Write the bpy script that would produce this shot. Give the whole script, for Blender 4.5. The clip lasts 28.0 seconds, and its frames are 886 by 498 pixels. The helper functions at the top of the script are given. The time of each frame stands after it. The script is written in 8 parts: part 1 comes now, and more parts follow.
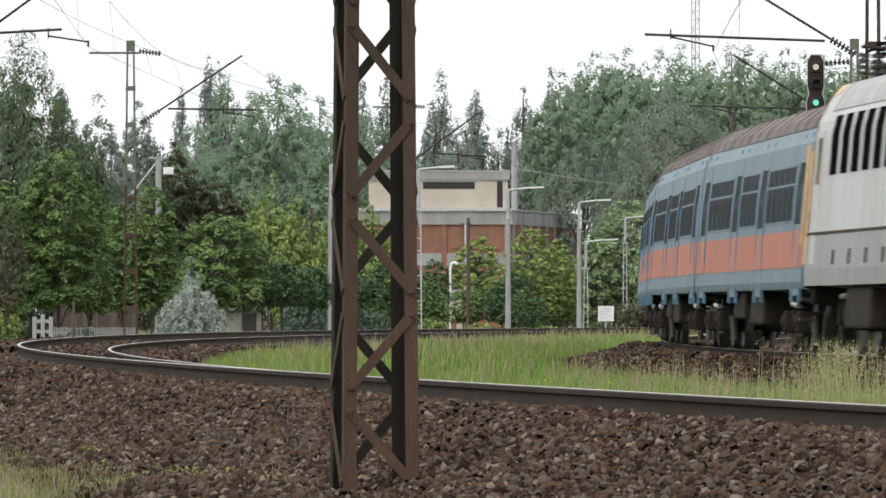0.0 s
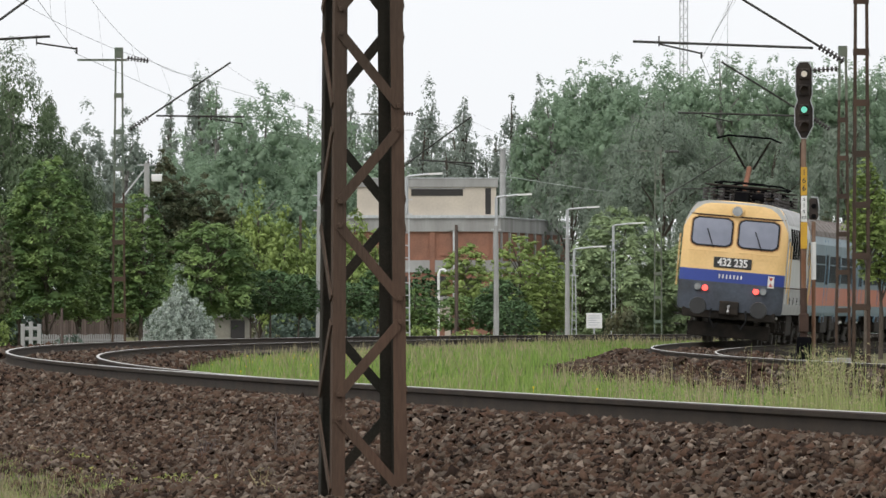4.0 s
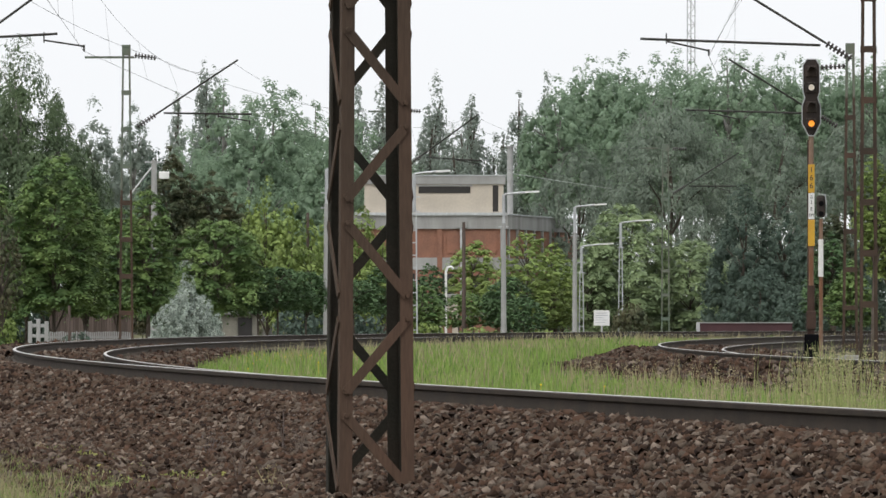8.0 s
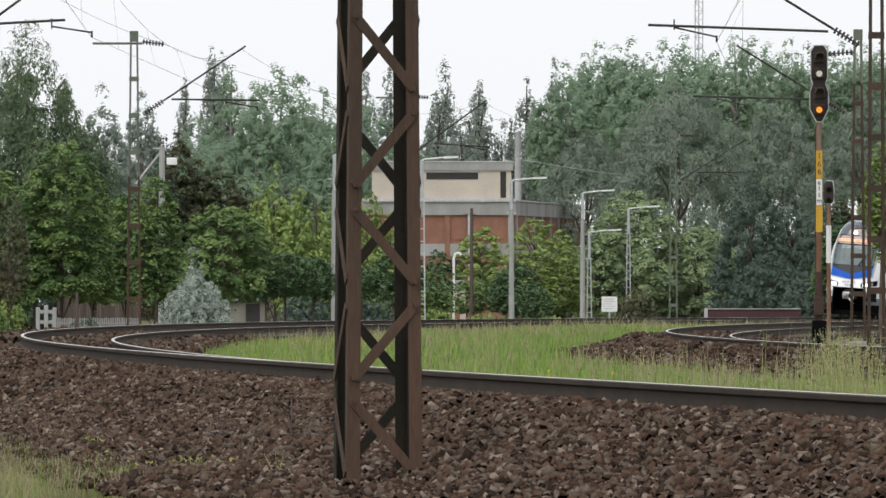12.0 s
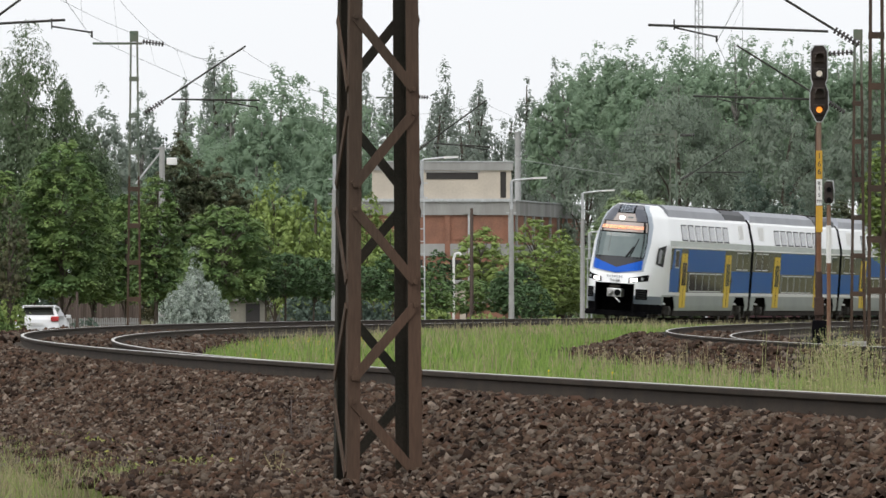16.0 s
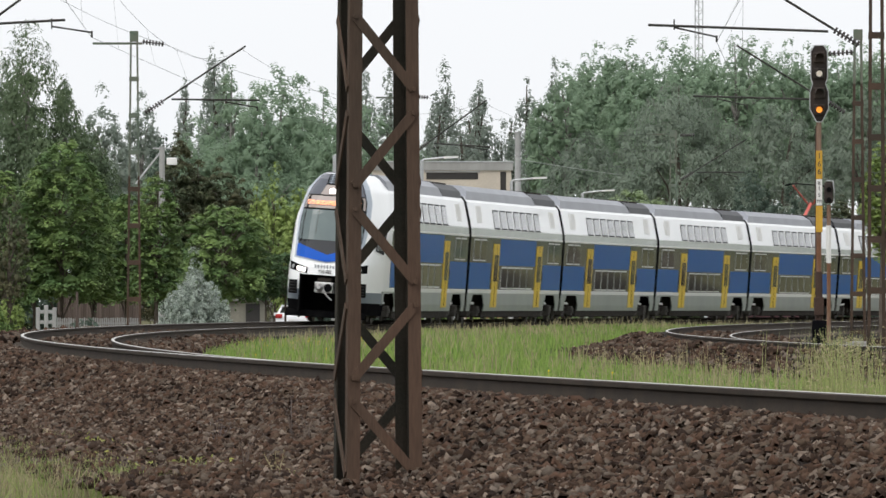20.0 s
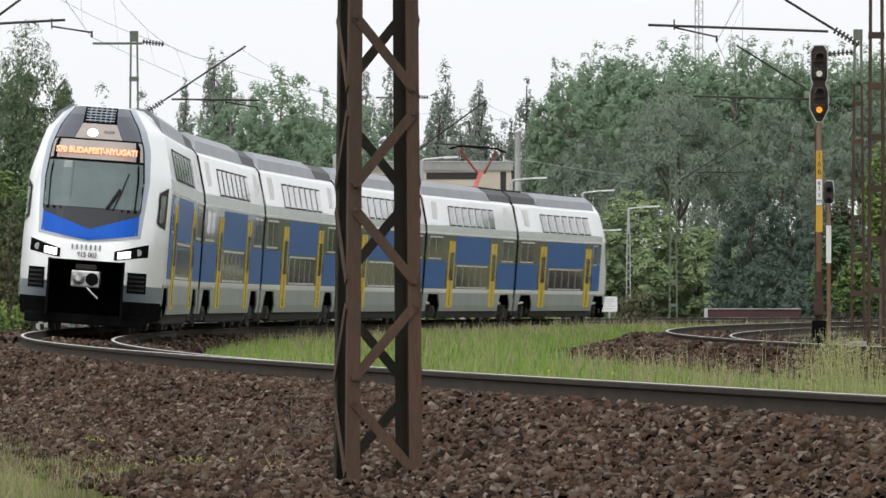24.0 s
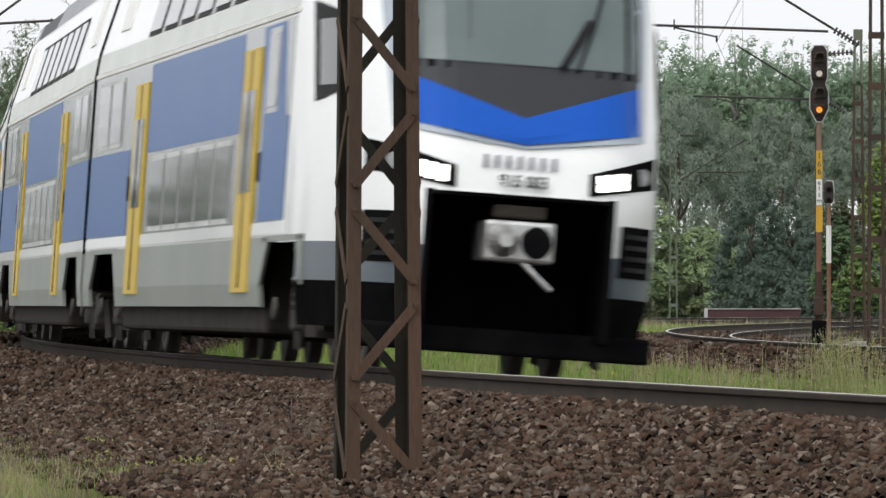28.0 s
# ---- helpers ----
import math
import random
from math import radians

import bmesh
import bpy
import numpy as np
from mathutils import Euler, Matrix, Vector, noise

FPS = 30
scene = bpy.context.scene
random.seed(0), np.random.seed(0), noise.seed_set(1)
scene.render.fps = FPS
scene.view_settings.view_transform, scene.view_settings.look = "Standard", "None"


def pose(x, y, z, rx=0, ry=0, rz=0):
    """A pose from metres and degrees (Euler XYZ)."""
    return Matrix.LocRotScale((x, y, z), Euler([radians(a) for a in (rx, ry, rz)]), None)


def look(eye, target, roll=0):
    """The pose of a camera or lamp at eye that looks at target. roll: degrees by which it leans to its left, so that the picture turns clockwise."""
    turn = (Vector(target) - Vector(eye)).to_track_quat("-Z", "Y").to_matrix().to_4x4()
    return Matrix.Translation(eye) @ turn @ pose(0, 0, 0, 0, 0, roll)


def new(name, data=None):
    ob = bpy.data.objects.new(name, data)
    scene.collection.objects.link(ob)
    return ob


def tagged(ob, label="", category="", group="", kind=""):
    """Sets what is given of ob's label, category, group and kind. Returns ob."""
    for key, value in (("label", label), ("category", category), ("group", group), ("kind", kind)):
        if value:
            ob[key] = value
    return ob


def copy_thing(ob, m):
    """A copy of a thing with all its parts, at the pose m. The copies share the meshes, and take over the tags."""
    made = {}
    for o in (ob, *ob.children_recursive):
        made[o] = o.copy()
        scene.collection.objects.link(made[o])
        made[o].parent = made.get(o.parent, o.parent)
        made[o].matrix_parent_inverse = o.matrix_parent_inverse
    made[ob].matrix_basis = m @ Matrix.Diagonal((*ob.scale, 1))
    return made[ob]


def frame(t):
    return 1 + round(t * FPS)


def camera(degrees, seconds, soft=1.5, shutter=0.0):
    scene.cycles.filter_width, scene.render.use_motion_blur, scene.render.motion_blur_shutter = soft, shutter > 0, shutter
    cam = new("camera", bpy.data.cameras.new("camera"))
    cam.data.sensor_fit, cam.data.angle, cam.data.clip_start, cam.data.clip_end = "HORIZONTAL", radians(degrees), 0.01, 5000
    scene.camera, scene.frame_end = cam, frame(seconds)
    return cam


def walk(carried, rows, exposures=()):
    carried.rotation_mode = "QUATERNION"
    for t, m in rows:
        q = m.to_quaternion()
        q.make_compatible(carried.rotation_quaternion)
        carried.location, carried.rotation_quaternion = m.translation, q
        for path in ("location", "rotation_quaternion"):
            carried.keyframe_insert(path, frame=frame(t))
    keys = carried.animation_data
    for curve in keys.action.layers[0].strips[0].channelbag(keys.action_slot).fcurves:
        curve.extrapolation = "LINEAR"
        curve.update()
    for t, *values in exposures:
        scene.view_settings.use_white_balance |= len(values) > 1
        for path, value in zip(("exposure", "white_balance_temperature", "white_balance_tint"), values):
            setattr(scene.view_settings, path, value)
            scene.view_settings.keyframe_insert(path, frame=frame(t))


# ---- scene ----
# A fixed camera with a long lens beside a curved railway line; it only turns a little.
EYE_Z = 0.509


def aim(up, left):
    return pose(0, 0, EYE_Z, 90 + up, 0, left)


cam = camera(5.759, 28.0, 1.5, 0.5)
STEADY = aim(0.3556, 0)
walk(cam, [
    (0.0, aim(0.4173, -0.0224)), (0.5, aim(0.3556, 0.0059)), (1.0, aim(0.3442, 0.0169)), (1.5, aim(0.3839, -0.0055)),
    (2.0, aim(0.4342, -0.0419)), (2.5, aim(0.485, -0.0732)), (3.0, aim(0.4739, -0.0787)), (3.5, aim(0.4681, -0.0875)),
    (4.5, aim(0.457, -0.104)), (5.5, aim(0.4511, -0.1011)), (6.0, aim(0.4681, -0.0507)), (6.5, aim(0.4739, -0.0224)),
    (7.0, aim(0.4625, -0.011)), (7.5, aim(0.4681, -0.0338)), (8.0, aim(0.4456, -0.0507)), (8.5, aim(0.378, -0.0169)),
    (9.0, aim(0.3611, 0)), (9.5, STEADY), (10.0, STEADY), (28.0, STEADY)], [(0.0, 0.12), (1.0, 0.1), (2.5, 0.0), (28.0, 0.0)])

# ---- daylight under an even cloud cover ----
SUN_UP, SUN_ROUND = 58, 215
world = bpy.data.worlds.new("overcast")
scene.world = world
world.use_nodes = True
wn = world.node_tree.nodes
wl = world.node_tree.links
sky = wn.new("ShaderNodeTexSky")
sky.sky_type, sky.sun_disc = "NISHITA", False
sky.sun_elevation, sky.sun_rotation = radians(SUN_UP), radians(SUN_ROUND)
sky.air_density, sky.dust_density, sky.ozone_density = 1.0, 6.0, 1.0
fade = wn.new("ShaderNodeHueSaturation")
fade.inputs["Saturation"].default_value = 0.12
cloud = wn.new("ShaderNodeMix")
cloud.data_type = "RGBA"
cloud.inputs[0].default_value = 0.6
cloud.inputs[7].default_value = (9.6, 9.8, 10.1, 1)
wl.new(sky.outputs[0], fade.inputs["Color"])
wl.new(fade.outputs[0], cloud.inputs[6])
wl.new(cloud.outputs[2], wn["Background"].inputs["Color"])
wn["Background"].inputs["Strength"].default_value = 0.157
sun = new("sun", bpy.data.lights.new("sun", "SUN"))
sun.data.energy, sun.data.angle, sun.data.color = 0.8, radians(20), (1.0, 0.96, 0.9)
_e, _r = radians(SUN_UP), radians(SUN_ROUND)
sun.matrix_world = look((0, 0, 50), (-math.sin(_r) * math.cos(_e), -math.cos(_r) * math.cos(_e), 50 - math.sin(_e)))
# ---- materials ----
def mat(name, col, rough=0.6, metal=0.0, col2=None, scale=3.0, mix=0.5, fine=40.0, fine_amt=0.12, bump=0.0, bump_scale=30.0,
        piece=0.0, emit=None, coat=0.0, spec=0.5, streak=False):
    """A surface with a coarse change from col to col2, a fine grain, relief, and a change from piece to piece."""
    m = bpy.data.materials.new(name)
    m.use_nodes = True
    n, l = m.node_tree.nodes, m.node_tree.links
    b = n["Principled BSDF"]
    b.inputs["Roughness"].default_value, b.inputs["Metallic"].default_value = rough, metal
    b.inputs["Coat Weight"].default_value = coat
    b.inputs["Specular IOR Level"].default_value = spec if rough < 0.7 else min(spec, 0.12)
    col2 = col2 or tuple(c * 0.75 for c in col)
    tc = n.new("ShaderNodeTexCoord")
    mp = n.new("ShaderNodeMapping")
    if streak:
        mp.inputs["Scale"].default_value = (1, 1, 0.15)
    l.new(tc.outputs["Object"], mp.inputs[0])
    a = n.new("ShaderNodeTexNoise")
    a.inputs["Scale"].default_value, a.inputs["Detail"].default_value = scale, 5
    f = n.new("ShaderNodeTexNoise")
    f.inputs["Scale"].default_value, f.inputs["Detail"].default_value = fine, 3
    l.new(mp.outputs[0], a.inputs[0])
    l.new(mp.outputs[0], f.inputs[0])
    ramp = n.new("ShaderNodeMapRange")
    ramp.inputs[1].default_value, ramp.inputs[2].default_value = 0.35 + 0.2 * (0.5 - mix), 0.68 + 0.2 * (0.5 - mix)
    l.new(a.outputs[0], ramp.inputs[0])
    mx = n.new("ShaderNodeMix")
    mx.data_type = "RGBA"
    mx.inputs[6].default_value, mx.inputs[7].default_value = (*col, 1), (*col2, 1)
    l.new(ramp.outputs[0], mx.inputs[0])
    hv = n.new("ShaderNodeHueSaturation")
    val = n.new("ShaderNodeMapRange")
    val.inputs[3].default_value, val.inputs[4].default_value = 1 - fine_amt * 2, 1 + fine_amt * 2
    l.new(f.outputs[0], val.inputs[0])
    last = val.outputs[0]
    if piece:
        oi, ge = n.new("ShaderNodeObjectInfo"), n.new("ShaderNodeNewGeometry")
        add, fr = n.new("ShaderNodeMath"), n.new("ShaderNodeMath")
        fr.operation = "FRACT"
        l.new(oi.outputs["Random"], add.inputs[0])
        l.new(ge.outputs["Random Per Island"], add.inputs[1])
        l.new(add.outputs[0], fr.inputs[0])
        pv, mul = n.new("ShaderNodeMapRange"), n.new("ShaderNodeMath")
        pv.inputs[3].default_value, pv.inputs[4].default_value = 1 - piece, 1 + piece * 1.8
        mul.operation = "MULTIPLY"
        pw = n.new("ShaderNodeMath")
        pw.operation = "POWER"
        pw.inputs[1].default_value = 1.5
        l.new(fr.outputs[0], pw.inputs[0])
        l.new(pw.outputs[0], pv.inputs[0])
        l.new(pv.outputs[0], mul.inputs[0])
        l.new(last, mul.inputs[1])
        last = mul.outputs[0]
    l.new(last, hv.inputs["Value"])
    l.new(mx.outputs[2], hv.inputs["Color"])
    l.new(hv.outputs[0], b.inputs["Base Color"])
    if bump:
        bn, bp = n.new("ShaderNodeTexNoise"), n.new("ShaderNodeBump")
        bn.inputs["Scale"].default_value, bn.inputs["Detail"].default_value = bump_scale, 4
        bp.inputs["Strength"].default_value, bp.inputs["Distance"].default_value = bump, 0.02
        l.new(mp.outputs[0], bn.inputs[0])
        l.new(bn.outputs[0], bp.inputs["Height"])
        l.new(bp.outputs[0], b.inputs["Normal"])
    if emit:
        b.inputs["Emission Color"].default_value, b.inputs["Emission Strength"].default_value = (*emit[:3], 1), emit[3]
    return m


def leaf_mat(name, col, col2, through_light=0.35, vary=0.45):
    """Leaves: colour from leaf to leaf and from bough to bough, and light that passes through them."""
    m = bpy.data.materials.new(name)
    m.use_nodes = True
    n, l = m.node_tree.nodes, m.node_tree.links
    b, out = n["Principled BSDF"], n["Material Output"]
    b.inputs["Roughness"].default_value, b.inputs["Specular IOR Level"].default_value = 0.6, 0.25
    tc, a, ge = n.new("ShaderNodeTexCoord"), n.new("ShaderNodeTexNoise"), n.new("ShaderNodeNewGeometry")
    a.inputs["Scale"].default_value, a.inputs["Detail"].default_value = 0.7, 3
    l.new(tc.outputs["Object"], a.inputs[0])
    ramp = n.new("ShaderNodeMapRange")
    ramp.inputs[1].default_value, ramp.inputs[2].default_value = 0.35, 0.65
    l.new(a.outputs[0], ramp.inputs[0])
    mx = n.new("ShaderNodeMix")
    mx.data_type = "RGBA"
    mx.inputs[6].default_value, mx.inputs[7].default_value = (*col, 1), (*col2, 1)
    l.new(ramp.outputs[0], mx.inputs[0])
    hv, val = n.new("ShaderNodeHueSaturation"), n.new("ShaderNodeMapRange")
    val.inputs[3].default_value, val.inputs[4].default_value = 1 - vary, 1 + vary
    l.new(ge.outputs["Random Per Island"], val.inputs[0])
    l.new(val.outputs[0], hv.inputs["Value"])
    l.new(mx.outputs[2], hv.inputs["Color"])
    l.new(hv.outputs[0], b.inputs["Base Color"])
    tr, ms = n.new("ShaderNodeBsdfTranslucent"), n.new("ShaderNodeMixShader")
    ms.inputs[0].default_value = through_light
    l.new(hv.outputs[0], tr.inputs[0])
    l.new(b.outputs[0], ms.inputs[1])
    l.new(tr.outputs[0], ms.inputs[2])
    l.new(ms.outputs[0], out.inputs[0])
    return m


RUST = mat("rusty_brown_steel", (0.056, 0.042, 0.032), 0.8, 0.0, (0.098, 0.06, 0.042), 1.6, 0.5, 60, 0.15, 0.25, 80, streak=True)
# darker copy of the mast steel; the far side's shade is in its colour
SHADED_RUST = mat("shaded_rusty_steel", (0.026, 0.025, 0.02), 0.9, 0, (0.042, 0.034, 0.026), 2.5, 0.4, 60, 0.15, 0.2, 80)
RUST_DARK = mat("dark_rusty_steel", (0.05, 0.038, 0.03), 0.8, 0.0, (0.085, 0.055, 0.04), 3, 0.4, 60, 0.12, 0.2, 80)
MAST_GREEN = mat("faded_green_paint", (0.10, 0.135, 0.10), 0.65, 0.0, (0.13, 0.12, 0.09), 1.2, 0.4, 30, 0.1)
RAIL_SIDE = mat("rail_rust", (0.038, 0.031, 0.025), 0.85, 0.0, (0.052, 0.04, 0.03), 2, 0.5, 40, 0.12, 0.15, 60)
RAIL_TOP = mat("worn_rail_head", (0.55, 0.54, 0.51), 0.45, 0.85, (0.4, 0.38, 0.35), 1.5, 0.4, 60, 0.1)
# near-black bed: the shade in the gaps between stones is in its colour
BALLAST = mat("shade_dark_ballast", (0.02, 0.014, 0.011), 1.0, 0, (0.013, 0.01, 0.008), 6, 0.5, 45, 0.3, 1.0, 28)
STONE = mat("ballast_stone", (1, 1, 1), 1.0, 0, (0.8, 0.78, 0.76), 14, 0.5, 70, 0.15, 0.3, 60)


def stone_colours(m, stops):
    """Each stone takes its own tint out of a few kinds of rock."""
    n, l = m.node_tree.nodes, m.node_tree.links
    oi, ge, add, fr = n.new("ShaderNodeObjectInfo"), n.new("ShaderNodeNewGeometry"), n.new("ShaderNodeMath"), n.new("ShaderNodeMath")
    fr.operation = "FRACT"
    l.new(oi.outputs["Random"], add.inputs[0])
    l.new(ge.outputs["Random Per Island"], add.inputs[1])
    l.new(add.outputs[0], fr.inputs[0])
    ramp = n.new("ShaderNodeValToRGB")
    el = ramp.color_ramp.elements
    while len(el) < len(stops):
        el.new(0.5)
    for e, (at, c) in zip(el, stops):
        e.position, e.color = at, (*c, 1)
    l.new(fr.outputs[0], ramp.inputs[0])
    mul = n.new("ShaderNodeMix")
    mul.data_type, mul.blend_type = "RGBA", "MULTIPLY"
    mul.inputs[0].default_value = 1.0
    b = n["Principled BSDF"]
    l.new(b.inputs["Base Color"].links[0].from_socket, mul.inputs[6])
    l.new(ramp.outputs[0], mul.inputs[7])
    l.new(mul.outputs[2], b.inputs["Base Color"])


stone_colours(STONE, [(0.0, (0.02, 0.013, 0.01)), (0.3, (0.047, 0.03, 0.021)), (0.5, (0.086, 0.05, 0.034)), (0.7, (0.09, 0.065, 0.047)), (0.88, (0.095, 0.077, 0.063)), (1.0, (0.22, 0.175, 0.14))])
CONCRETE = mat("weathered_concrete", (0.36, 0.35, 0.33), 0.9, 0, (0.27, 0.26, 0.25), 1.2, 0.5, 30, 0.1, 0.3, 40)
SLEEPER = mat("dusty_brown_sleeper", (0.13, 0.11, 0.092), 0.95, 0, (0.09, 0.075, 0.063), 2, 0.5, 30, 0.12, 0.3, 40)
CONCRETE_LIGHT = mat("pale_concrete", (0.36, 0.36, 0.35), 0.85, 0, (0.28, 0.28, 0.27), 0.8, 0.5, 20, 0.08)
GALV = mat("galvanised_steel", (0.5, 0.51, 0.52), 0.5, 0.5, (0.4, 0.41, 0.42), 2, 0.5, 30, 0.08)
BLACK = mat("black_enamel", (0.006, 0.006, 0.007), 0.8, 0, (0.01, 0.01, 0.01), 4, 0.4, 40, 0.1, spec=0.0)
UNDER = mat("underframe_grime", (0.022, 0.02, 0.018), 0.85, 0, (0.045, 0.037, 0.03), 3, 0.4, 40, 0.2, 0.3, 30)
CERAMIC = mat("brown_insulator", (0.035, 0.028, 0.026), 0.35, 0, None, 3, 0.5, 30, 0.1)
COPPER = mat("weathered_wire", (0.045, 0.05, 0.045), 0.7, 0.3)
SOIL = mat("soil_and_thatch", (0.12, 0.105, 0.06), 1.0, 0, (0.075, 0.085, 0.035), 0.35, 0.5, 12, 0.25, 0.8, 10)
ROAD = mat("asphalt", (0.06, 0.06, 0.06), 0.95, 0, (0.045, 0.045, 0.045), 0.4, 0.5, 40, 0.15)
WHITE_SHELL = mat("train_white_paint", (0.84, 0.85, 0.85), 0.3, 0, (0.79, 0.8, 0.8), 0.6, 0.35, 18, 0.03, coat=0.5)
GREY_SHELL = mat("train_grey_paint", (0.27, 0.29, 0.265), 0.45, 0, (0.23, 0.25, 0.23), 0.8, 0.5, 18, 0.05, spec=0.2)
DARKGREY_SHELL = mat("train_dark_grey_paint", (0.12, 0.145, 0.175), 0.45, 0, (0.105, 0.125, 0.15), 0.8, 0.5, 18, 0.06)
BLUE_SHELL = mat("train_blue_paint", (0.01, 0.09, 0.31), 0.28, 0, (0.016, 0.1, 0.3), 0.7, 0.5, 18, 0.04, spec=0.05)
BLUE_BRIGHT = mat("bright_blue_paint", (0.006, 0.078, 0.42), 0.5, 0, (0.008, 0.08, 0.4), 0.8, 0.5, 18, 0.03, spec=0.12)
YELLOW_DOOR = mat("yellow_door_paint", (0.62, 0.42, 0.02), 0.4, 0, (0.55, 0.38, 0.03), 1, 0.5, 20, 0.05, spec=0.15)
ROOF_GREY = mat("roof_fairing_grey", (0.24, 0.25, 0.28), 0.45, 0, (0.2, 0.21, 0.235), 0.7, 0.5, 18, 0.06)
ROOF_DARK = mat("roof_well_dark", (0.032, 0.034, 0.04), 0.6, 0, (0.025, 0.027, 0.03), 0.8, 0.5, 18, 0.08)
GLASS_DARK = mat("tinted_window_glass", (0.016, 0.018, 0.015), 0.05, 0, (0.024, 0.026, 0.022), 0.8, 0.5, 12, 0.05, spec=0.3)
GLASS_FRAME = mat("window_band_grey", (0.07, 0.075, 0.062), 0.1, 0, (0.085, 0.09, 0.075), 0.8, 0.5, 12, 0.05, spec=0.2)
WINDSCREEN = mat("windscreen_glass", (0.10, 0.128, 0.13), 0.12, 0, (0.115, 0.145, 0.145), 1.6, 0.5, 3, 0.05, spec=0.25)
RUBBER = mat("black_rubber", (0.02, 0.02, 0.021), 0.7, 0)
LAMP_WHITE = mat("headlamp_light", (0.9, 0.9, 0.9), 0.3, 0, (0.9, 0.9, 0.9), emit=(1.0, 0.95, 0.88, 3.0))
LED_AMBER = mat("amber_led_text", (0.8, 0.3, 0.15), 0.4, 0, (0.8, 0.3, 0.15), emit=(1.0, 0.32, 0.13, 1.5))
LED_BACK = mat("display_backing", (0.36, 0.31, 0.28), 0.35, 0, (0.3, 0.26, 0.24), 1, 0.5, 20, 0.04)
STEEL = mat("bright_steel", (0.6, 0.6, 0.6), 0.4, 0.7, (0.42, 0.41, 0.4), 5, 0.5, 40, 0.15)
WHEEL = mat("wheel_steel", (0.07, 0.062, 0.055), 0.6, 0.5, (0.11, 0.1, 0.09), 4, 0.5, 40, 0.15)
CREAM = mat("loco_cream_paint", (0.72, 0.49, 0.23), 0.5, 0, (0.64, 0.43, 0.19), 0.9, 0.45, 14, 0.06, spec=0.15)
LOCO_BLUE = mat("loco_blue_band", (0.02, 0.045, 0.26), 0.4, 0, (0.025, 0.05, 0.22), 1, 0.5, 14, 0.06)
LOCO_GREY = mat("loco_grey_paint", (0.075, 0.088, 0.11), 0.5, 0, (0.052, 0.056, 0.066), 1.6, 0.5, 14, 0.12, spec=0.2)
LOCO_SILVER = mat("loco_pale_side_paint", (0.52, 0.53, 0.52), 0.45, 0, (0.42, 0.42, 0.4), 0.9, 0.5, 14, 0.08, streak=True)
COACH_BLUE = mat("coach_blue_grey_paint", (0.135, 0.205, 0.24), 0.5, 0, (0.1, 0.155, 0.185), 0.8, 0.5, 14, 0.1, streak=True)
COACH_DEEP = mat("coach_blue_door", (0.105, 0.2, 0.29), 0.5, 0, (0.085, 0.165, 0.24), 1, 0.5, 14, 0.1)
COACH_ORANGE = mat("coach_orange_band", (0.46, 0.135, 0.07), 0.55, 0, (0.36, 0.13, 0.08), 0.9, 0.5, 14, 0.08)
COACH_ROOF = mat("coach_grey_brown_roof", (0.2, 0.175, 0.16), 0.8, 0, (0.14, 0.125, 0.115), 0.6, 0.5, 14, 0.12)
TAIL_RED = mat("red_tail_lamp", (0.7, 0.05, 0.04), 0.3, 0, (0.7, 0.05, 0.04), emit=(1.0, 0.09, 0.07, 2.2))
LENS_GLASS = mat("lamp_glass", (0.25, 0.26, 0.26), 0.12, 0, (0.16, 0.17, 0.17), 6, 0.5, 30, 0.1, spec=0.9)
WHITE_PAINT = mat("white_paint", (0.75, 0.75, 0.74), 0.6, 0, (0.66, 0.65, 0.62), 1.5, 0.5, 20, 0.06)
RED_PAINT = mat("red_paint", (0.55, 0.09, 0.06), 0.5)
PLATE_DARK = mat("dark_plate", (0.03, 0.03, 0.03), 0.5)
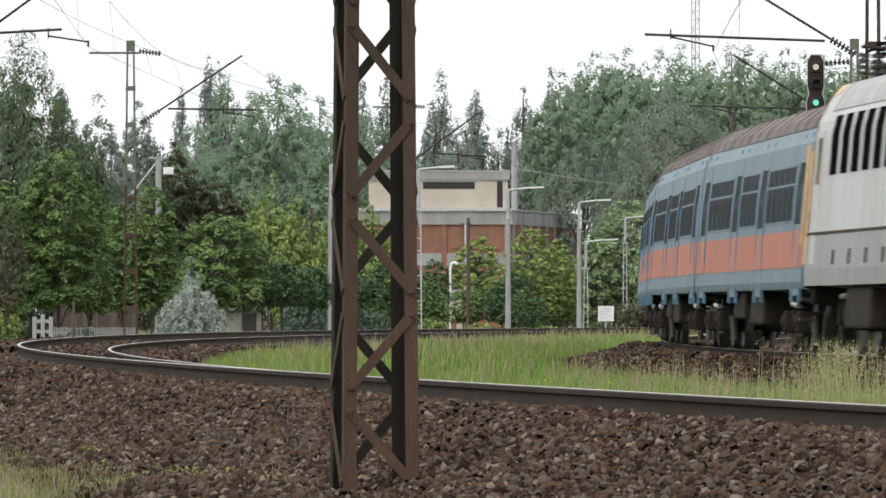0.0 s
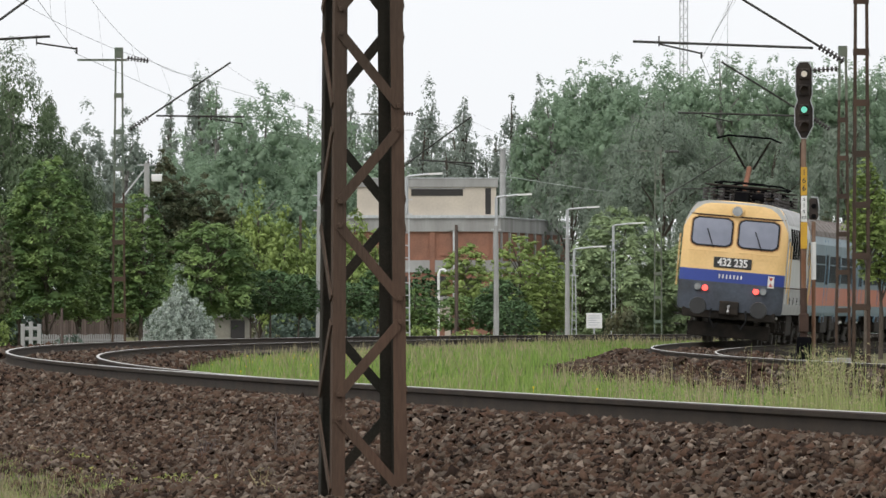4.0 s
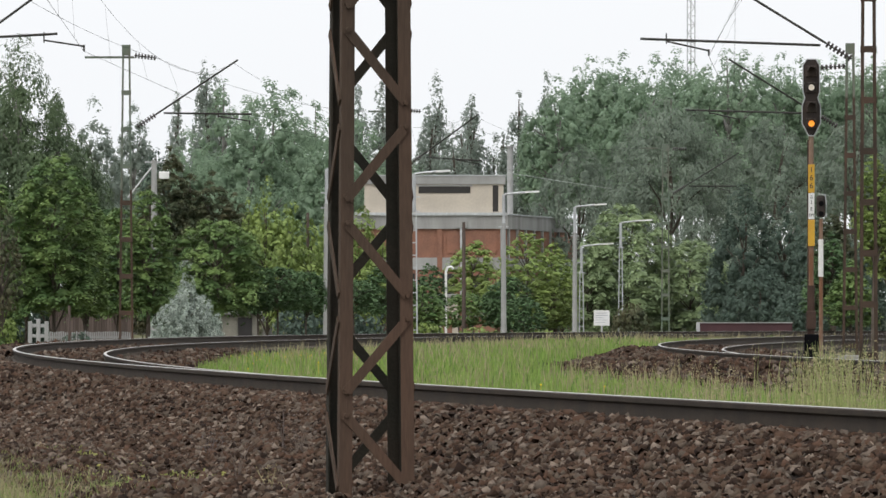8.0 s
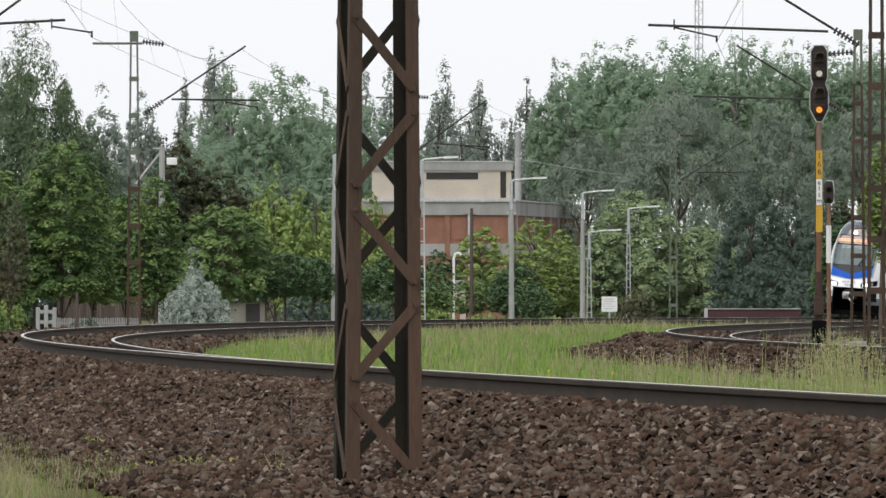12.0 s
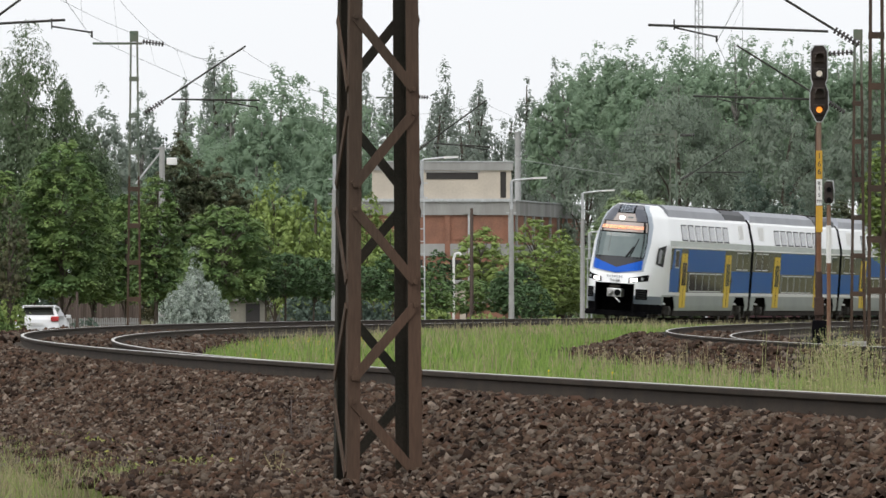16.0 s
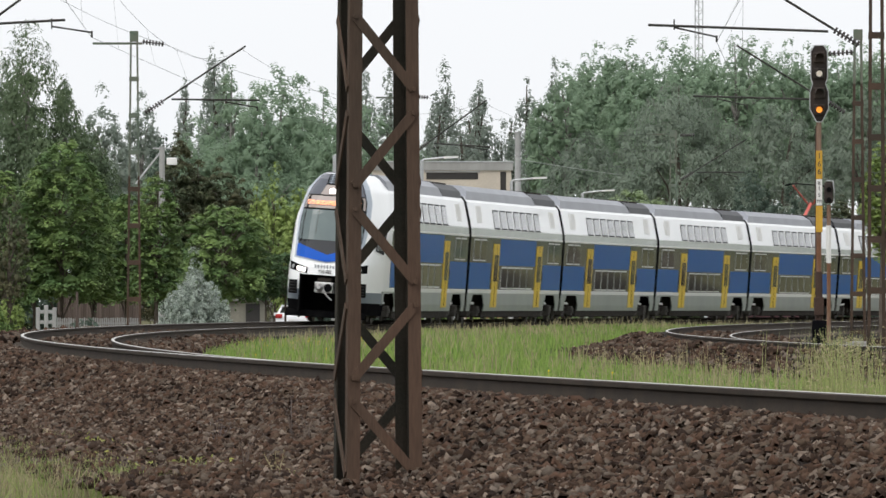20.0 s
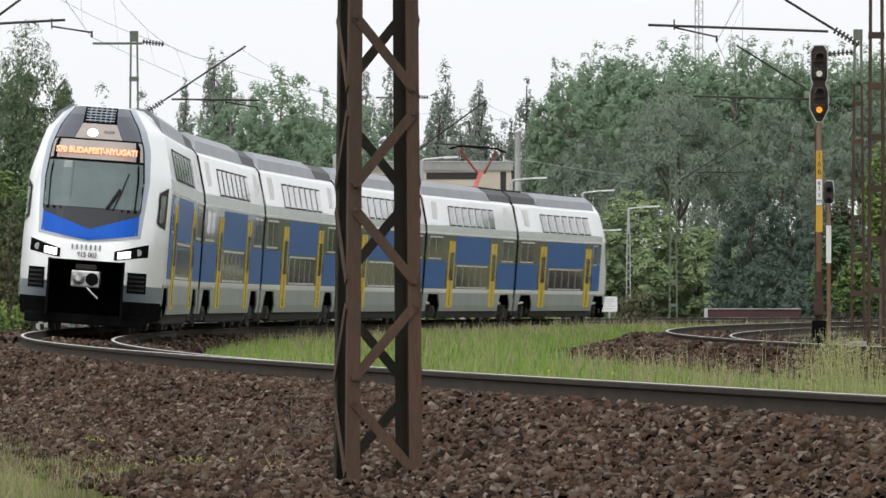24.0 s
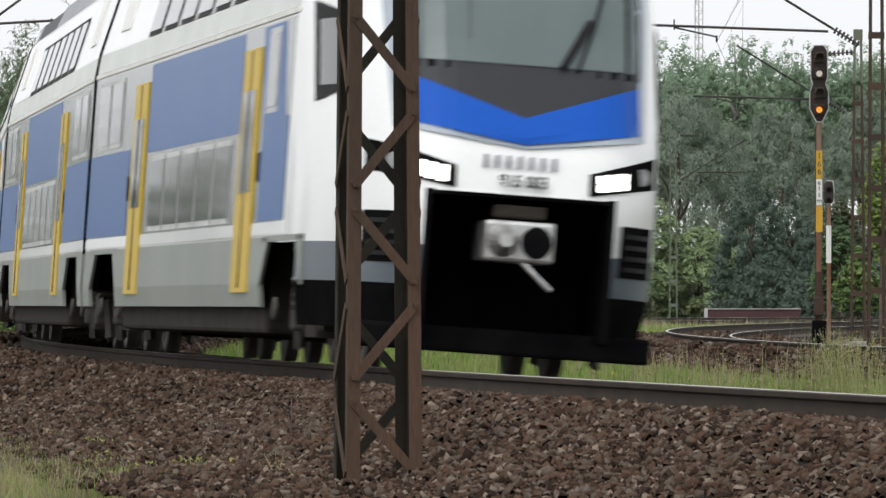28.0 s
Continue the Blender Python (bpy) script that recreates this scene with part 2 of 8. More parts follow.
# ---- mesh building ----
class Geo:
    """Points and faces of one mesh."""

    def __init__(self):
        self.v, self.f = [], []

    def add(self, verts, faces):
        k = len(self.v)
        self.v.extend(tuple(p) for p in verts)
        self.f.extend(tuple(i + k for i in q) for q in faces)
        return self

    def box(self, lo, hi, bevel=0.0):
        if bevel:
            return self.bevelled(lo, hi, bevel)
        (a, b, c), (d, e, f) = lo, hi
        return self.add([(a, b, c), (d, b, c), (d, e, c), (a, e, c), (a, b, f), (d, b, f), (d, e, f), (a, e, f)],
                        [(3, 2, 1, 0), (4, 5, 6, 7), (0, 1, 5, 4), (1, 2, 6, 5), (2, 3, 7, 6), (3, 0, 4, 7)])

    def bevelled(self, lo, hi, r):
        bm = bmesh.new()
        bmesh.ops.create_cube(bm, size=1)
        for p in bm.verts:
            p.co = Vector([(lo[i] + hi[i]) / 2 + p.co[i] * (hi[i] - lo[i]) for i in range(3)])
        bmesh.ops.bevel(bm, geom=bm.edges[:], offset=r, segments=2, affect="EDGES", profile=0.5)
        self.take(bm)
        return self

    def take(self, bm):
        bm.verts.index_update()
        self.add([p.co[:] for p in bm.verts], [[p.index for p in q.verts] for q in bm.faces])
        bm.free()

    def sweep(self, rings, closed=True, caps=True):
        """Joins rings of equally many points."""
        n, k = len(rings[0]), len(self.v)
        for ring in rings:
            self.v.extend(tuple(p) for p in ring)
        m = n if closed else n - 1
        for i in range(len(rings) - 1):
            a, b = k + i * n, k + (i + 1) * n
            self.f.extend((a + j, a + (j + 1) % n, b + (j + 1) % n, b + j) for j in range(m))
        if caps and closed:
            self.f.append(tuple(k + j for j in range(n))[::-1])
            self.f.append(tuple(k + (len(rings) - 1) * n + j for j in range(n)))
        return self

    def beam(self, p, q, outline, up=(0, 0, 1)):
        """A bar from p to q with the given outline (pairs: across, up)."""
        p, q = Vector(p), Vector(q)
        d = (q - p).normalized()
        side = d.cross(Vector(up))
        if side.length < 1e-4:
            side = d.cross(Vector((0, 1, 0)))
        side.normalize()
        top = side.cross(d)
        return self.sweep([[e + side * a + top * b for a, b in outline] for e in (p, q)])

    def bar(self, p, q, w, h, up=(0, 0, 1)):
        return self.beam(p, q, [(-w / 2, -h / 2), (w / 2, -h / 2), (w / 2, h / 2), (-w / 2, h / 2)], up)

    def tube(self, points, r, n=8, r2=None):
        pts = [Vector(p) for p in points]
        rings = []
        for i, p in enumerate(pts):
            d = (pts[min(i + 1, len(pts) - 1)] - pts[max(i - 1, 0)]).normalized()
            s = d.cross(Vector((0, 0, 1)))
            s = s.normalized() if s.length > 1e-3 else Vector((1, 0, 0))
            t = s.cross(d)
            rad = r if r2 is None else r + (r2 - r) * i / (len(pts) - 1)
            rings.append([p + (s * math.cos(2 * math.pi * j / n) + t * math.sin(2 * math.pi * j / n)) * rad for j in range(n)])
        return self.sweep(rings)

    def disc(self, c, axis, r, thick, n=20, inner=0.0):
        """A round plate with its face along the axis."""
        c, a = Vector(c), Vector(axis).normalized()
        s = a.cross(Vector((0, 0, 1))) if abs(a.z) < 0.9 else a.cross(Vector((1, 0, 0)))
        s.normalize()
        t = s.cross(a)
        ring = lambda rad, o: [c + a * o + (s * math.cos(2 * math.pi * j / n) + t * math.sin(2 * math.pi * j / n)) * rad for j in range(n)]
        if inner:
            return self.sweep([ring(r, -thick / 2), ring(r, thick / 2), ring(inner, thick / 2), ring(inner, -thick / 2), ring(r, -thick / 2)], caps=False)
        return self.sweep([ring(r, -thick / 2), ring(r * 0.97, thick / 2 * 0.9), ring(r * 0.9, thick / 2)])

    def mesh(self, name, material, smooth=False):
        me = bpy.data.meshes.new(name)
        me.from_pydata(self.v, [], self.f)
        me.materials.append(material)
        if smooth:
            me.polygons.foreach_set("use_smooth", [True] * len(me.polygons))
        me.update()
        return me


def part(name, geo, material, parent=None, label="", smooth=False):
    """One mesh object under a thing or under a part; geo may be a finished mesh."""
    ob = new(name, geo if isinstance(geo, bpy.types.Mesh) else geo.mesh(name, material, smooth))
    ob.parent = parent
    if label:
        ob["label"] = label
    return ob


def thing(name, label, category, m=None, group="", kind=""):
    ob = new(name)
    ob.empty_display_size = 0.3
    if m is not None:
        ob.matrix_basis = m
    return tagged(ob, label, category, group, kind)


def fast_mesh(name, verts, quads, material):
    """A large mesh of four-cornered faces from arrays."""
    me = bpy.data.meshes.new(name)
    me.vertices.add(len(verts))
    me.vertices.foreach_set("co", np.asarray(verts, np.float32).ravel())
    q = np.asarray(quads, np.int32)
    me.loops.add(q.size)
    me.loops.foreach_set("vertex_index", q.ravel())
    me.polygons.add(len(q))
    me.polygons.foreach_set("loop_start", np.arange(0, q.size, q.shape[1], dtype=np.int32))
    me.materials.append(material)
    me.update(calc_edges=True)
    return me


# ---- the two tracks: smooth curves in plan ----
class Track:
    """A centre line with its length as parameter; 'off' is metres towards the inside of the curve."""

    def __init__(self, start, heading, bend, lo, hi, turn, z, cant, dip):
        self.s = np.arange(lo, hi + 0.1, 0.5)
        k = np.array([bend(s) for s in self.s]) * turn
        th = np.cumsum(k) * 0.5
        i = int(np.argmin(abs(self.s)))
        self.th = th - th[i] + heading
        x, y = np.cumsum(np.cos(self.th)) * 0.5, np.cumsum(np.sin(self.th)) * 0.5
        self.x, self.y = x - x[i] + start[0], y - y[i] + start[1]
        self.turn, self.z, self.cant, self.dip = turn, z, cant, dip

    def at(self, s, off=0.0, up=0.0):
        """A point beside the line: height 'up' over the outer rail's plane, before the cant."""
        x, y, th = (np.interp(s, self.s, a) for a in (self.x, self.y, self.th))
        z = self.z + self.dip * min(0.0, s + 60) ** 2 / 1e4 + up
        return Vector((x - self.turn * math.sin(th) * off, y + self.turn * math.cos(th) * off, z))

    def grid(self, s, off):
        x, y, th = (np.interp(s, self.s, a) for a in (self.x, self.y, self.th))
        return x - self.turn * np.sin(th) * off, y + self.turn * np.cos(th) * off

    def lean(self, off):
        return -self.cant * (off + 0.7525) / 1.505

    def stand(self, s_front, s_back):
        """The pose of a vehicle on two bogies: x forward, z up from the rails."""
        p, q = (self.at(s, 0, self.lean(0)) for s in (s_front, s_back))
        f = (p - q).normalized()
        left = Vector((0, 0, 1)).cross(f).normalized()
        tilt = math.atan(self.cant / 1.505) * self.turn * (1 if s_front > s_back else -1)
        up = f.cross(left)
        up, left = up * math.cos(tilt) + left * math.sin(tilt), left * math.cos(tilt) - up * math.sin(tilt)
        m = Matrix((f, left, up)).transposed().to_4x4()
        m.translation = (p + q) / 2
        return m


def bend_a(s):
    u = min(1.3, max(-2.5, s / 100))
    k = 0.001183895 - 0.0001750555 * u - 0.0001803394 * u * u + 0.00002467712 * u ** 3
    return k * max(0.0, min(1.0, (s + 330) / 80)) if s < -250 else k


TRACK_A = Track((-6.368, 149.8), 1.608966 + math.pi, bend_a, -720, 260, 1, 0.0, 0.1076, -0.0283)
TRACK_C = Track((5.6516, 182.445), 1.569661, lambda s: 0.001097819, -260, 1150, -1, -0.1219, 0.13, 0.0)

RAIL = [(-0.062, -0.172), (0.062, -0.172), (0.062, -0.16), (0.012, -0.14), (0.009, -0.05), (0.034, -0.036), (0.036, -0.008), (0.026, 0.0),
        (-0.026, 0.0), (-0.036, -0.008), (-0.034, -0.036), (-0.009, -0.05), (-0.012, -0.14), (-0.062, -0.16)]


def rail(track, side, lo, hi, step, parent):
    """One rail: foot, web and head, with a shiny running band set 2 mm proud on its head."""
    off = side * 0.7525
    name = "inner_rail" if side > 0 else "outer_rail"
    ss = np.arange(lo, hi + 0.1, step)
    g, top = Geo(), Geo()
    z = track.lean(off)
    g.sweep([[track.at(s, off + a, z + b) for a, b in RAIL] for s in ss])
    top.sweep([[track.at(s, off + a, z + b) for a, b in ((-0.024, 0.0), (-0.02, 0.0025), (0.02, 0.0025), (0.024, 0.0))] for s in ss])
    ob = part(name, g, RAIL_SIDE, parent)
    part("running_band", top, RAIL_TOP, ob, "bright worn running surface of a rail")


def sleeper_geo():
    g = Geo()
    g.sweep([[(x, w, z) for w, z in ((-0.14, -0.2), (0.14, -0.2), (0.11, h), (-0.11, h))] for x, h in ((-1.25, -0.01), (-0.9, 0.0), (-0.5, 0.0), (0, -0.03), (0.5, 0.0), (0.9, 0.0), (1.25, -0.01))])
    for sx in (-1, 1):
        for o in (-0.11, 0.11):
            g.box((sx * 0.7525 + o - 0.035, -0.05, 0.0), (sx * 0.7525 + o + 0.035, 0.05, 0.045))
    return g


def build_track(track, name, label, lo, hi, near_lo, near_hi):
    t = thing(name, label, "railway track", kind="structure")
    for side in (-1, 1):
        rail(track, side, lo, hi, 1.5, t)
    me = sleeper_geo().mesh("sleeper", SLEEPER)
    far = Geo()
    for i, s in enumerate(np.arange(lo, min(hi, 330), 0.62)):
        p = track.at(s, 0, track.lean(0) - 0.176)
        q = track.at(s + 0.3, 0, track.lean(0) - 0.176)
        d = (q - p).normalized()
        across = Vector((-d.y, d.x, 0)) * track.turn
        lean = math.atan(track.cant / 1.505)
        m = Matrix((across * math.cos(lean) - Vector((0, 0, math.sin(lean))), d, Vector((0, 0, 1)))).transposed().to_4x4()
        m.translation = p
        if near_lo <= s <= near_hi:
            ob = part("sleeper", me, None, t)
            ob.matrix_basis = m
        elif -330 < s:
            far.sweep([[m @ Vector((x, w, z)) for w, z in ((-0.14, -0.2), (0.14, -0.2), (0.11, 0), (-0.11, 0))] for x in (-1.25, 1.25)])
    tagged(part("sleeper_row", far, SLEEPER, t), kind="stuff")
    return t
# ---- ground, ballast and tracks ----
BED = [(-3.6, -0.72), (-2.9, -0.60), (-2.2, -0.42), (-1.75, -0.25), (-1.5, -0.185), (-1.3, -0.175), (-0.5, -0.19), (0.5, -0.19), (1.4, -0.2), (1.8, -0.27), (2.3, -0.45), (2.9, -0.62)]


def bed_height(off):
    return float(np.interp(off, [b[0] for b in BED], [b[1] for b in BED]))


def ballast(track, name, label, lo, hi, wide=3.6):
    """The stone bed: flat under the sleepers, with uneven shoulders."""
    offs = np.concatenate([np.linspace(-wide, -1.2, 21)[:-1], np.arange(-1.2, 1.5, 0.3), np.arange(1.5, 2.95, 0.14)])
    g = Geo()
    rows = []
    for s in np.arange(lo, hi, 0.5 if hi - lo < 700 else 1.0):
        row = []
        for o in offs:
            p = track.at(s, o, bed_height(o if wide < 4 or o > -2.0 else -2.0 + (o + 2.0) * 0.55) + track.lean(max(-1.4, min(1.4, o))))
            n1 = noise.noise(p * 0.5) * 0.05 + noise.noise(p * 2.1) * 0.02
            edge = min(1.0, max(0.0, (abs(o) - 1.3) / 0.8))
            row.append(p + Vector((0, 0, n1 * edge - (0.25 if o in (offs[0], offs[-1]) else 0))))
        rows.append(row)
    g.sweep(rows, closed=False)
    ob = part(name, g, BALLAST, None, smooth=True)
    return tagged(ob, label, "ballast", kind="structure")


_far = TRACK_A.s < -20
FAR_Y, FAR_X = TRACK_A.y[_far][::-1], TRACK_A.x[_far][::-1]


def ground_height(x, y):
    """Flat land; a low hollow in front, slightly raised grass between the tracks."""
    z = -0.62
    if 20 < y < 420:
        z += 0.1 * math.exp(-((x - np.interp(y, [60, 120, 180, 240, 300], [8.0, 3.5, 0.5, 1.5, 5.5])) / 4.0) ** 2) * min(1, (y - 20) / 40) * min(1, (420 - y) / 80)
    if y < 90:
        z -= 0.14 * min(1, (90 - y) / 25)
    if y > 200:
        beside = float(np.interp(y, FAR_Y, FAR_X)) - x
        z -= 0.48 * max(0.0, min(1.0, (beside - 5) / 6)) * min(1.0, (y - 200) / 60)
    return z + 0.04 * noise.noise((x * 0.4, y * 0.12, 0))


def build_ground():
    xs = np.unique(np.concatenate([np.linspace(-4000, -60, 14), np.linspace(-60, 70, 105), np.linspace(70, 4000, 14)]))
    ys = np.unique(np.concatenate([np.linspace(-600, 20, 8), np.linspace(20, 340, 130), np.linspace(340, 1000, 50), np.linspace(1000, 4500, 12)]))
    verts = [(x, y, ground_height(x, y)) for y in ys for x in xs]
    n = len(xs)
    quads = [(j * n + i, j * n + i + 1, (j + 1) * n + i + 1, (j + 1) * n + i) for j in range(len(ys) - 1) for i in range(n - 1)]
    me = fast_mesh("ground", verts, quads, SOIL)
    me.polygons.foreach_set("use_smooth", [True] * len(me.polygons))
    tagged(new("ground", me), "flat grassy land with thin dry soil", "ground", kind="structure")


build_ground()
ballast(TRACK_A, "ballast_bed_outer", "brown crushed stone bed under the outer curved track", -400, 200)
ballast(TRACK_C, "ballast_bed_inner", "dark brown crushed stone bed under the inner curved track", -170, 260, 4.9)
build_track(TRACK_A, "track_outer", "rusty outer track on concrete sleepers in brown ballast", -715, 255, -40, 115)
build_track(TRACK_C, "track_inner", "rusty inner track on concrete sleepers in brown ballast", -255, 1145, -90, 60)
# ---- loose stones, grass and weeds ----
def stone_shapes(n, rng):
    """Angular crushed stones: a box with pulled corners."""
    c = np.array([(x, y, z) for x in (-1, 1) for y in (-1, 1) for z in (-1, 1)], float) * 0.5
    out = []
    for _ in range(n):
        v = c * rng.uniform(0.55, 1.2, 3) * (1 + rng.normal(size=(8, 1)) * 0.13) + rng.normal(size=(8, 3)) * 0.085
        out.append(v * [1.2, 0.95, 0.62])
    return np.array(out)


STONE_FACES = np.array([(0, 1, 3, 2), (4, 6, 7, 5), (0, 4, 5, 1), (2, 3, 7, 6), (1, 5, 7, 3)])


def strew(track, lo, hi, off_lo, off_hi, count, size, seed, name, parent, single=0):
    """Stones on the bed between two offsets; the first 'single' of them are objects of their own."""
    rng = np.random.default_rng(seed)
    shapes = stone_shapes(40, rng)
    s, off = rng.uniform(lo, hi, count), rng.uniform(off_lo, off_hi, count)
    x, y = track.grid(s, off)
    low = np.where((off_lo < -4) & (off < -2.0), -2.0 + (off + 2.0) * 0.55, off)
    z = np.interp(low, [b[0] for b in BED], [b[1] for b in BED]) + track.z + track.lean(np.clip(off, -1.4, 1.4)) + track.dip * np.minimum(0, s + 60) ** 2 / 1e4
    z = np.where(off < -3.2, np.maximum(z, -0.71), z)
    edge = np.clip((np.abs(off) - 1.3) / 0.8, 0, 1)
    z += np.array([noise.noise((a * 0.5, b * 0.5, c * 0.5)) * 0.05 + noise.noise((a * 2.1, b * 2.1, c * 2.1)) * 0.02 for a, b, c in zip(x, y, z)]) * edge
    sz = size * rng.uniform(0.55, 1.5, count) ** 1.2
    pick = rng.integers(0, 40, count)
    ang = rng.uniform(-math.pi, math.pi, (count, 3)) * [0.3, 0.3, 1]
    ca, sa = np.cos(ang), np.sin(ang)
    v = shapes[pick] * sz[:, None, None]
    vx, vy, vz = v[..., 0], v[..., 1], v[..., 2]
    vy, vz = vy * ca[:, :1] - vz * sa[:, :1], vy * sa[:, :1] + vz * ca[:, :1]
    vx, vz = vx * ca[:, 1:2] + vz * sa[:, 1:2], -vx * sa[:, 1:2] + vz * ca[:, 1:2]
    vx, vy = vx * ca[:, 2:] - vy * sa[:, 2:], vx * sa[:, 2:] + vy * ca[:, 2:]
    lift = z + sz * rng.uniform(-0.05, 0.6, count)
    verts = np.stack([vx + x[:, None], vy + y[:, None], vz + lift[:, None]], -1)
    quads = (np.arange(count) * 8)[:, None, None] + STONE_FACES[None]
    ob = part(name, fast_mesh(name, verts[single:].reshape(-1, 3), (quads[single:] - single * 8).reshape(-1, 4), STONE), None, parent)
    tagged(ob, kind="stuff")
    for i in range(single):
        me = fast_mesh("stone", verts[i] - [x[i], y[i], lift[i]], STONE_FACES, STONE)
        st = part("stone", me, None, parent)
        st.location = (x[i], y[i], lift[i])


def blades(x, y, z, h, w, rng, lean=0.3):
    """Narrow grass blades, each a tapered strip that bends over."""
    n = len(x)
    a = rng.uniform(0, 2 * math.pi, n)
    b = rng.uniform(0, 2 * math.pi, n)
    sx, sy = np.cos(a) * w / 2, np.sin(a) * w / 2
    l = h * rng.uniform(0.0, lean, n)
    lx, ly = np.cos(b) * l, np.sin(b) * l
    base = np.stack([x, y, z], 1)
    side = np.stack([sx, sy, 0 * sx], 1)
    mid = base + np.stack([lx * 0.35, ly * 0.35, h * 0.6], 1)
    tip = base + np.stack([lx, ly, h], 1)
    v = np.stack([base - side, base + side, mid + side * 0.8, mid - side * 0.8, tip + side * 0.25, tip - side * 0.25], 1).reshape(-1, 3)
    k = np.arange(n)[:, None] * 6
    return v, np.concatenate([k + [0, 1, 2, 3], k + [3, 2, 4, 5]])


GRASS = leaf_mat("meadow_grass", (0.15, 0.265, 0.05), (0.255, 0.335, 0.09), 0.3, 0.32)
TALL = leaf_mat("tall_seeding_grass", (0.25, 0.31, 0.1), (0.33, 0.34, 0.15), 0.3, 0.3)
TUFT = leaf_mat("tuft_grass", (0.08, 0.15, 0.035), (0.12, 0.19, 0.05), 0.3, 0.3)
STRAW = leaf_mat("dry_grass", (0.34, 0.29, 0.17), (0.27, 0.25, 0.14), 0.25, 0.35)
WEED = leaf_mat("weed_leaf", (0.19, 0.24, 0.06), (0.27, 0.27, 0.07), 0.3, 0.3)
DEAD_WEED = leaf_mat("withered_weed", (0.1, 0.085, 0.085), (0.13, 0.1, 0.08), 0.2, 0.3)
FLOWER = mat("yellow_petal", (0.75, 0.55, 0.03), 0.7)


def ground_many(x, y):
    return np.array([ground_height(a, b) for a, b in zip(x, y)])


def inner_gap(x, y):
    """Distance to the inner track's centre line."""
    cx, cy = TRACK_C.x[::4], TRACK_C.y[::4]
    keep = cy < 460
    cx, cy = cx[keep], cy[keep]
    return np.array([np.min(np.hypot(cx - a, cy - b)) for a, b in zip(x, y)])


def meadow(name, label, count, s_lo, s_hi, o_lo, o_hi, h_lo, h_hi, wide, material, seed, patchy=0.0, lean=0.35, bias=1.0):
    rng = np.random.default_rng(seed)
    s = s_hi - (s_hi - s_lo) * rng.uniform(0, 1, count) ** bias
    off = rng.uniform(o_lo, o_hi, count)
    x, y = TRACK_A.grid(s, off)
    keep = (inner_gap(x, y) > np.where(y < 200, 4.3, 3.0) + 0.45 * rng.normal(size=count)) & (off > o_lo + 0.3 * np.abs(rng.normal(size=count)))
    if patchy:
        n = np.array([noise.noise((a * 0.5, b * 0.25, seed)) for a, b in zip(x, y)])
        keep &= n > rng.uniform(-patchy, patchy, count)
    x, y = x[keep], y[keep]
    z = ground_many(x, y) - 0.02
    h = rng.uniform(h_lo, h_hi, len(x)) * (0.8 + 0.35 * np.array([noise.noise((a * 0.7, b * 0.3, 7)) for a, b in zip(x, y)]))
    h = h * np.where(y > 150, 1.5, 1.0)
    v, q = blades(x, y, z, h, wide + y * 0.00009, rng, lean)
    tagged(new(name, fast_mesh(name, v, q, material)), label, "grass", kind="stuff")
    return x, y, z, h


def seed_heads(x, y, z, h, name, label, seed):
    """Feathery heads on the tall stalks."""
    rng = np.random.default_rng(seed)
    n = 9
    px = np.repeat(x, n) + rng.normal(size=len(x) * n) * 0.02
    py = np.repeat(y, n) + rng.normal(size=len(x) * n) * 0.02
    pz = np.repeat(z + h * 0.9, n) + rng.uniform(-0.13, 0.08, len(x) * n)
    nr = rng.normal(size=(len(px), 3))
    nr /= np.linalg.norm(nr, axis=1, keepdims=True)
    v, q = leaves_simple(np.stack([px, py, pz], 1), nr, 0.013, rng)
    tagged(new(name, fast_mesh(name, v, q, STRAW)), label, "grass", kind="stuff")


def leaves_simple(points, normals, size, rng):
    n = len(points)
    t = rng.normal(size=(n, 3))
    t -= normals * np.sum(t * normals, 1, keepdims=True)
    t /= np.linalg.norm(t, axis=1, keepdims=True) + 1e-9
    b = np.cross(normals, t)
    sz = size * rng.uniform(0.6, 1.4, (n, 1))
    v = np.stack([points - t * sz, points + b * sz * 0.45, points + t * sz, points - b * sz * 0.45], 1).reshape(-1, 3)
    return v, np.arange(4 * n).reshape(n, 4)


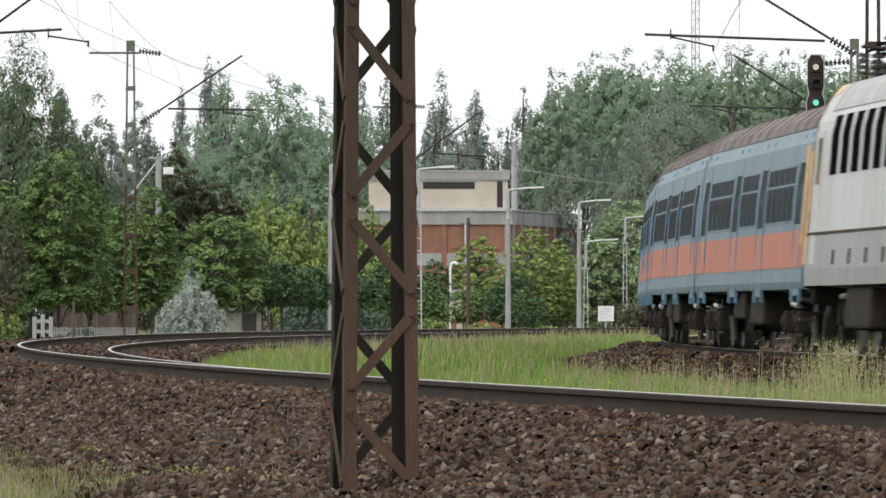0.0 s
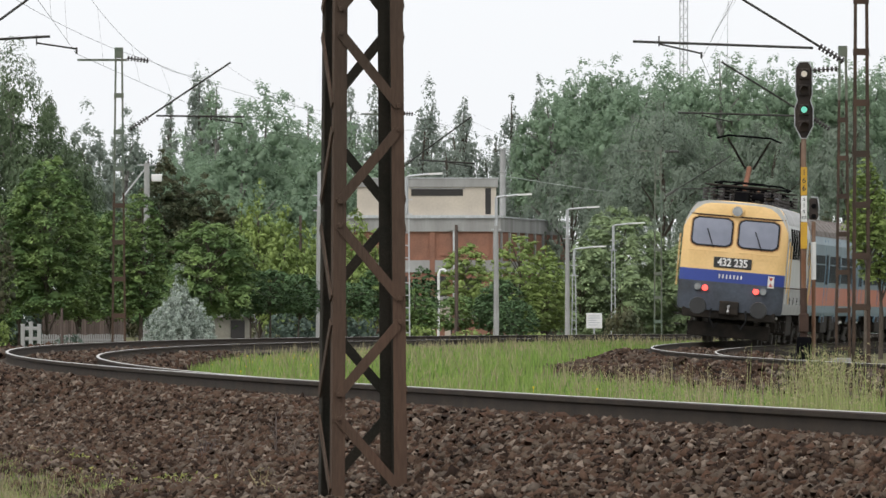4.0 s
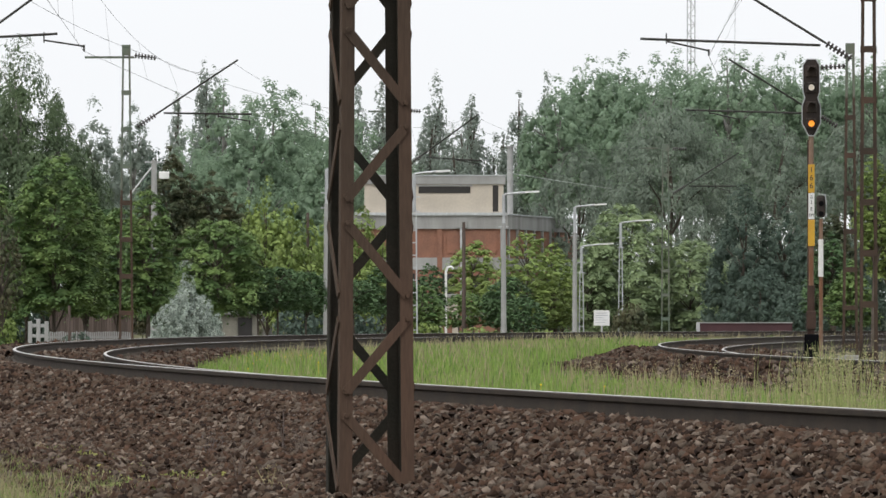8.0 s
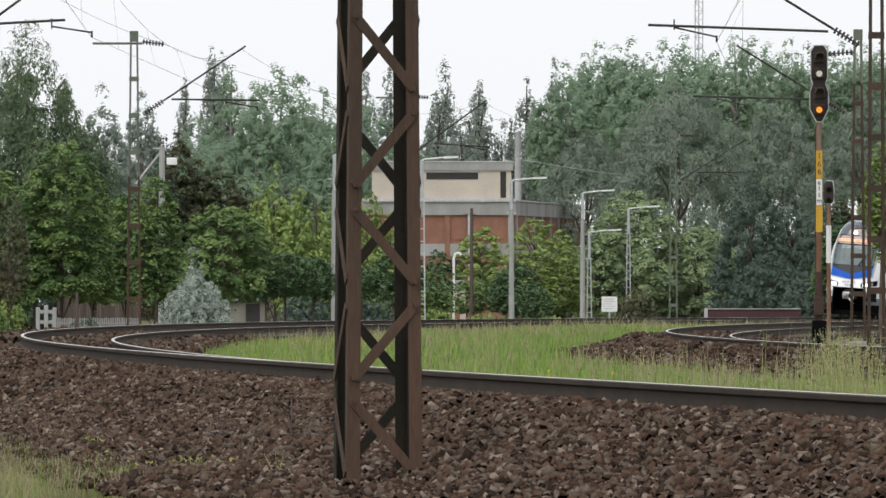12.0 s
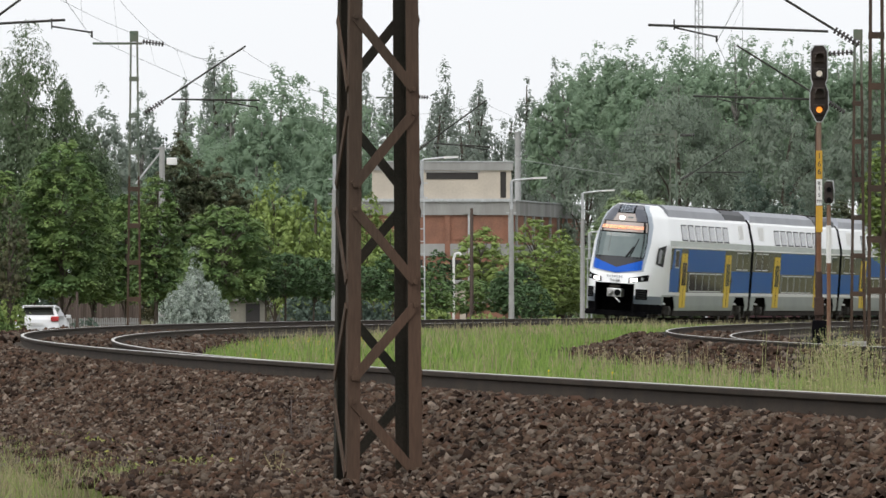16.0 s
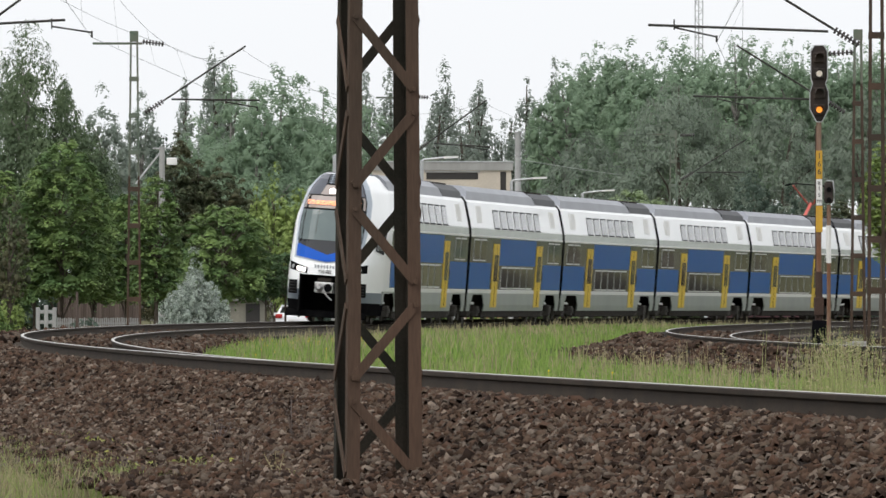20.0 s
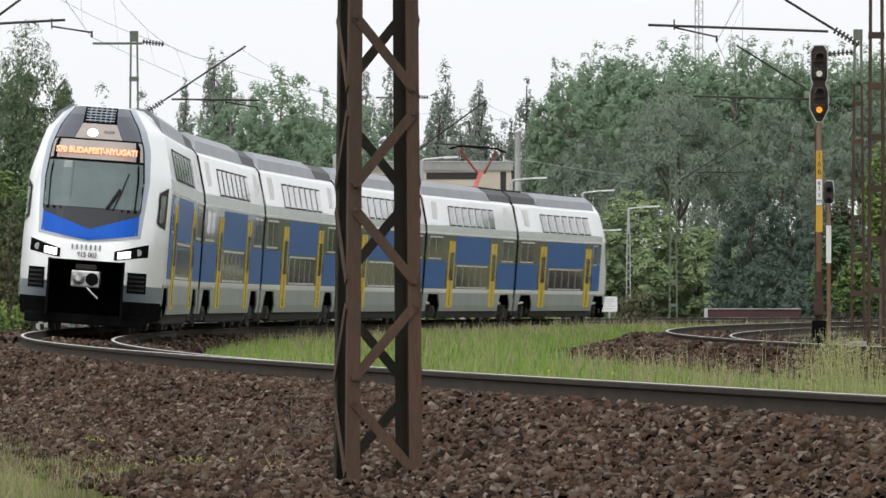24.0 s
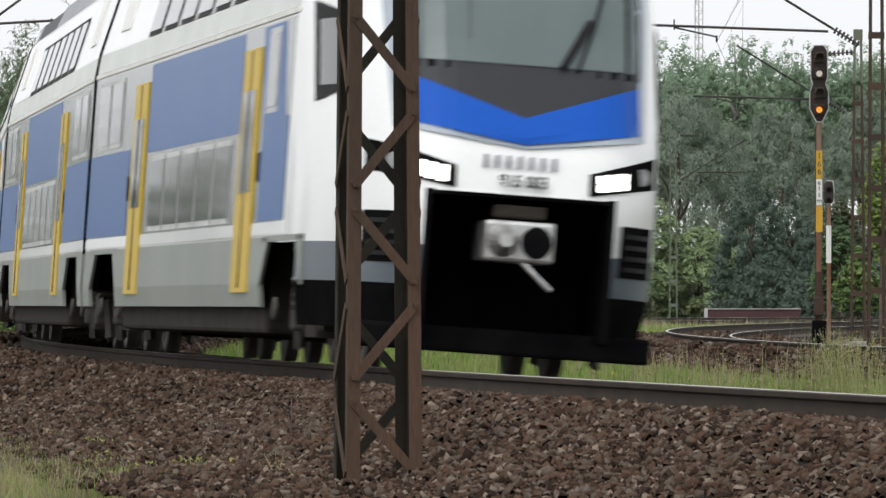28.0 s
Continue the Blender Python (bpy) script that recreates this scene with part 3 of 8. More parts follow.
def build_verges():
    bed_a, bed_c = bpy.data.objects["ballast_bed_outer"], bpy.data.objects["ballast_bed_inner"]
    strew(TRACK_A, 64, 114, -3.7, -0.93, 84000, 0.0295, 1, "loose_stones", bed_a)
    strew(TRACK_A, 74, 108, -4.5, -3.5, 11000, 0.032, 9, "loose_stones", bed_a)
    strew(TRACK_A, 90, 101, -2.6, -1.0, 280, 0.043, 2, "accent_stones", bed_a, 279)
    strew(TRACK_A, 14, 66, -3.6, -0.93, 21000, 0.038, 3, "loose_stones", bed_a)
    strew(TRACK_A, -60, 7, -3.6, -0.95, 3500, 0.09, 8, "loose_stones", bed_a)
    strew(TRACK_A, -70, 75, -0.62, 2.9, 9500, 0.062, 4, "loose_stones", bed_a)
    strew(TRACK_C, -110, 30, -4.7, -0.9, 15000, 0.062, 5, "loose_stones", bed_c)
    strew(TRACK_C, -60, 70, -0.62, 2.4, 5000, 0.07, 6, "loose_stones", bed_c)
    meadow("meadow_grass", "fresh green meadow grass between the two tracks", 100000, -215, 108, 2.3, 10.5, 0.12, 0.29, 0.006, GRASS, 11, bias=0.85)
    x, y, z, h = meadow("dry_grass", "thin dry grass stalks in the meadow", 15000, -215, 108, 2.5, 10.5, 0.2, 0.46, 0.0038, STRAW, 12, 0.45, 0.35, 0.85)
    seed_heads(x[::9], y[::9], z[::9], h[::9], "seed_heads", "pale seed heads over the meadow", 21)
    meadow("dark_grass", "darker green tufts of taller grass in the meadow", 5500, -200, 108, 2.6, 10, 0.16, 0.34, 0.008, TUFT, 17, 0.25, 0.5, 0.85)
    # tall stalks close to the inner track
    rng = np.random.default_rng(5)
    n = 560
    tx, ty = 3.36 + rng.normal(size=n) * 0.24, 74 + rng.normal(size=n) * 2.0
    tz = ground_many(tx, ty)
    th = rng.uniform(0.35, 0.98, n)
    v, q = blades(tx, ty, tz, th, 0.008, rng, 0.2)
    tagged(new("tall_grass", fast_mesh("tall_grass", v, q, TALL)), "tall seeding grass between the tracks", "grass", kind="stuff")
    k = rng.uniform(0, 1, n) < 0.55
    seed_heads(tx[k], ty[k], tz[k], th[k], "seed_heads", "pale feathery seed heads on tall grass", 6)
    n = 420
    tx, ty = rng.uniform(1.7, 3.7, n), rng.uniform(74, 128, n)
    k = inner_gap(tx, ty) > 3.6
    tx, ty = tx[k], ty[k]
    tz, th = ground_many(tx, ty), rng.uniform(0.22, 0.5, len(tx))
    v, q = blades(tx, ty, tz, th, 0.007, rng, 0.25)
    tagged(new("tall_grass", fast_mesh("tall_grass", v, q, STRAW)), "dry tall stalks along the inner ballast", "grass", kind="stuff")
    seed_heads(tx[::2], ty[::2], tz[::2], th[::2], "seed_heads", "pale feathery seed heads along the ballast", 7)
    # dry verge in front: straw tufts, leafy weeds along its upper border, bare stones between
    n = 26000
    fy = rng.uniform(54, 74.5, n)
    reach = np.interp(fy, [54, 58, 62, 68, 73, 79], [2.0, 1.45, 1.15, 0.8, 0.45, 0.15])
    fx = -0.0515 * fy + rng.uniform(-0.1, 1.0, n) * reach
    tuft = np.array([noise.noise((a * 3.1, b * 1.1, 2)) for a, b in zip(fx, fy)])
    ok = tuft > rng.uniform(-0.45, 0.35, n)
    fx, fy, tuft = fx[ok], fy[ok], tuft[ok]
    fz = np.maximum(ground_many(fx, fy), -0.71)
    m = (tuft > 0.12) & (rng.uniform(0, 1, len(fx)) < 0.5)
    for sel, mt, lab in ((m, GRASS, "low green grass tufts at the foot of the ballast"), (~m, STRAW, "dry straw at the foot of the ballast")):
        v, q = blades(fx[sel], fy[sel], fz[sel] - 0.02, rng.uniform(0.06, 0.22, sel.sum()), 0.005, rng, 0.8)
        tagged(new("verge_grass", fast_mesh("verge_grass", v, q, mt)), lab, "grass", kind="stuff")
    wv, wq = [], []
    for i in range(80):
        y = rng.uniform(54, 72)
        x = -0.0515 * y + float(np.interp(y, [56, 62, 68, 73], [1.8, 1.25, 0.85, 0.5])) * rng.uniform(0.45, 1.05)
        k = 90
        p = np.stack([x + rng.normal(size=k) * 0.07, y + rng.normal(size=k) * 0.07, max(ground_height(x, y), -0.71) + rng.uniform(0.0, 1.0, k) ** 1.4 * rng.uniform(0.07, 0.2)], 1)
        nr = rng.normal(size=(k, 3)) * 0.5 + [0, -0.3, 0.8]
        nr /= np.linalg.norm(nr, axis=1, keepdims=True)
        v, q = leaves_simple(p, nr, 0.017, rng)
        wq.append(q + 4 * k * i)
        wv.append(v)
    tagged(new("low_weeds", fast_mesh("low_weeds", np.concatenate(wv), np.concatenate(wq), WEED)), "small leafy green weeds at the foot of the ballast", "weeds", kind="stuff")
    # thin withered weeds standing in the ballast
    for x, y, z, hgt, mt in ((-1.06, 61.6, -0.47, 0.34, DEAD_WEED), (-0.93, 60.0, -0.5, 0.24, DEAD_WEED), (-1.32, 58.8, -0.62, 0.3, DEAD_WEED), (-1.53, 57.6, -0.72, 0.2, WEED), (-1.03, 54.7, -0.66, 0.26, STRAW), (-1.62, 63.5, -0.6, 0.28, DEAD_WEED)):
        w = thing("weed", "thin withered weed standing in the ballast", "weed", group="withered weeds")
        for k in range(5):
            a, r = rng.uniform(0, 6.28), rng.uniform(0.1, 0.35) * hgt
            part("stalk", Geo().tube([(x, y, z), (x + math.cos(a) * r * 0.4, y + math.sin(a) * r * 0.4, z + hgt * 0.55), (x + math.cos(a) * r, y + math.sin(a) * r, z + hgt * rng.uniform(0.75, 1.0))], 0.0035, 4, 0.0015), mt, w)
        k = 70
        p = np.stack([x + rng.normal(size=k) * 0.25 * hgt, y + rng.normal(size=k) * 0.25 * hgt, z + hgt * rng.uniform(0.35, 1.0, k)], 1)
        nr = rng.normal(size=(k, 3))
        nr /= np.linalg.norm(nr, axis=1, keepdims=True)
        v, q = leaves_simple(p, nr, 0.011, rng)
        tagged(part("leaves", fast_mesh("leaves", v, q, mt), None, w), kind="stuff")
    # yellow flowers
    n = 110
    s, off = np.concatenate([rng.uniform(-90, 95, 40), rng.normal(-42, 14, 70)]), rng.uniform(2.6, 5.5, n)
    px, py = TRACK_A.grid(s, off)
    pz = ground_many(px, py) + rng.uniform(0.2, 0.34, n)
    g = Geo()
    for a, b, c in zip(px, py, pz):
        g.disc((a, b, c), (0.1, -1, 0.4), 0.011, 0.01, 7)
        g.tube([(a, b, c - 0.3), (a, b, c)], 0.002, 4)
    tagged(part("yellow_flowers", g, FLOWER), "scattered small yellow meadow flowers", "flowers", kind="stuff")


build_verges()
# ---- overhead line masts ----
def lattice_mast(name, label, base, h, w0, w1, turn, leg, steel, style, step, green_from=None):
    """Four angle-iron legs, tied by zigzag bars or by flat ties; w0 wide at the foot, w1 at the top."""
    t = thing(name, label, "catenary mast", pose(*base, 0, 0, turn))
    cut = green_from or h
    at = lambda sx, sy, z: Vector((sx * (w0 + (w1 - w0) * z / h) / 2, sy * (w0 + (w1 - w0) * z / h) / 2, z))
    for sx in (-1, 1):
        for sy in (-1, 1):
            ang = [(0, 0), (-sx * leg, 0), (-sx * leg, -sy * leg * 0.12), (-sx * leg * 0.12, -sy * leg * 0.12), (-sx * leg * 0.12, -sy * leg), (0, -sy * leg)]
            for a, b, m in ((-0.3, cut, steel), (cut, h, MAST_GREEN)):
                if b - a > 0.01:
                    g = Geo().sweep([[at(sx, sy, z) + Vector((u, v, 0)) for u, v in ang] for z in (a, b)])
                    # far legs take the darker steel that carries their shade
                    part("leg", g, SHADED_RUST if style == "zigzag" and sy > 0 else m, t)
    up = max(0.05, leg * 0.75)
    z, flip = (0.058, True) if style == "zigzag" else (0.25, False)
    k = 0
    while z + step < h:
        for i, (ax, ay, bx, by) in enumerate(((-1, -1, 1, -1), (-1, 1, 1, 1), (-1, -1, -1, 1), (1, -1, 1, 1))):
            m = MAST_GREEN if green_from and z > green_from else SHADED_RUST if style == "zigzag" and i == 1 else steel
            if style == "zigzag":
                f = flip ^ (i in (1, 2))
                p, q = at(ax, ay, z), at(bx, by, z + step * 0.9)
                if f:
                    p, q = at(ax, ay, z + step * 0.9), at(bx, by, z)
                nrm = Vector((0, ay, 0)) if i < 2 else Vector((ax, 0, 0))
                inset = (q - p).normalized() * leg * 0.7
                p, q = p + inset, q - inset
                part("lacing_bar", Geo().bar(p + nrm * 0.006, q + nrm * 0.006, 0.01, up, (q - p).cross(nrm)), m, t)
                for e in (p, q) if i < 2 else ():
                    part("rivet", Geo().disc(e + nrm * 0.016, nrm, 0.015, 0.016, 8), m, t)
            else:
                p, q = at(ax, ay, z), at(bx, by, z)
                nrm = Vector((0, ay, 0)) if i < 2 else Vector((ax, 0, 0))
                part("tie_plate", Geo().bar(p + nrm * 0.006, q + nrm * 0.006, 0.01, 0.13 if i % 2 == 0 else 0.12, (q - p).cross(nrm)), m, t)
        z += step
        flip = not flip
        k += 1
    top = Geo().box((-w1 / 2 - 0.01, -w1 / 2 - 0.01, h - 0.28), (w1 / 2 + 0.01, w1 / 2 + 0.01, h + 0.01), 0.01)
    part("cap", top, MAST_GREEN if green_from else steel, t)
    foot = Geo().box((-w0 / 2 - 0.1, -w0 / 2 - 0.1, -0.6), (w0 / 2 + 0.1, w0 / 2 + 0.1, 0.0), 0.04)
    part("footing", foot, CONCRETE, t)
    return t


def insulator(g, p, q, n=7, r=0.07):
    p, q = Vector(p), Vector(q)
    g.tube([p, q], 0.02, 6)
    for i in range(n):
        c = p.lerp(q, (i + 0.5) / n)
        g.disc(c, q - p, r, (q - p).length / n * 0.55, 12)


def cantilever(t, root, tip_up, reg_root, reg_tip, arm_a, arm_b):
    """The bracket of a mast: a slanting tube, an insulator at its root, a level registration tube and a steady arm."""
    root, tip_up, reg_root, reg_tip, arm_a, arm_b = (Vector(v) for v in (root, tip_up, reg_root, reg_tip, arm_a, arm_b))
    d = (tip_up - root).normalized()
    part("bracket_tube", Geo().tube([root + d * 0.75, tip_up + d * 0.15], 0.025, 8), GALV_DARK, t)
    g = Geo()
    insulator(g, root + d * 0.15, root + d * 0.75)
    part("insulator", g, CERAMIC, t)
    part("registration_tube", Geo().tube([reg_root, reg_tip], 0.026, 8), GALV_DARK, t)
    g = Geo()
    g.tube([arm_a + Vector((0, 0, 0.16)), arm_a - Vector((0, 0, 0.05))], 0.014, 6)
    g.tube([arm_a, arm_b], 0.02, 6)
    g.tube([arm_b + Vector((0, 0, 0.03)), arm_b - Vector((0, 0, 0.10))], 0.02, 6)
    part("steady_arm", g, GALV_DARK, t)


def local(t, *pts):
    inv = t.matrix_basis.inverted()
    return [inv @ Vector(p) for p in pts]


GALV_DARK = mat("weathered_tube", (0.06, 0.062, 0.058), 0.7, 0.2, (0.045, 0.04, 0.035), 2, 0.5, 30, 0.1)


def build_masts():
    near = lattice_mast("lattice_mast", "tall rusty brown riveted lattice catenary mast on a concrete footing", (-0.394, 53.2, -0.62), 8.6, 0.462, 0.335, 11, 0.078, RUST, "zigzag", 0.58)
    grp = "masts of the overhead line"
    near["group"] = grp
    # outer track, distant bracket mast
    a = lattice_mast("lattice_mast", "narrow catenary mast, green on top and rusty below", (-8.42, 240, -0.62), 8.55, 0.40, 0.21, 0, 0.045, RUST, "tie", 1.0, 4.6)
    a["group"] = grp
    cantilever(a, *local(a, (-8.25, 240, 5.62), (-5.5, 240, 7.45), (-7.4, 240, 6.08), (-5.0, 240, 6.05), (-5.9, 240, 6.0), (-5.06, 240, 5.86)))
    p = local(a, (-8.2, 240, 7.65), (-7.6, 240, 7.58), (-9.55, 240, 7.6), (-8.2, 240, 7.6))
    g = Geo()
    insulator(g, p[0], p[1])
    part("insulator", g, CERAMIC, a)
    part("cross_arm", Geo().bar(p[2], p[3], 0.06, 0.06), MAST_GREEN, a)
    # outer track, mast beside the view
    b = lattice_mast("lattice_mast", "rusty narrow catenary mast with a bracket over the outer track", (-10.0, 176, -0.62), 8.55, 0.40, 0.21, 0, 0.045, RUST, "tie", 1.0, 4.6)
    b["group"] = grp
    cantilever(b, *local(b, (-9.8, 176, 5.6), (-7.2, 176, 7.5), (-9.0, 176, 6.10), (-7.55, 176, 6.18), (-7.82, 176, 6.05), (-7.02, 176, 5.93)))
    # outer track, mast half hidden by the near one
    f = lattice_mast("lattice_mast", "green-topped narrow catenary mast of the outer track", (-1.3, 303, -0.7), 8.55, 0.40, 0.21, 0, 0.045, RUST, "tie", 1.0, 4.6)
    f["group"] = grp
    cantilever(f, *local(f, (-1.1, 303, 5.62), (1.38, 303, 7.42), (-0.3, 303, 6.02), (1.62, 303, 5.9), (0.75, 303, 5.92), (1.5, 303, 5.8)))
    p = local(f, (-1.1, 303, 7.65), (-0.5, 303, 7.6), (-2.3, 303, 7.6), (-1.1, 303, 7.6))
    g = Geo()
    insulator(g, p[0], p[1])
    part("insulator", g, CERAMIC, f)
    part("cross_arm", Geo().bar(p[2], p[3], 0.06, 0.06), MAST_GREEN, f)
    # outer track, mast before the wood
    c = lattice_mast("lattice_mast", "distant green-painted narrow catenary mast before the wood", (9.62, 368, -0.8), 8.55, 0.36, 0.28, 0, 0.05, MAST_GREEN, "tie", 1.0)
    c["group"] = grp
    cantilever(c, *local(c, (9.8, 368, 5.6), (12.55, 368, 7.3), (10.6, 368, 6.0), (12.6, 368, 6.0), (11.7, 368, 5.95), (12.3, 368, 5.8)))
    p = local(c, (9.9, 368, 7.55), (10.5, 368, 7.55), (8.5, 368, 7.58), (9.8, 368, 7.58))
    g = Geo()
    insulator(g, p[0], p[1])
    part("insulator", g, CERAMIC, c)
    part("cross_arm", Geo().bar(p[2], p[3], 0.06, 0.06), MAST_GREEN, c)
    # inner track
    d = lattice_mast("lattice_mast", "dark rusty catenary mast with a bracket over the inner track", (8.66, 176, -0.5), 9.2, 0.36, 0.26, 0, 0.055, RUST_DARK, "tie", 1.02)
    d["group"] = grp
    cantilever(d, *local(d, (8.45, 176, 5.6), (6.0, 176, 7.1), (7.7, 176, 5.95), (4.1, 176, 6.08), (4.62, 176, 6.03), (5.47, 176, 5.84)))
    e = lattice_mast("lattice_mast", "dark catenary mast with a grey-green top beside the inner track", (11.12, 236, -0.5), 8.35, 0.42, 0.22, 0, 0.06, RUST_DARK, "tie", 1.02, 6.9)
    e["group"] = grp
    cantilever(e, *local(e, (10.9, 236, 5.55), (8.0, 236, 7.35), (10.1, 236, 5.98), (6.7, 236, 6.07), (7.35, 236, 6.0), (8.15, 236, 5.82)))
    p = local(e, (11.0, 236, 7.25), (10.2, 236, 7.2))
    g = Geo()
    insulator(g, p[0], p[1])
    part("insulator", g, CERAMIC, e)


def wire(name, label, pts, r=0.009, material=None):
    """A hanging wire through the given supports."""
    g = Geo()
    out = []
    for p, q, sag in pts:
        p, q = Vector(p), Vector(q)
        for i in range(13):
            u = i / 12
            out.append(p.lerp(q, u) - Vector((0, 0, sag * 4 * u * (1 - u))))
    g.tube(out, r, 5)
    tagged(part(name, g, material or COPPER), label, "wire")


build_masts()
# ---- signals, lamp posts, poles, the building, the street ----
SIG_BLACK = mat("signal_black", (0.035, 0.03, 0.028), 0.7, 0, (0.06, 0.045, 0.038), 3, 0.4, 30, 0.15)
SIG_RUST = mat("rusty_pole", (0.17, 0.085, 0.05), 0.8, 0, (0.24, 0.18, 0.14), 5, 0.5, 40, 0.15, streak=True)
SIG_DARK = mat("dark_pole", (0.05, 0.032, 0.026), 0.8, 0, (0.07, 0.045, 0.035), 3, 0.5, 40, 0.15)
SIG_YELLOW = mat("yellow_pole_paint", (0.55, 0.32, 0.02), 0.6, 0, (0.48, 0.27, 0.03), 3, 0.5, 30, 0.08)
LIT_WHITE = mat("lit_white_lens", (0.5, 0.48, 0.45), 0.3, 0, (0.5, 0.48, 0.45), emit=(1.0, 0.9, 0.75, 0.45))
LIT_GREEN = mat("lit_green_lens", (0.3, 0.8, 0.65), 0.3, 0, (0.3, 0.8, 0.65), emit=(0.22, 0.9, 0.68, 0.7))
LIT_YELLOW = mat("lit_amber_lens", (0.9, 0.5, 0.1), 0.3, 0, (0.9, 0.5, 0.1), emit=(1.0, 0.33, 0.03, 1.0))
ADDED_FLAPS = []


def lens(t, x, z, y, lit, open_first, hood=0.1):
    """One signal lamp: a lens under a hood, with an added flap, hinged at its upper edge, that covers it."""
    hd = Geo()
    n = 12
    pts = [(x + math.cos(math.pi * i / n) * 0.1, z + math.sin(math.pi * i / n) * 0.1) for i in range(n + 1)]
    inn = [(x + math.cos(math.pi * i / n) * 0.09, z + math.sin(math.pi * i / n) * 0.09) for i in range(n + 1)]
    hd.add([(a, y, b) for a, b in pts] + [(a, y - 0.22, b) for a, b in pts] + [(a, y, b) for a, b in inn] + [(a, y - 0.22, b) for a, b in inn],
           [(i, i + 1, n + 2 + i, n + 1 + i) for i in range(n)] + [(2 * n + 2 + i, 2 * n + 3 + i, 3 * n + 4 + i, 3 * n + 3 + i) for i in range(n)] + [(n + 1 + i, n + 2 + i, 3 * n + 4 + i, 3 * n + 3 + i) for i in range(n)])
    h = part("hood", hd, SIG_BLACK, t)
    part("lens", Geo().disc((x, y - 0.01, z), (0, -1, 0), 0.066, 0.03, 18), lit, h)
    # added flap that blacks out the always lit lens, no part of the signal
    fl = part("shutter", Geo().disc((0, 0, -0.10), (0, -1, 0), 0.085, 0.006, 18), SIG_BLACK, h)
    ADDED_FLAPS.append((fl, (x, y - 0.035, z + 0.1), open_first))


def build_signals():
    t = thing("railway_signal", "four-lamp railway signal on a rusty pole with yellow and white plates", "railway signal", pose(8.11, 190, -0.25, 0, 0, 2))
    part("pole", Geo().tube([(0, 0, -0.3), (0, 0, 1.45)], 0.085, 12, 0.075), SIG_DARK, t)
    part("pole", Geo().tube([(0, 0, 1.4), (0, 0, 4.9)], 0.055, 12), SIG_RUST, t)
    bd = Geo()
    ol = [(-0.06, 4.68), (0.06, 4.68), (0.2, 4.95), (0.2, 5.32), (0.14, 5.5), (0.18, 5.62), (0.18, 6.2), (0.1, 6.33), (-0.1, 6.33), (-0.18, 6.2), (-0.18, 5.62), (-0.14, 5.5), (-0.2, 5.32), (-0.2, 4.95)]
    bd.sweep([[(a, y, b) for a, b in ol] for y in (0.06, -0.06)])
    part("backboard", bd, SIG_BLACK, t, "dark shaped backboard")
    rim = Geo()
    for i in range(len(ol)):
        a, b = ol[i], ol[(i + 1) % len(ol)]
        rim.bar((a[0], -0.07, a[1]), (b[0], -0.07, b[1]), 0.02, 0.025, (0, 1, 0))
    part("backboard_edge", rim, GALV, t, "pale worn edge")
    for z, lit, first in ((6.07, LIT_WHITE, True), (5.72, LIT_WHITE, False), (5.3, LIT_GREEN, True), (4.94, LIT_YELLOW, False)):
        part("lamp_box", Geo().box((-0.12, -0.12, z - 0.12), (0.12, -0.05, z + 0.12), 0.02), SIG_BLACK, t)
        lens(t, 0, z, -0.125, lit, first)
    yp = part("yellow_plate", Geo().box((-0.068, -0.09, 3.45), (0.068, -0.06, 4.06), 0.005), SIG_YELLOW, t, "yellow number plate")
    wp = part("white_plate", Geo().box((-0.064, -0.09, 2.88), (0.064, -0.06, 3.44), 0.005), WHITE_PAINT, t, "weathered white plate")
    part("yellow_plate", Geo().box((-0.072, -0.092, 2.3), (0.072, -0.06, 2.87), 0.005), SIG_YELLOW, t, "yellow plate")
    for k, (ch, z) in enumerate((("1", 3.94), ("6", 3.77), ("6", 3.60), ("a", 3.37), ("l", 3.24), ("s", 3.11), ("m", 2.98))):
        me = text_mesh_early(ch, 0.17 if k < 3 else 0.14)
        ob = part("character", me, None, yp if k < 3 else wp)
        me.materials.append(PLATE_DARK)
        ob.matrix_basis = Matrix.Translation((0, -0.096, z)) @ Matrix.Rotation(radians(90), 4, "X")
    part("relay_box", Geo().box((-0.1, -0.12, 0.5), (0.1, 0.12, 0.9), 0.02), SIG_DARK, t)
    part("base_box", Geo().box((-0.14, -0.15, -0.3), (0.16, 0.15, 0.4), 0.03), BLACK, t)
    ld = Geo()
    for x in (-0.05, 0.05):
        ld.tube([(x, 0.22, 0.2), (x, 0.22, 4.6)], 0.015, 6)
    part("ladder", ld, SIG_DARK, t)
    for k in range(12):
        part("rung", Geo().tube([(-0.05, 0.22, 0.5 + k * 0.33), (0.05, 0.22, 0.5 + k * 0.33)], 0.01, 5), SIG_DARK, t)
    t2 = thing("railway_signal", "small two-lamp signal on a white and rusty pole", "railway signal", pose(11.3, 258, -0.5))
    part("pole", Geo().tube([(0, 0, -0.2), (0, 0, 2.2)], 0.06, 10), SIG_RUST, t2)
    part("pole", Geo().tube([(0, 0, 2.2), (0, 0, 3.3)], 0.075, 10), WHITE_PAINT, t2, "white painted pole section")
    part("pole", Geo().tube([(0, 0, 3.3), (0, 0, 3.9)], 0.06, 10), SIG_RUST, t2)
    part("head", Geo().box((-0.13, -0.1, 3.95), (0.13, 0.1, 4.58), 0.06), SIG_BLACK, t2)
    for z in (4.05, 4.35):
        part("lens", Geo().disc((0, -0.12, z), (0, -1, 0), 0.075, 0.03, 16), BLACK, t2)
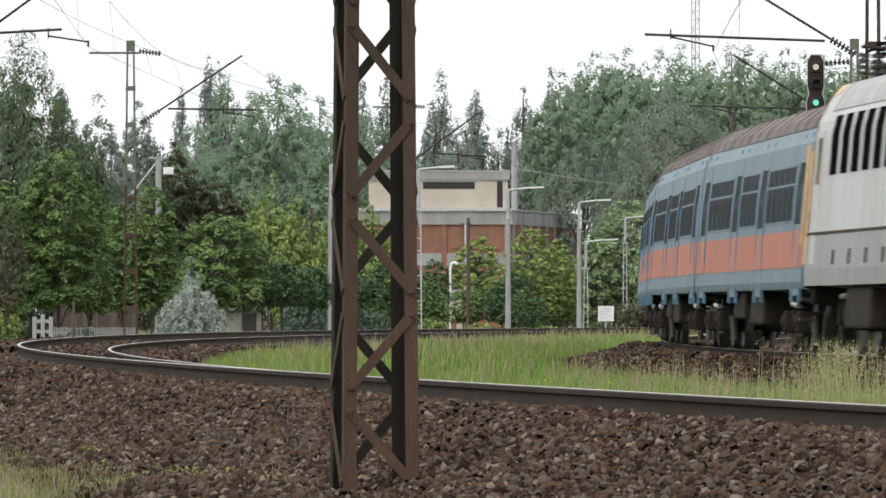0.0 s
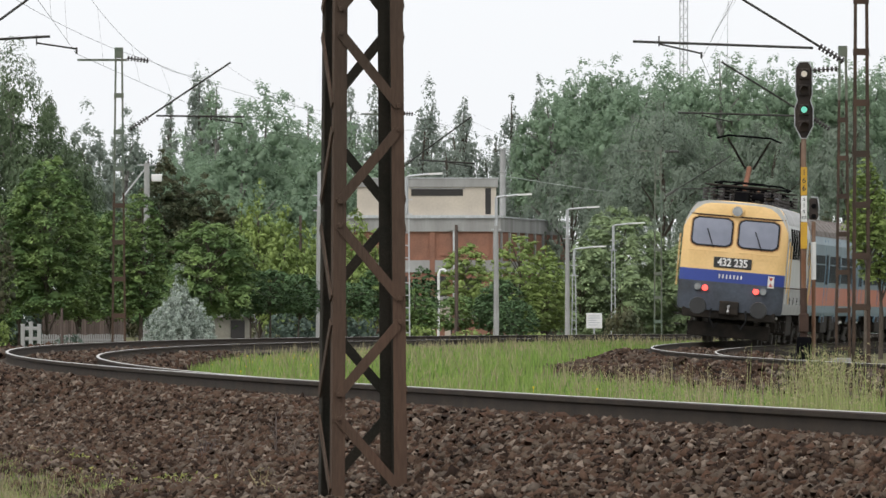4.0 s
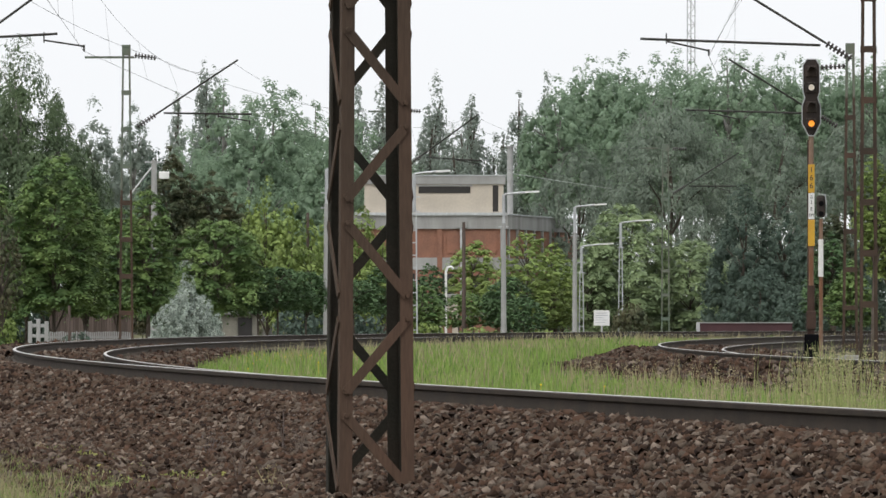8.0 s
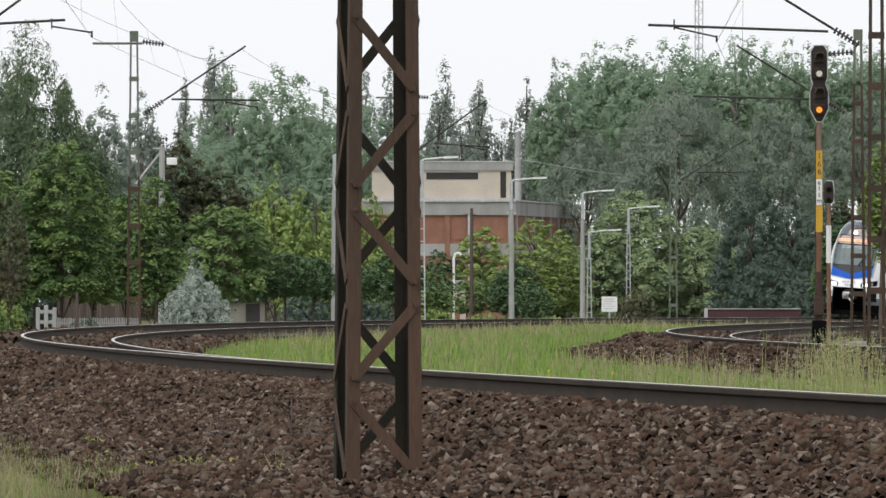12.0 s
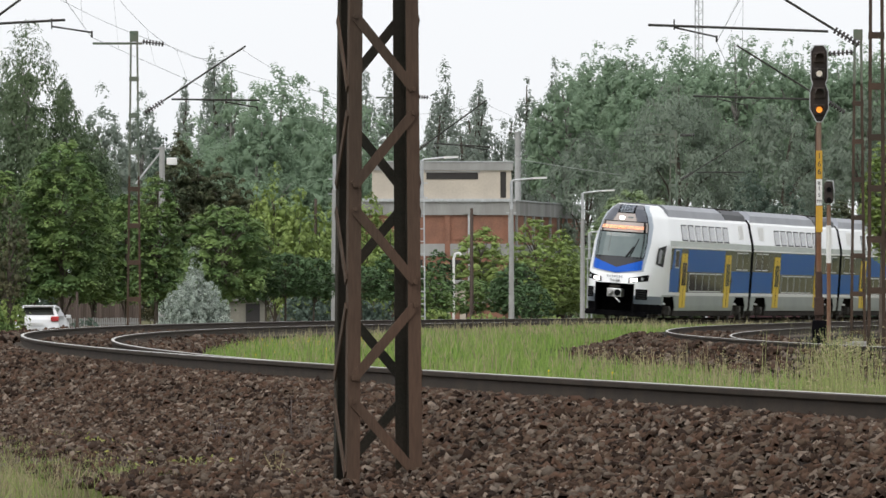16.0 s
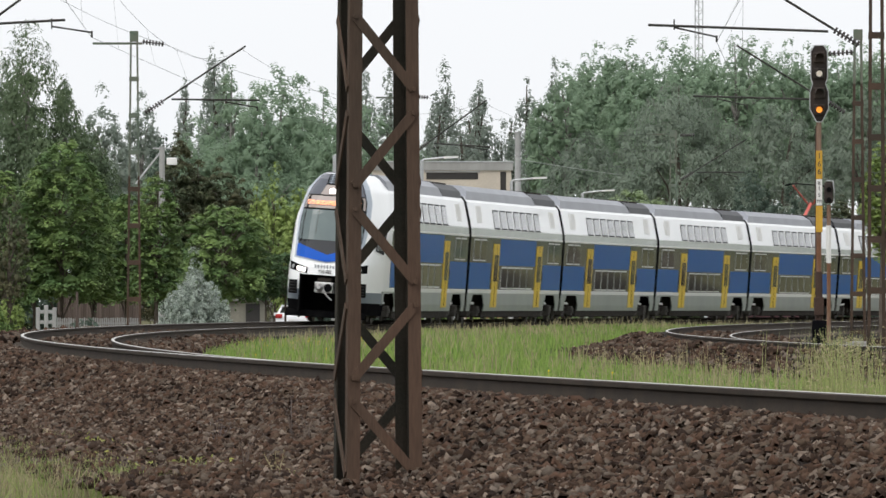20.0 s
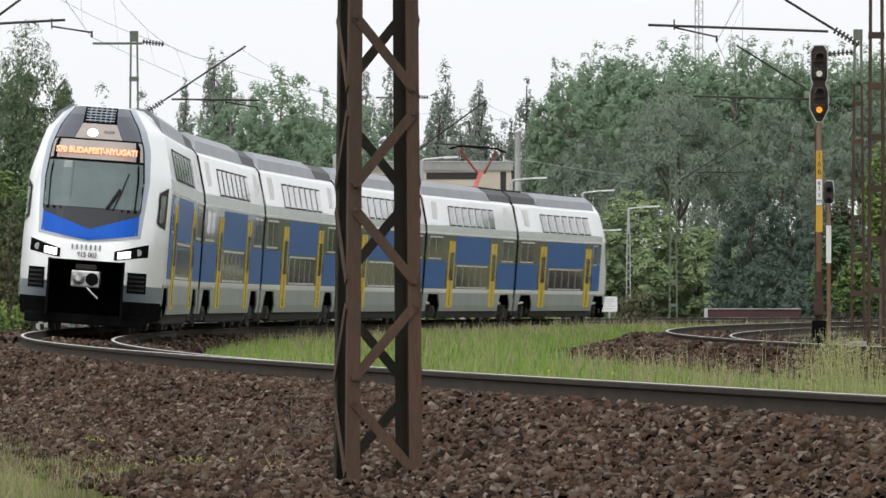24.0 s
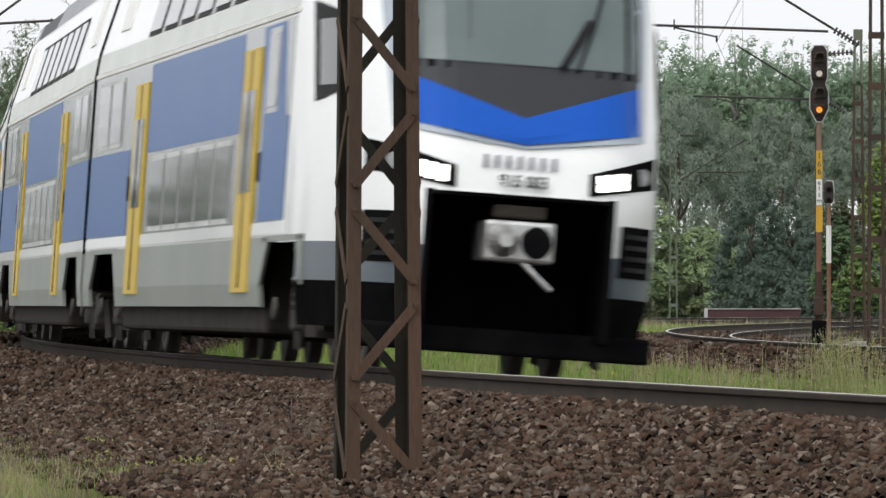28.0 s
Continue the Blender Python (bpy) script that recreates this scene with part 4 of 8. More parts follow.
    part("head_edge", Geo().tube([(0.15, -0.1, 3.95), (0.16, -0.1, 4.3), (0.12, -0.1, 4.6), (-0.08, -0.1, 4.62)], 0.02, 6), GALV, t2)


def text_mesh_early(body, size):
    cu = bpy.data.curves.new("character", "FONT")
    cu.body, cu.size, cu.align_x, cu.align_y, cu.extrude = body, size, "CENTER", "CENTER", 0.003
    ob = bpy.data.objects.new("character", cu)
    me = bpy.data.meshes.new_from_object(ob)
    bpy.data.objects.remove(ob)
    return me


def street_lamp(x, y, top, arm, style):
    """A lamp on a concrete or lattice post with a long, slightly rising arm."""
    z0 = ground_height(x, y)
    lab = {"concrete": "tall concrete street lamp with a long arm", "lattice": "slim galvanised lattice street lamp with a long arm"}[style]
    t = thing("street_lamp", lab, "street lamp", pose(x, y, z0), group="lamps along the street")
    h = top - z0
    if style == "concrete":
        part("post", Geo().tube([(0, 0, -0.2), (0, 0, h - 1.6)], 0.17, 10, 0.12), CONCRETE_LIGHT, t)
        part("upper_post", Geo().tube([(0, 0, h - 1.7), (0, 0, h)], 0.09, 10), GALV, t)
    else:
        for sx in (-1, 1):
            part("post", Geo().bar((sx * 0.16, 0, -0.2), (sx * 0.1, 0, h - 1.7), 0.07, 0.07, (0, 1, 0)), GALV, t)
        for k in range(int((h - 2) / 0.6)):
            part("rung", Geo().bar((-0.14, 0, 0.4 + k * 0.6), (0.14, 0, 0.4 + k * 0.6), 0.05, 0.04, (0, 1, 0)), GALV, t)
        part("upper_post", Geo().tube([(0, 0, h - 1.8), (0, 0, h)], 0.09, 10), GALV, t)
    for d in (0.9, 1.6):
        part("clamp", Geo().bar((-0.28, 0, h - d - 0.2), (0.28, 0, h - d - 0.2), 0.06, 0.06), GALV, t)
    part("arm", Geo().tube([(0, 0, h - 0.05), (0.1, 0, h + 0.02), (arm * 0.65, 0, h + 0.08 * arm * 0.9)], 0.06, 8), GALV, t)
    part("lamp_head", Geo().bar((arm * 0.6, 0, h + 0.07 * arm), (arm, 0, h + 0.09 * arm), 0.24, 0.1), WHITE_PAINT, t, "flat pale lamp head")


def plain_pole(x, y, top, r, material, label, brace=False, lamp=False):
    z0 = ground_height(x, y)
    t = thing("utility_pole", label, "pole", pose(x, y, z0))
    part("shaft", Geo().tube([(0, 0, -0.2), (0, 0, top - z0)], r, 10, r * 0.75), material, t)
    if brace:
        part("brace", Geo().tube([(-1.4, 0, top - z0 - 2.0), (0, 0, top - z0 - 0.2)], 0.05, 6), GALV, t)
        part("cross_arm", Geo().bar((-0.5, 0, top - z0 - 0.1), (0.5, 0, top - z0 - 0.1), 0.08, 0.08), GALV, t)
    if lamp:
        part("lamp_head", Geo().box((0.25, -0.15, top - z0 - 1.0), (0.8, 0.15, top - z0 - 0.6), 0.05), WHITE_PAINT, t)
    return t


BRICK = mat("red_brick", (0.29, 0.145, 0.1), 0.9, 0, (0.21, 0.115, 0.085), 0.7, 0.5, 9, 0.12, 0.2, 12)
PLASTER = mat("stained_plaster", (0.56, 0.5, 0.42), 0.9, 0, (0.47, 0.42, 0.36), 0.35, 0.5, 6, 0.06)
BAND = mat("grey_concrete_band", (0.37, 0.37, 0.36), 0.9, 0, (0.25, 0.245, 0.235), 0.5, 0.5, 8, 0.08, streak=True)
OPENING = mat("dark_opening", (0.025, 0.022, 0.02), 0.6)
METAL_TRIM = mat("pale_metal_trim", (0.5, 0.52, 0.53), 0.5)
FENCE_WOOD = mat("grey_brown_boards", (0.13, 0.10, 0.085), 0.9, 0, (0.1, 0.078, 0.068), 1.5, 0.5, 12, 0.15, piece=0.18, streak=True)
HOUSE_WALL = mat("pale_house_boards", (0.27, 0.255, 0.21), 0.85, 0, (0.21, 0.2, 0.17), 0.8, 0.5, 9, 0.08)
MAROON = mat("maroon_wall_paint", (0.085, 0.045, 0.05), 0.85, 0, (0.07, 0.04, 0.043), 0.6, 0.5, 9, 0.08)


def building():
    t = thing("brick_building", "old brick works with concrete bands and a plastered top storey", "building", pose(0, 690, -0.65))
    w = lambda name, lo, hi, m, lab="": part(name, Geo().box(lo, hi), m, t, lab)
    # upper storey
    w("upper_wall", (-5.55, 0, 9.35), (5.35, 9, 12.0), PLASTER, "pale plastered wall")
    w("parapet", (-5.65, -0.12, 11.6), (5.5, 9.1, 12.25), BAND, "grey concrete parapet")
    w("roof_edge", (-5.7, -0.16, 12.25), (5.55, 9.15, 12.33), METAL_TRIM)
    op = w("strip_window", (-1.3, -0.03, 10.9), (2.75, 0.1, 11.42), OPENING, "long dark strip window")
    part("lintel", Geo().box((-1.45, -0.08, 11.44), (2.9, 0.05, 11.54)), BAND, op)
    w("doorway", (4.5, -0.03, 9.45), (4.95, 0.1, 11.5), OPENING, "dark doorway")
    w("side_panel", (4.95, -0.05, 9.4), (5.38, 0.05, 10.6), PLASTER)
    w("ledge", (-6.3, -0.35, 9.15), (5.6, 0.0, 9.38), METAL_TRIM, "pale metal ledge")
    # lower storeys
    w("lower_wall", (-6.4, -0.02, 0), (5.5, 9, 8.2), BRICK, "red brick wall")
    w("upper_band", (-6.5, -0.2, 8.1), (5.7, 9, 9.2), BAND, "grey concrete band")
    w("middle_band", (-6.45, -0.12, 4.9), (5.6, 0.2, 5.85), BAND, "grey concrete band")
    w("lower_band", (-6.45, -0.12, 1.2), (5.6, 0.2, 1.9), BAND, "grey concrete band")
    w("brick_panel", (0.9, -0.08, 6.2), (4.8, 0.1, 7.95), BRICK)
    for x in (-3.2, 0.35, 2.1, 5.3):
        w("pier", (x - 0.2, -0.16, 0), (x + 0.2, 0.1, 8.15), BAND if x > 3 else BRICK)
    w("downpipe", (1.95, -0.3, 2), (2.1, -0.16, 8.6), METAL_TRIM)
    w("pipe_head", (1.6, -0.35, 8.2), (2.5, -0.16, 8.9), BAND)
    for x, a, b in ((0.7, 2.2, 4.6), (3.4, 2.2, 4.4), (-2.4, 2.2, 4.6), (1.3, 0.1, 1.1)):
        w("opening", (x - 0.5, -0.05, a), (x + 0.8, 0.06, b), OPENING, "dark opening in the wall")
    # receding wing
    g = thing("brick_wing", "long brick wing with a grey concrete band", "building", pose(5.45, 690, -0.65, 0, 0, math.degrees(math.atan2(35, 5.75))))
    L = 35.5
    part("wing_wall", Geo().box((0, 0, 0), (L, 8, 8.2)), BRICK, g, "red brick wall")
    part("wing_band", Geo().box((-0.1, -0.12, 8.1), (L + 0.1, 8.1, 9.2)), BAND, g, "grey concrete band")
    part("wing_coping", Geo().box((-0.15, -0.2, 9.2), (L + 0.15, 8.2, 9.3)), METAL_TRIM, g, "pale coping")
    part("wing_band", Geo().box((0, -0.12, 4.9), (L, 0.1, 5.8)), BAND, g)
    for k in range(8):
        part("pier", Geo().box((1.2 + k * 4.4, -0.16, 0), (1.7 + k * 4.4, 0.1, 8.12)), BAND, g)
        part("brick_panel", Geo().box((2.1 + k * 4.4, -0.07, 6.0), (5.2 + k * 4.4, 0.1, 7.95)), BRICK, g)
        part("opening", Geo().box((2.3 + k * 4.4, -0.05, 1.6), (4.9 + k * 4.4, 0.1, 4.4)), OPENING, g, "dark opening in the wall")
    c = thing("chimney", "slim pale concrete chimney behind the plastered storey", "chimney", pose(6.05, 712, 8.55))
    part("shaft", Geo().tube([(0, 0, -0.3), (0, 0, 5.75)], 0.26, 12, 0.24), CONCRETE_LIGHT, c)
    part("cap", Geo().disc((0, 0, 5.75), (0, 0, 1), 0.31, 0.14, 14), CONCRETE_LIGHT, c)
    k = thing("kiosk", "small pale hut with a dark flat roof by the street", "hut", pose(0.55, 600, -0.65))
    part("wall", Geo().box((-0.75, 0, 0), (1.0, 2.4, 2.5), 0.02), PLASTER, k)
    part("roof", Geo().box((-1.0, -0.3, 2.5), (1.2, 2.6, 2.75), 0.03), BAND, k)
    part("door", Geo().box((-0.1, -0.04, 0), (0.6, 0.05, 1.2)), BRICK, k)


def picket_fence(name, label, x0, y0, x1, y1, h, wide, gap, material, rails=2):
    """Upright boards on level rails; each board is a part."""
    a, b = Vector((x0, y0, 0)), Vector((x1, y1, 0))
    L = (b - a).length
    z0 = ground_height((x0 + x1) / 2, (y0 + y1) / 2)
    t = thing(name, label, "fence", pose(x0, y0, z0, 0, 0, math.degrees(math.atan2(y1 - y0, x1 - x0))))
    n = int(L / (wide + gap))
    mesh = Geo().box((0, -0.015, 0.05), (wide, 0.015, h), 0.005).mesh("board", material)
    for i in range(n):
        ob = part("board", mesh, None, t)
        ob.location = (i * (wide + gap), 0, random.uniform(-0.03, 0.03))
    for k in range(rails):
        part("fence_rail", Geo().box((0, 0.018, h * (0.25 + 0.5 * k) - 0.04), (L, 0.06, h * (0.25 + 0.5 * k) + 0.04)), material, t)
    return t


CAR_WHITE = mat("white_car_paint", (0.72, 0.73, 0.74), 0.25, 0, (0.7, 0.7, 0.71), 0.5, 0.5, 8, 0.02)
CAR_LAMP = mat("red_car_lamp", (0.5, 0.04, 0.04), 0.2)


def hatchback():
    """A small car, x forward."""
    t = thing("car", "white hatchback car with dark windows driving along the street", "car", pose(-17.1, 330, -1.1))
    prof = [(-2.05, 0.35, 0.80), (-2.1, 0.6, 0.86), (-2.0, 0.95, 0.88), (-1.75, 1.2, 0.78), (-1.45, 1.46, 0.64), (-0.6, 1.52, 0.62), (0.25, 1.46, 0.62), (0.95, 1.02, 0.80), (1.75, 0.88, 0.8), (2.08, 0.66, 0.76), (2.1, 0.35, 0.72)]
    g = Geo()
    rows = []
    for x, z, w in prof:
        rows.append([(x, -0.86 if z < 1.0 else -w, 0.25), (x, -min(0.88, w + 0.06), min(z, 0.9) * 0.75), (x, -w, z), (x, w, z), (x, min(0.88, w + 0.06), min(z, 0.9) * 0.75), (x, 0.86 if z < 1.0 else w, 0.25)])
    g.sweep(rows)
    part("body", g, CAR_WHITE, t, "white painted body", smooth=False)
    part("rear_window", Geo().add([(-1.83, -0.68, 1.13), (-1.83, 0.68, 1.13), (-1.52, 0.56, 1.42), (-1.52, -0.56, 1.42), (-1.8, -0.68, 1.12), (-1.8, 0.68, 1.12), (-1.5, 0.56, 1.4), (-1.5, -0.56, 1.4)], [(0, 1, 2, 3), (4, 5, 6, 7), (0, 1, 5, 4), (2, 3, 7, 6)]), GLASS_DARK, t, "dark rear window")
    part("spoiler", Geo().box((-1.72, -0.6, 1.47), (-1.35, 0.6, 1.52), 0.015), CAR_WHITE, t)
    part("number_plate", Geo().box((-2.13, -0.26, 0.72), (-2.09, 0.26, 0.83)), WHITE_PAINT, t)
    for s in (-1, 1):
        part("tail_lamp", Geo().box((-2.1, s * 0.72 - 0.16, 0.88), (-1.82, s * 0.72 + 0.16, 1.08), 0.04), CAR_LAMP, t, "red tail lamp")
        part("side_window", Geo().add([(-1.5, s * 0.72, 1.08), (0.75, s * 0.8, 1.08), (0.2, s * 0.65, 1.4), (-1.2, s * 0.65, 1.42), (-1.5, s * 0.7, 1.08), (0.75, s * 0.78, 1.08), (0.2, s * 0.62, 1.4), (-1.2, s * 0.62, 1.42)], [(0, 1, 2, 3), (4, 5, 6, 7), (0, 1, 5, 4), (2, 3, 7, 6)]), GLASS_DARK, t)
        part("mirror", Geo().box((0.55, s * 0.95 - 0.09, 1.0), (0.68, s * 0.95 + 0.09, 1.14), 0.02), CAR_WHITE, t)
        for x in (-1.28, 1.3):
            wh = part("wheel", Geo().disc((x, s * 0.78, 0.31), (0, s, 0), 0.31, 0.2, 20), RUBBER, t, "black tyre")
            part("rim", Geo().disc((x, s * 0.885, 0.31), (0, s, 0), 0.2, 0.02, 16), GALV, wh)
    return t


def build_street():
    for x, y, top, arm, style in ((8.7, 549, 7.4, 2.0, "concrete"), (9.96, 600, 5.35, 2.2, "lattice"), (13.5, 641, 7.4, 2.3, "lattice"), (3.84, 494, 7.4, 2.0, "concrete"), (-5.04, 409, 7.4, 1.3, "concrete"), (-1.02, 423, 7.4, 1.75, "lattice")):
        street_lamp(x, y, top, arm, style)
    plain_pole(-15.0, 470, 8.9, 0.2, CONCRETE_LIGHT, "leaning concrete utility pole with a brace and lamp", True, True)
    plain_pole(1.92, 590, 6.9, 0.14, FENCE_WOOD, "dark weathered wooden utility pole")
    plain_pole(-6.8, 470, 6.1, 0.1, FENCE_WOOD, "dark weathered wooden utility pole")
    plain_pole(8.2, 605, 4.9, 0.15, FENCE_WOOD, "dark weathered wooden utility pole")
    plain_pole(-15.0, 361, 1.0, 0.07, FENCE_WOOD, "thin dark post by the fence")
    t = thing("lamp_cane", "small white post with a curved top", "lamp", pose(0.72, 590, -0.65))
    part("post", Geo().tube([(0, 0, 0), (0, 0, 4.2), (0.1, 0, 4.5), (0.35, 0, 4.55), (0.5, 0, 4.4)], 0.09, 8), WHITE_PAINT, t)
    s = thing("notice_board", "white notice board with faint lines on a post", "sign", pose(6.52, 345, ground_height(6.5, 345)))
    part("post", Geo().tube([(0, 0.03, -0.2), (0, 0.03, 0.9)], 0.035, 8), GALV, s)
    bd = part("board", Geo().box((-0.31, -0.015, 0.72), (0.31, 0.015, 1.32), 0.006), WHITE_PAINT, s, "white board")
    for k, wd in enumerate((0.42, 0.46, 0.3, 0.44, 0.36)):
        part("line_of_writing", Geo().box((-0.23, -0.02, 1.2 - k * 0.09), (-0.23 + wd, -0.0155, 1.222 - k * 0.09)), GALV, bd)
    wl_ = thing("low_wall", "low maroon painted wall before the wood", "wall", pose(13.5, 450, -0.62))
    part("wall_body", Geo().box((0, 0, -0.1), (4.75, 0.3, 0.83), 0.02), MAROON, wl_)
    part("coping", Geo().box((-0.05, -0.05, 0.83), (4.8, 0.35, 0.89), 0.01), BAND, wl_, "grey coping")
    part("end_post", Geo().box((-0.15, -0.06, -0.1), (0.02, 0.36, 0.88), 0.01), GALV, wl_)
    picket_fence("board_fence", "tall weathered grey-brown board fence along the street", -18.6, 425, -14.6, 428, 1.95, 0.14, 0.012, FENCE_WOOD)
    picket_fence("low_fence", "low pale concrete picket fence before the board fence", -17.4, 395, -13.6, 397, 0.95, 0.06, 0.05, CONCRETE_LIGHT)
    gp = thing("gate_pillar", "white openwork concrete gate pillar", "pillar", pose(-17.35, 385, -1.1))
    for x in (-0.36, 0.0, 0.36):
        part("upright", Geo().box((x - 0.09, 0, 0), (x + 0.09, 0.2, 1.55 - abs(x) * 0.3), 0.02), CONCRETE_LIGHT, gp)
    for z in (0.35, 0.8, 1.25):
        part("cross_bar", Geo().box((-0.45, 0.03, z - 0.08), (0.45, 0.17, z + 0.08), 0.02), CONCRETE_LIGHT, gp)
    hs = thing("shed", "pale boarded shed with a dark doorway", "shed", pose(-11.9, 440, -1.1))
    for k in range(8):
        part("board", Geo().box((0, -0.02 - 0.004 * (k % 2), 0.05 + k * 0.2), (2.0, 0.03, 0.24 + k * 0.2), 0.006), HOUSE_WALL, hs)
    part("wall", Geo().box((0, 0.03, 0), (3.0, 2.5, 1.75)), HOUSE_WALL, hs)
    part("doorway", Geo().box((2.05, -0.02, 0), (2.75, 0.06, 1.6)), OPENING, hs, "dark doorway")
    part("roof", Geo().box((-0.2, -0.3, 1.75), (3.2, 2.8, 1.9), 0.02), BAND, hs)
    # street
    g = Geo()
    pts = [(-24, 260), (-20.5, 300), (-17.1, 330), (-14.1, 370), (-8.9, 410), (-3, 470), (4, 545), (12, 640)]
    row = []
    for i, (x, y) in enumerate(pts):
        row.append([(x - 3.0, y + 0.5, ground_height(x - 3, y) + 0.03), (x + 3.0, y - 0.5, ground_height(x - 3, y) + 0.03)])
    g.sweep(row, closed=False)
    tagged(part("road", g, ROAD), "narrow asphalt street behind the railway", "road", kind="structure")
    # far lattice tower
    tw = thing("radio_tower", "very slim far lattice radio tower", "tower", pose(43.6, 1500, -0.62))
    for sx, sy in ((-1, 0), (1, 0), (0, 1.2)):
        part("leg", Geo().tube([(sx * 0.65, sy, 0), (sx * 0.65, sy, 78)], 0.09, 6), GALV, tw)
    br = Geo()
    for k in range(52):
        f = 1 if k % 2 else -1
        br.tube([(-0.65 * f, 0, k * 1.5), (0.65 * f, 0, k * 1.5 + 1.5)], 0.05, 4)
        br.tube([(-0.65, 0, k * 1.5), (0.65, 0, k * 1.5)], 0.05, 4)
    tagged(part("bracing", br, GALV, tw), kind="stuff")


CAR = hatchback()
build_signals()
building()
build_street()


# ---- wires over the tracks ----
def contact_line(name, posts):
    """A contact wire and a sagging carrier wire from bracket to bracket, with droppers between; posts: contact and carrier points."""
    carrier, contact = [], []
    t = thing(name, "thin overhead contact wire with its carrier wire", "wire")
    for (a0, b0), (a1, b1) in zip(posts, posts[1:]):
        a0, b0, a1, b1 = (Vector(p) for p in (a0, b0, a1, b1))
        sag = min(0.95, (b0.z - a0.z) - 0.45)
        for i in range(17):
            u = i / 16
            a, b = a0.lerp(a1, u), b0.lerp(b1, u) - Vector((0, 0, sag * 4 * u * (1 - u)))
            contact.append(a)
            carrier.append(b)
            if i in (2, 5, 8, 11, 14):
                part("dropper", Geo().tube([a, b], 0.002, 4), COPPER, t)
    part("contact_wire", Geo().tube(contact, 0.0045, 5), COPPER, t)
    part("carrier_wire", Geo().tube(carrier, 0.004, 5), COPPER, t)


contact_line("overhead_wire", [((-5.9, 112, 5.9), (-5.9, 112, 7.4)), ((-7.02, 176, 5.83), (-7.1, 176, 7.45)), ((-5.06, 240, 5.76), (-5.5, 240, 7.45)), ((1.5, 303, 5.7), (1.38, 303, 7.42)), ((12.3, 368, 5.7), (12.55, 368, 7.3)), ((27.0, 430, 5.7), (27.0, 430, 7.3))])
contact_line("overhead_wire", [((4.6, 116, 5.8), (4.6, 116, 7.2)), ((5.47, 176, 5.74), (6.0, 176, 7.1)), ((8.15, 236, 5.72), (8.0, 236, 7.35)), ((12.6, 296, 5.7), (12.6, 296, 7.2))])
wire("feeder_wire", "thin feeder wire hung from mast to mast", [((-7.6, 240, 7.58), (-11.2, 176, 9.0), 0.4)], 0.005)
wire("feeder_wire", "thin feeder wire hung from mast to mast", [((-7.6, 240, 7.58), (-0.5, 303, 7.6), 0.5), ((-0.5, 303, 7.6), (8.6, 368, 7.6), 0.5)], 0.005)
PALE_CABLE = mat("pale_cable_sheath", (0.4, 0.43, 0.4), 0.6)
wire("aerial_cable", "thin pale aerial cable before the wood", [((5.9, 711, 12.2), (29.7, 720, 9.6), 0.35)], 0.028, PALE_CABLE)
# ---- trees and shrubs ----
BARK = mat("grey_brown_bark", (0.085, 0.07, 0.055), 0.95, 0, (0.12, 0.1, 0.085), 3, 0.5, 25, 0.2, 0.5, 20)
BARK_PALE = mat("pale_bark", (0.3, 0.29, 0.27), 0.9, 0, (0.12, 0.11, 0.1), 2.5, 0.5, 25, 0.2, 0.4, 20)
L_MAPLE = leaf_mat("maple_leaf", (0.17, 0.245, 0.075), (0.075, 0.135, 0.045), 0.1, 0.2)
# darker copy of the maple leaf, with shade from other trees in its colour
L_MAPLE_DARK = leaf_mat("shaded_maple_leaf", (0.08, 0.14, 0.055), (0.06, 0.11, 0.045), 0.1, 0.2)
L_YELLOW = leaf_mat("yellow_green_leaf", (0.25, 0.32, 0.095), (0.17, 0.24, 0.07), 0.2, 0.2)
L_BIRCH = leaf_mat("birch_leaf", (0.15, 0.205, 0.11), (0.115, 0.16, 0.095), 0.4, 0.2)
# far poplars and willows: haze is put into these paler, greyer leaf colours
L_POPLAR = leaf_mat("hazed_poplar_leaf", (0.27, 0.365, 0.245), (0.215, 0.3, 0.205), 0.45, 0.1)
L_POPLAR_GREY = leaf_mat("hazed_lombardy_leaf", (0.29, 0.335, 0.285), (0.24, 0.285, 0.245), 0.5, 0.07)
L_WILLOW = leaf_mat("hazed_willow_leaf", (0.225, 0.27, 0.21), (0.18, 0.225, 0.175), 0.4, 0.1)
L_SILVER = leaf_mat("silvery_leaf", (0.429, 0.481, 0.429), (0.312, 0.364, 0.312))
L_COPPER = leaf_mat("dark_brownish_leaf", (0.115, 0.108, 0.058), (0.075, 0.1, 0.055), 0.35, 0.3)
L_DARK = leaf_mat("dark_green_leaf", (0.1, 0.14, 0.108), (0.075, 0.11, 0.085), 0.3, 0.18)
L_LINDEN = leaf_mat("linden_leaf", (0.27, 0.345, 0.17), (0.185, 0.25, 0.13), 0.1, 0.18)

SHAPES = {
    "round": lambda u: max(0.0, 1 - abs(2 * u - 0.85) ** 2.6 * (0.75 if u < 0.42 else 0.6)) ** 0.6,
    "egg": lambda u: (math.sin(math.pi * min(1, u * 0.86 + 0.14) ** 0.75)) ** 0.7,
    "column": lambda u: min(1.0, (u * 5 + 0.3)) * max(0.0, 1 - u ** 2.2) ** 0.7,
    "dome": lambda u: math.sqrt(max(0.0, 1 - u ** 2.2)) * (0.85 + 0.15 * min(1, u * 4)),
    "cone": lambda u: max(0.0, 1 - u) ** 0.8 * min(1.0, 0.5 + u * 6),
}


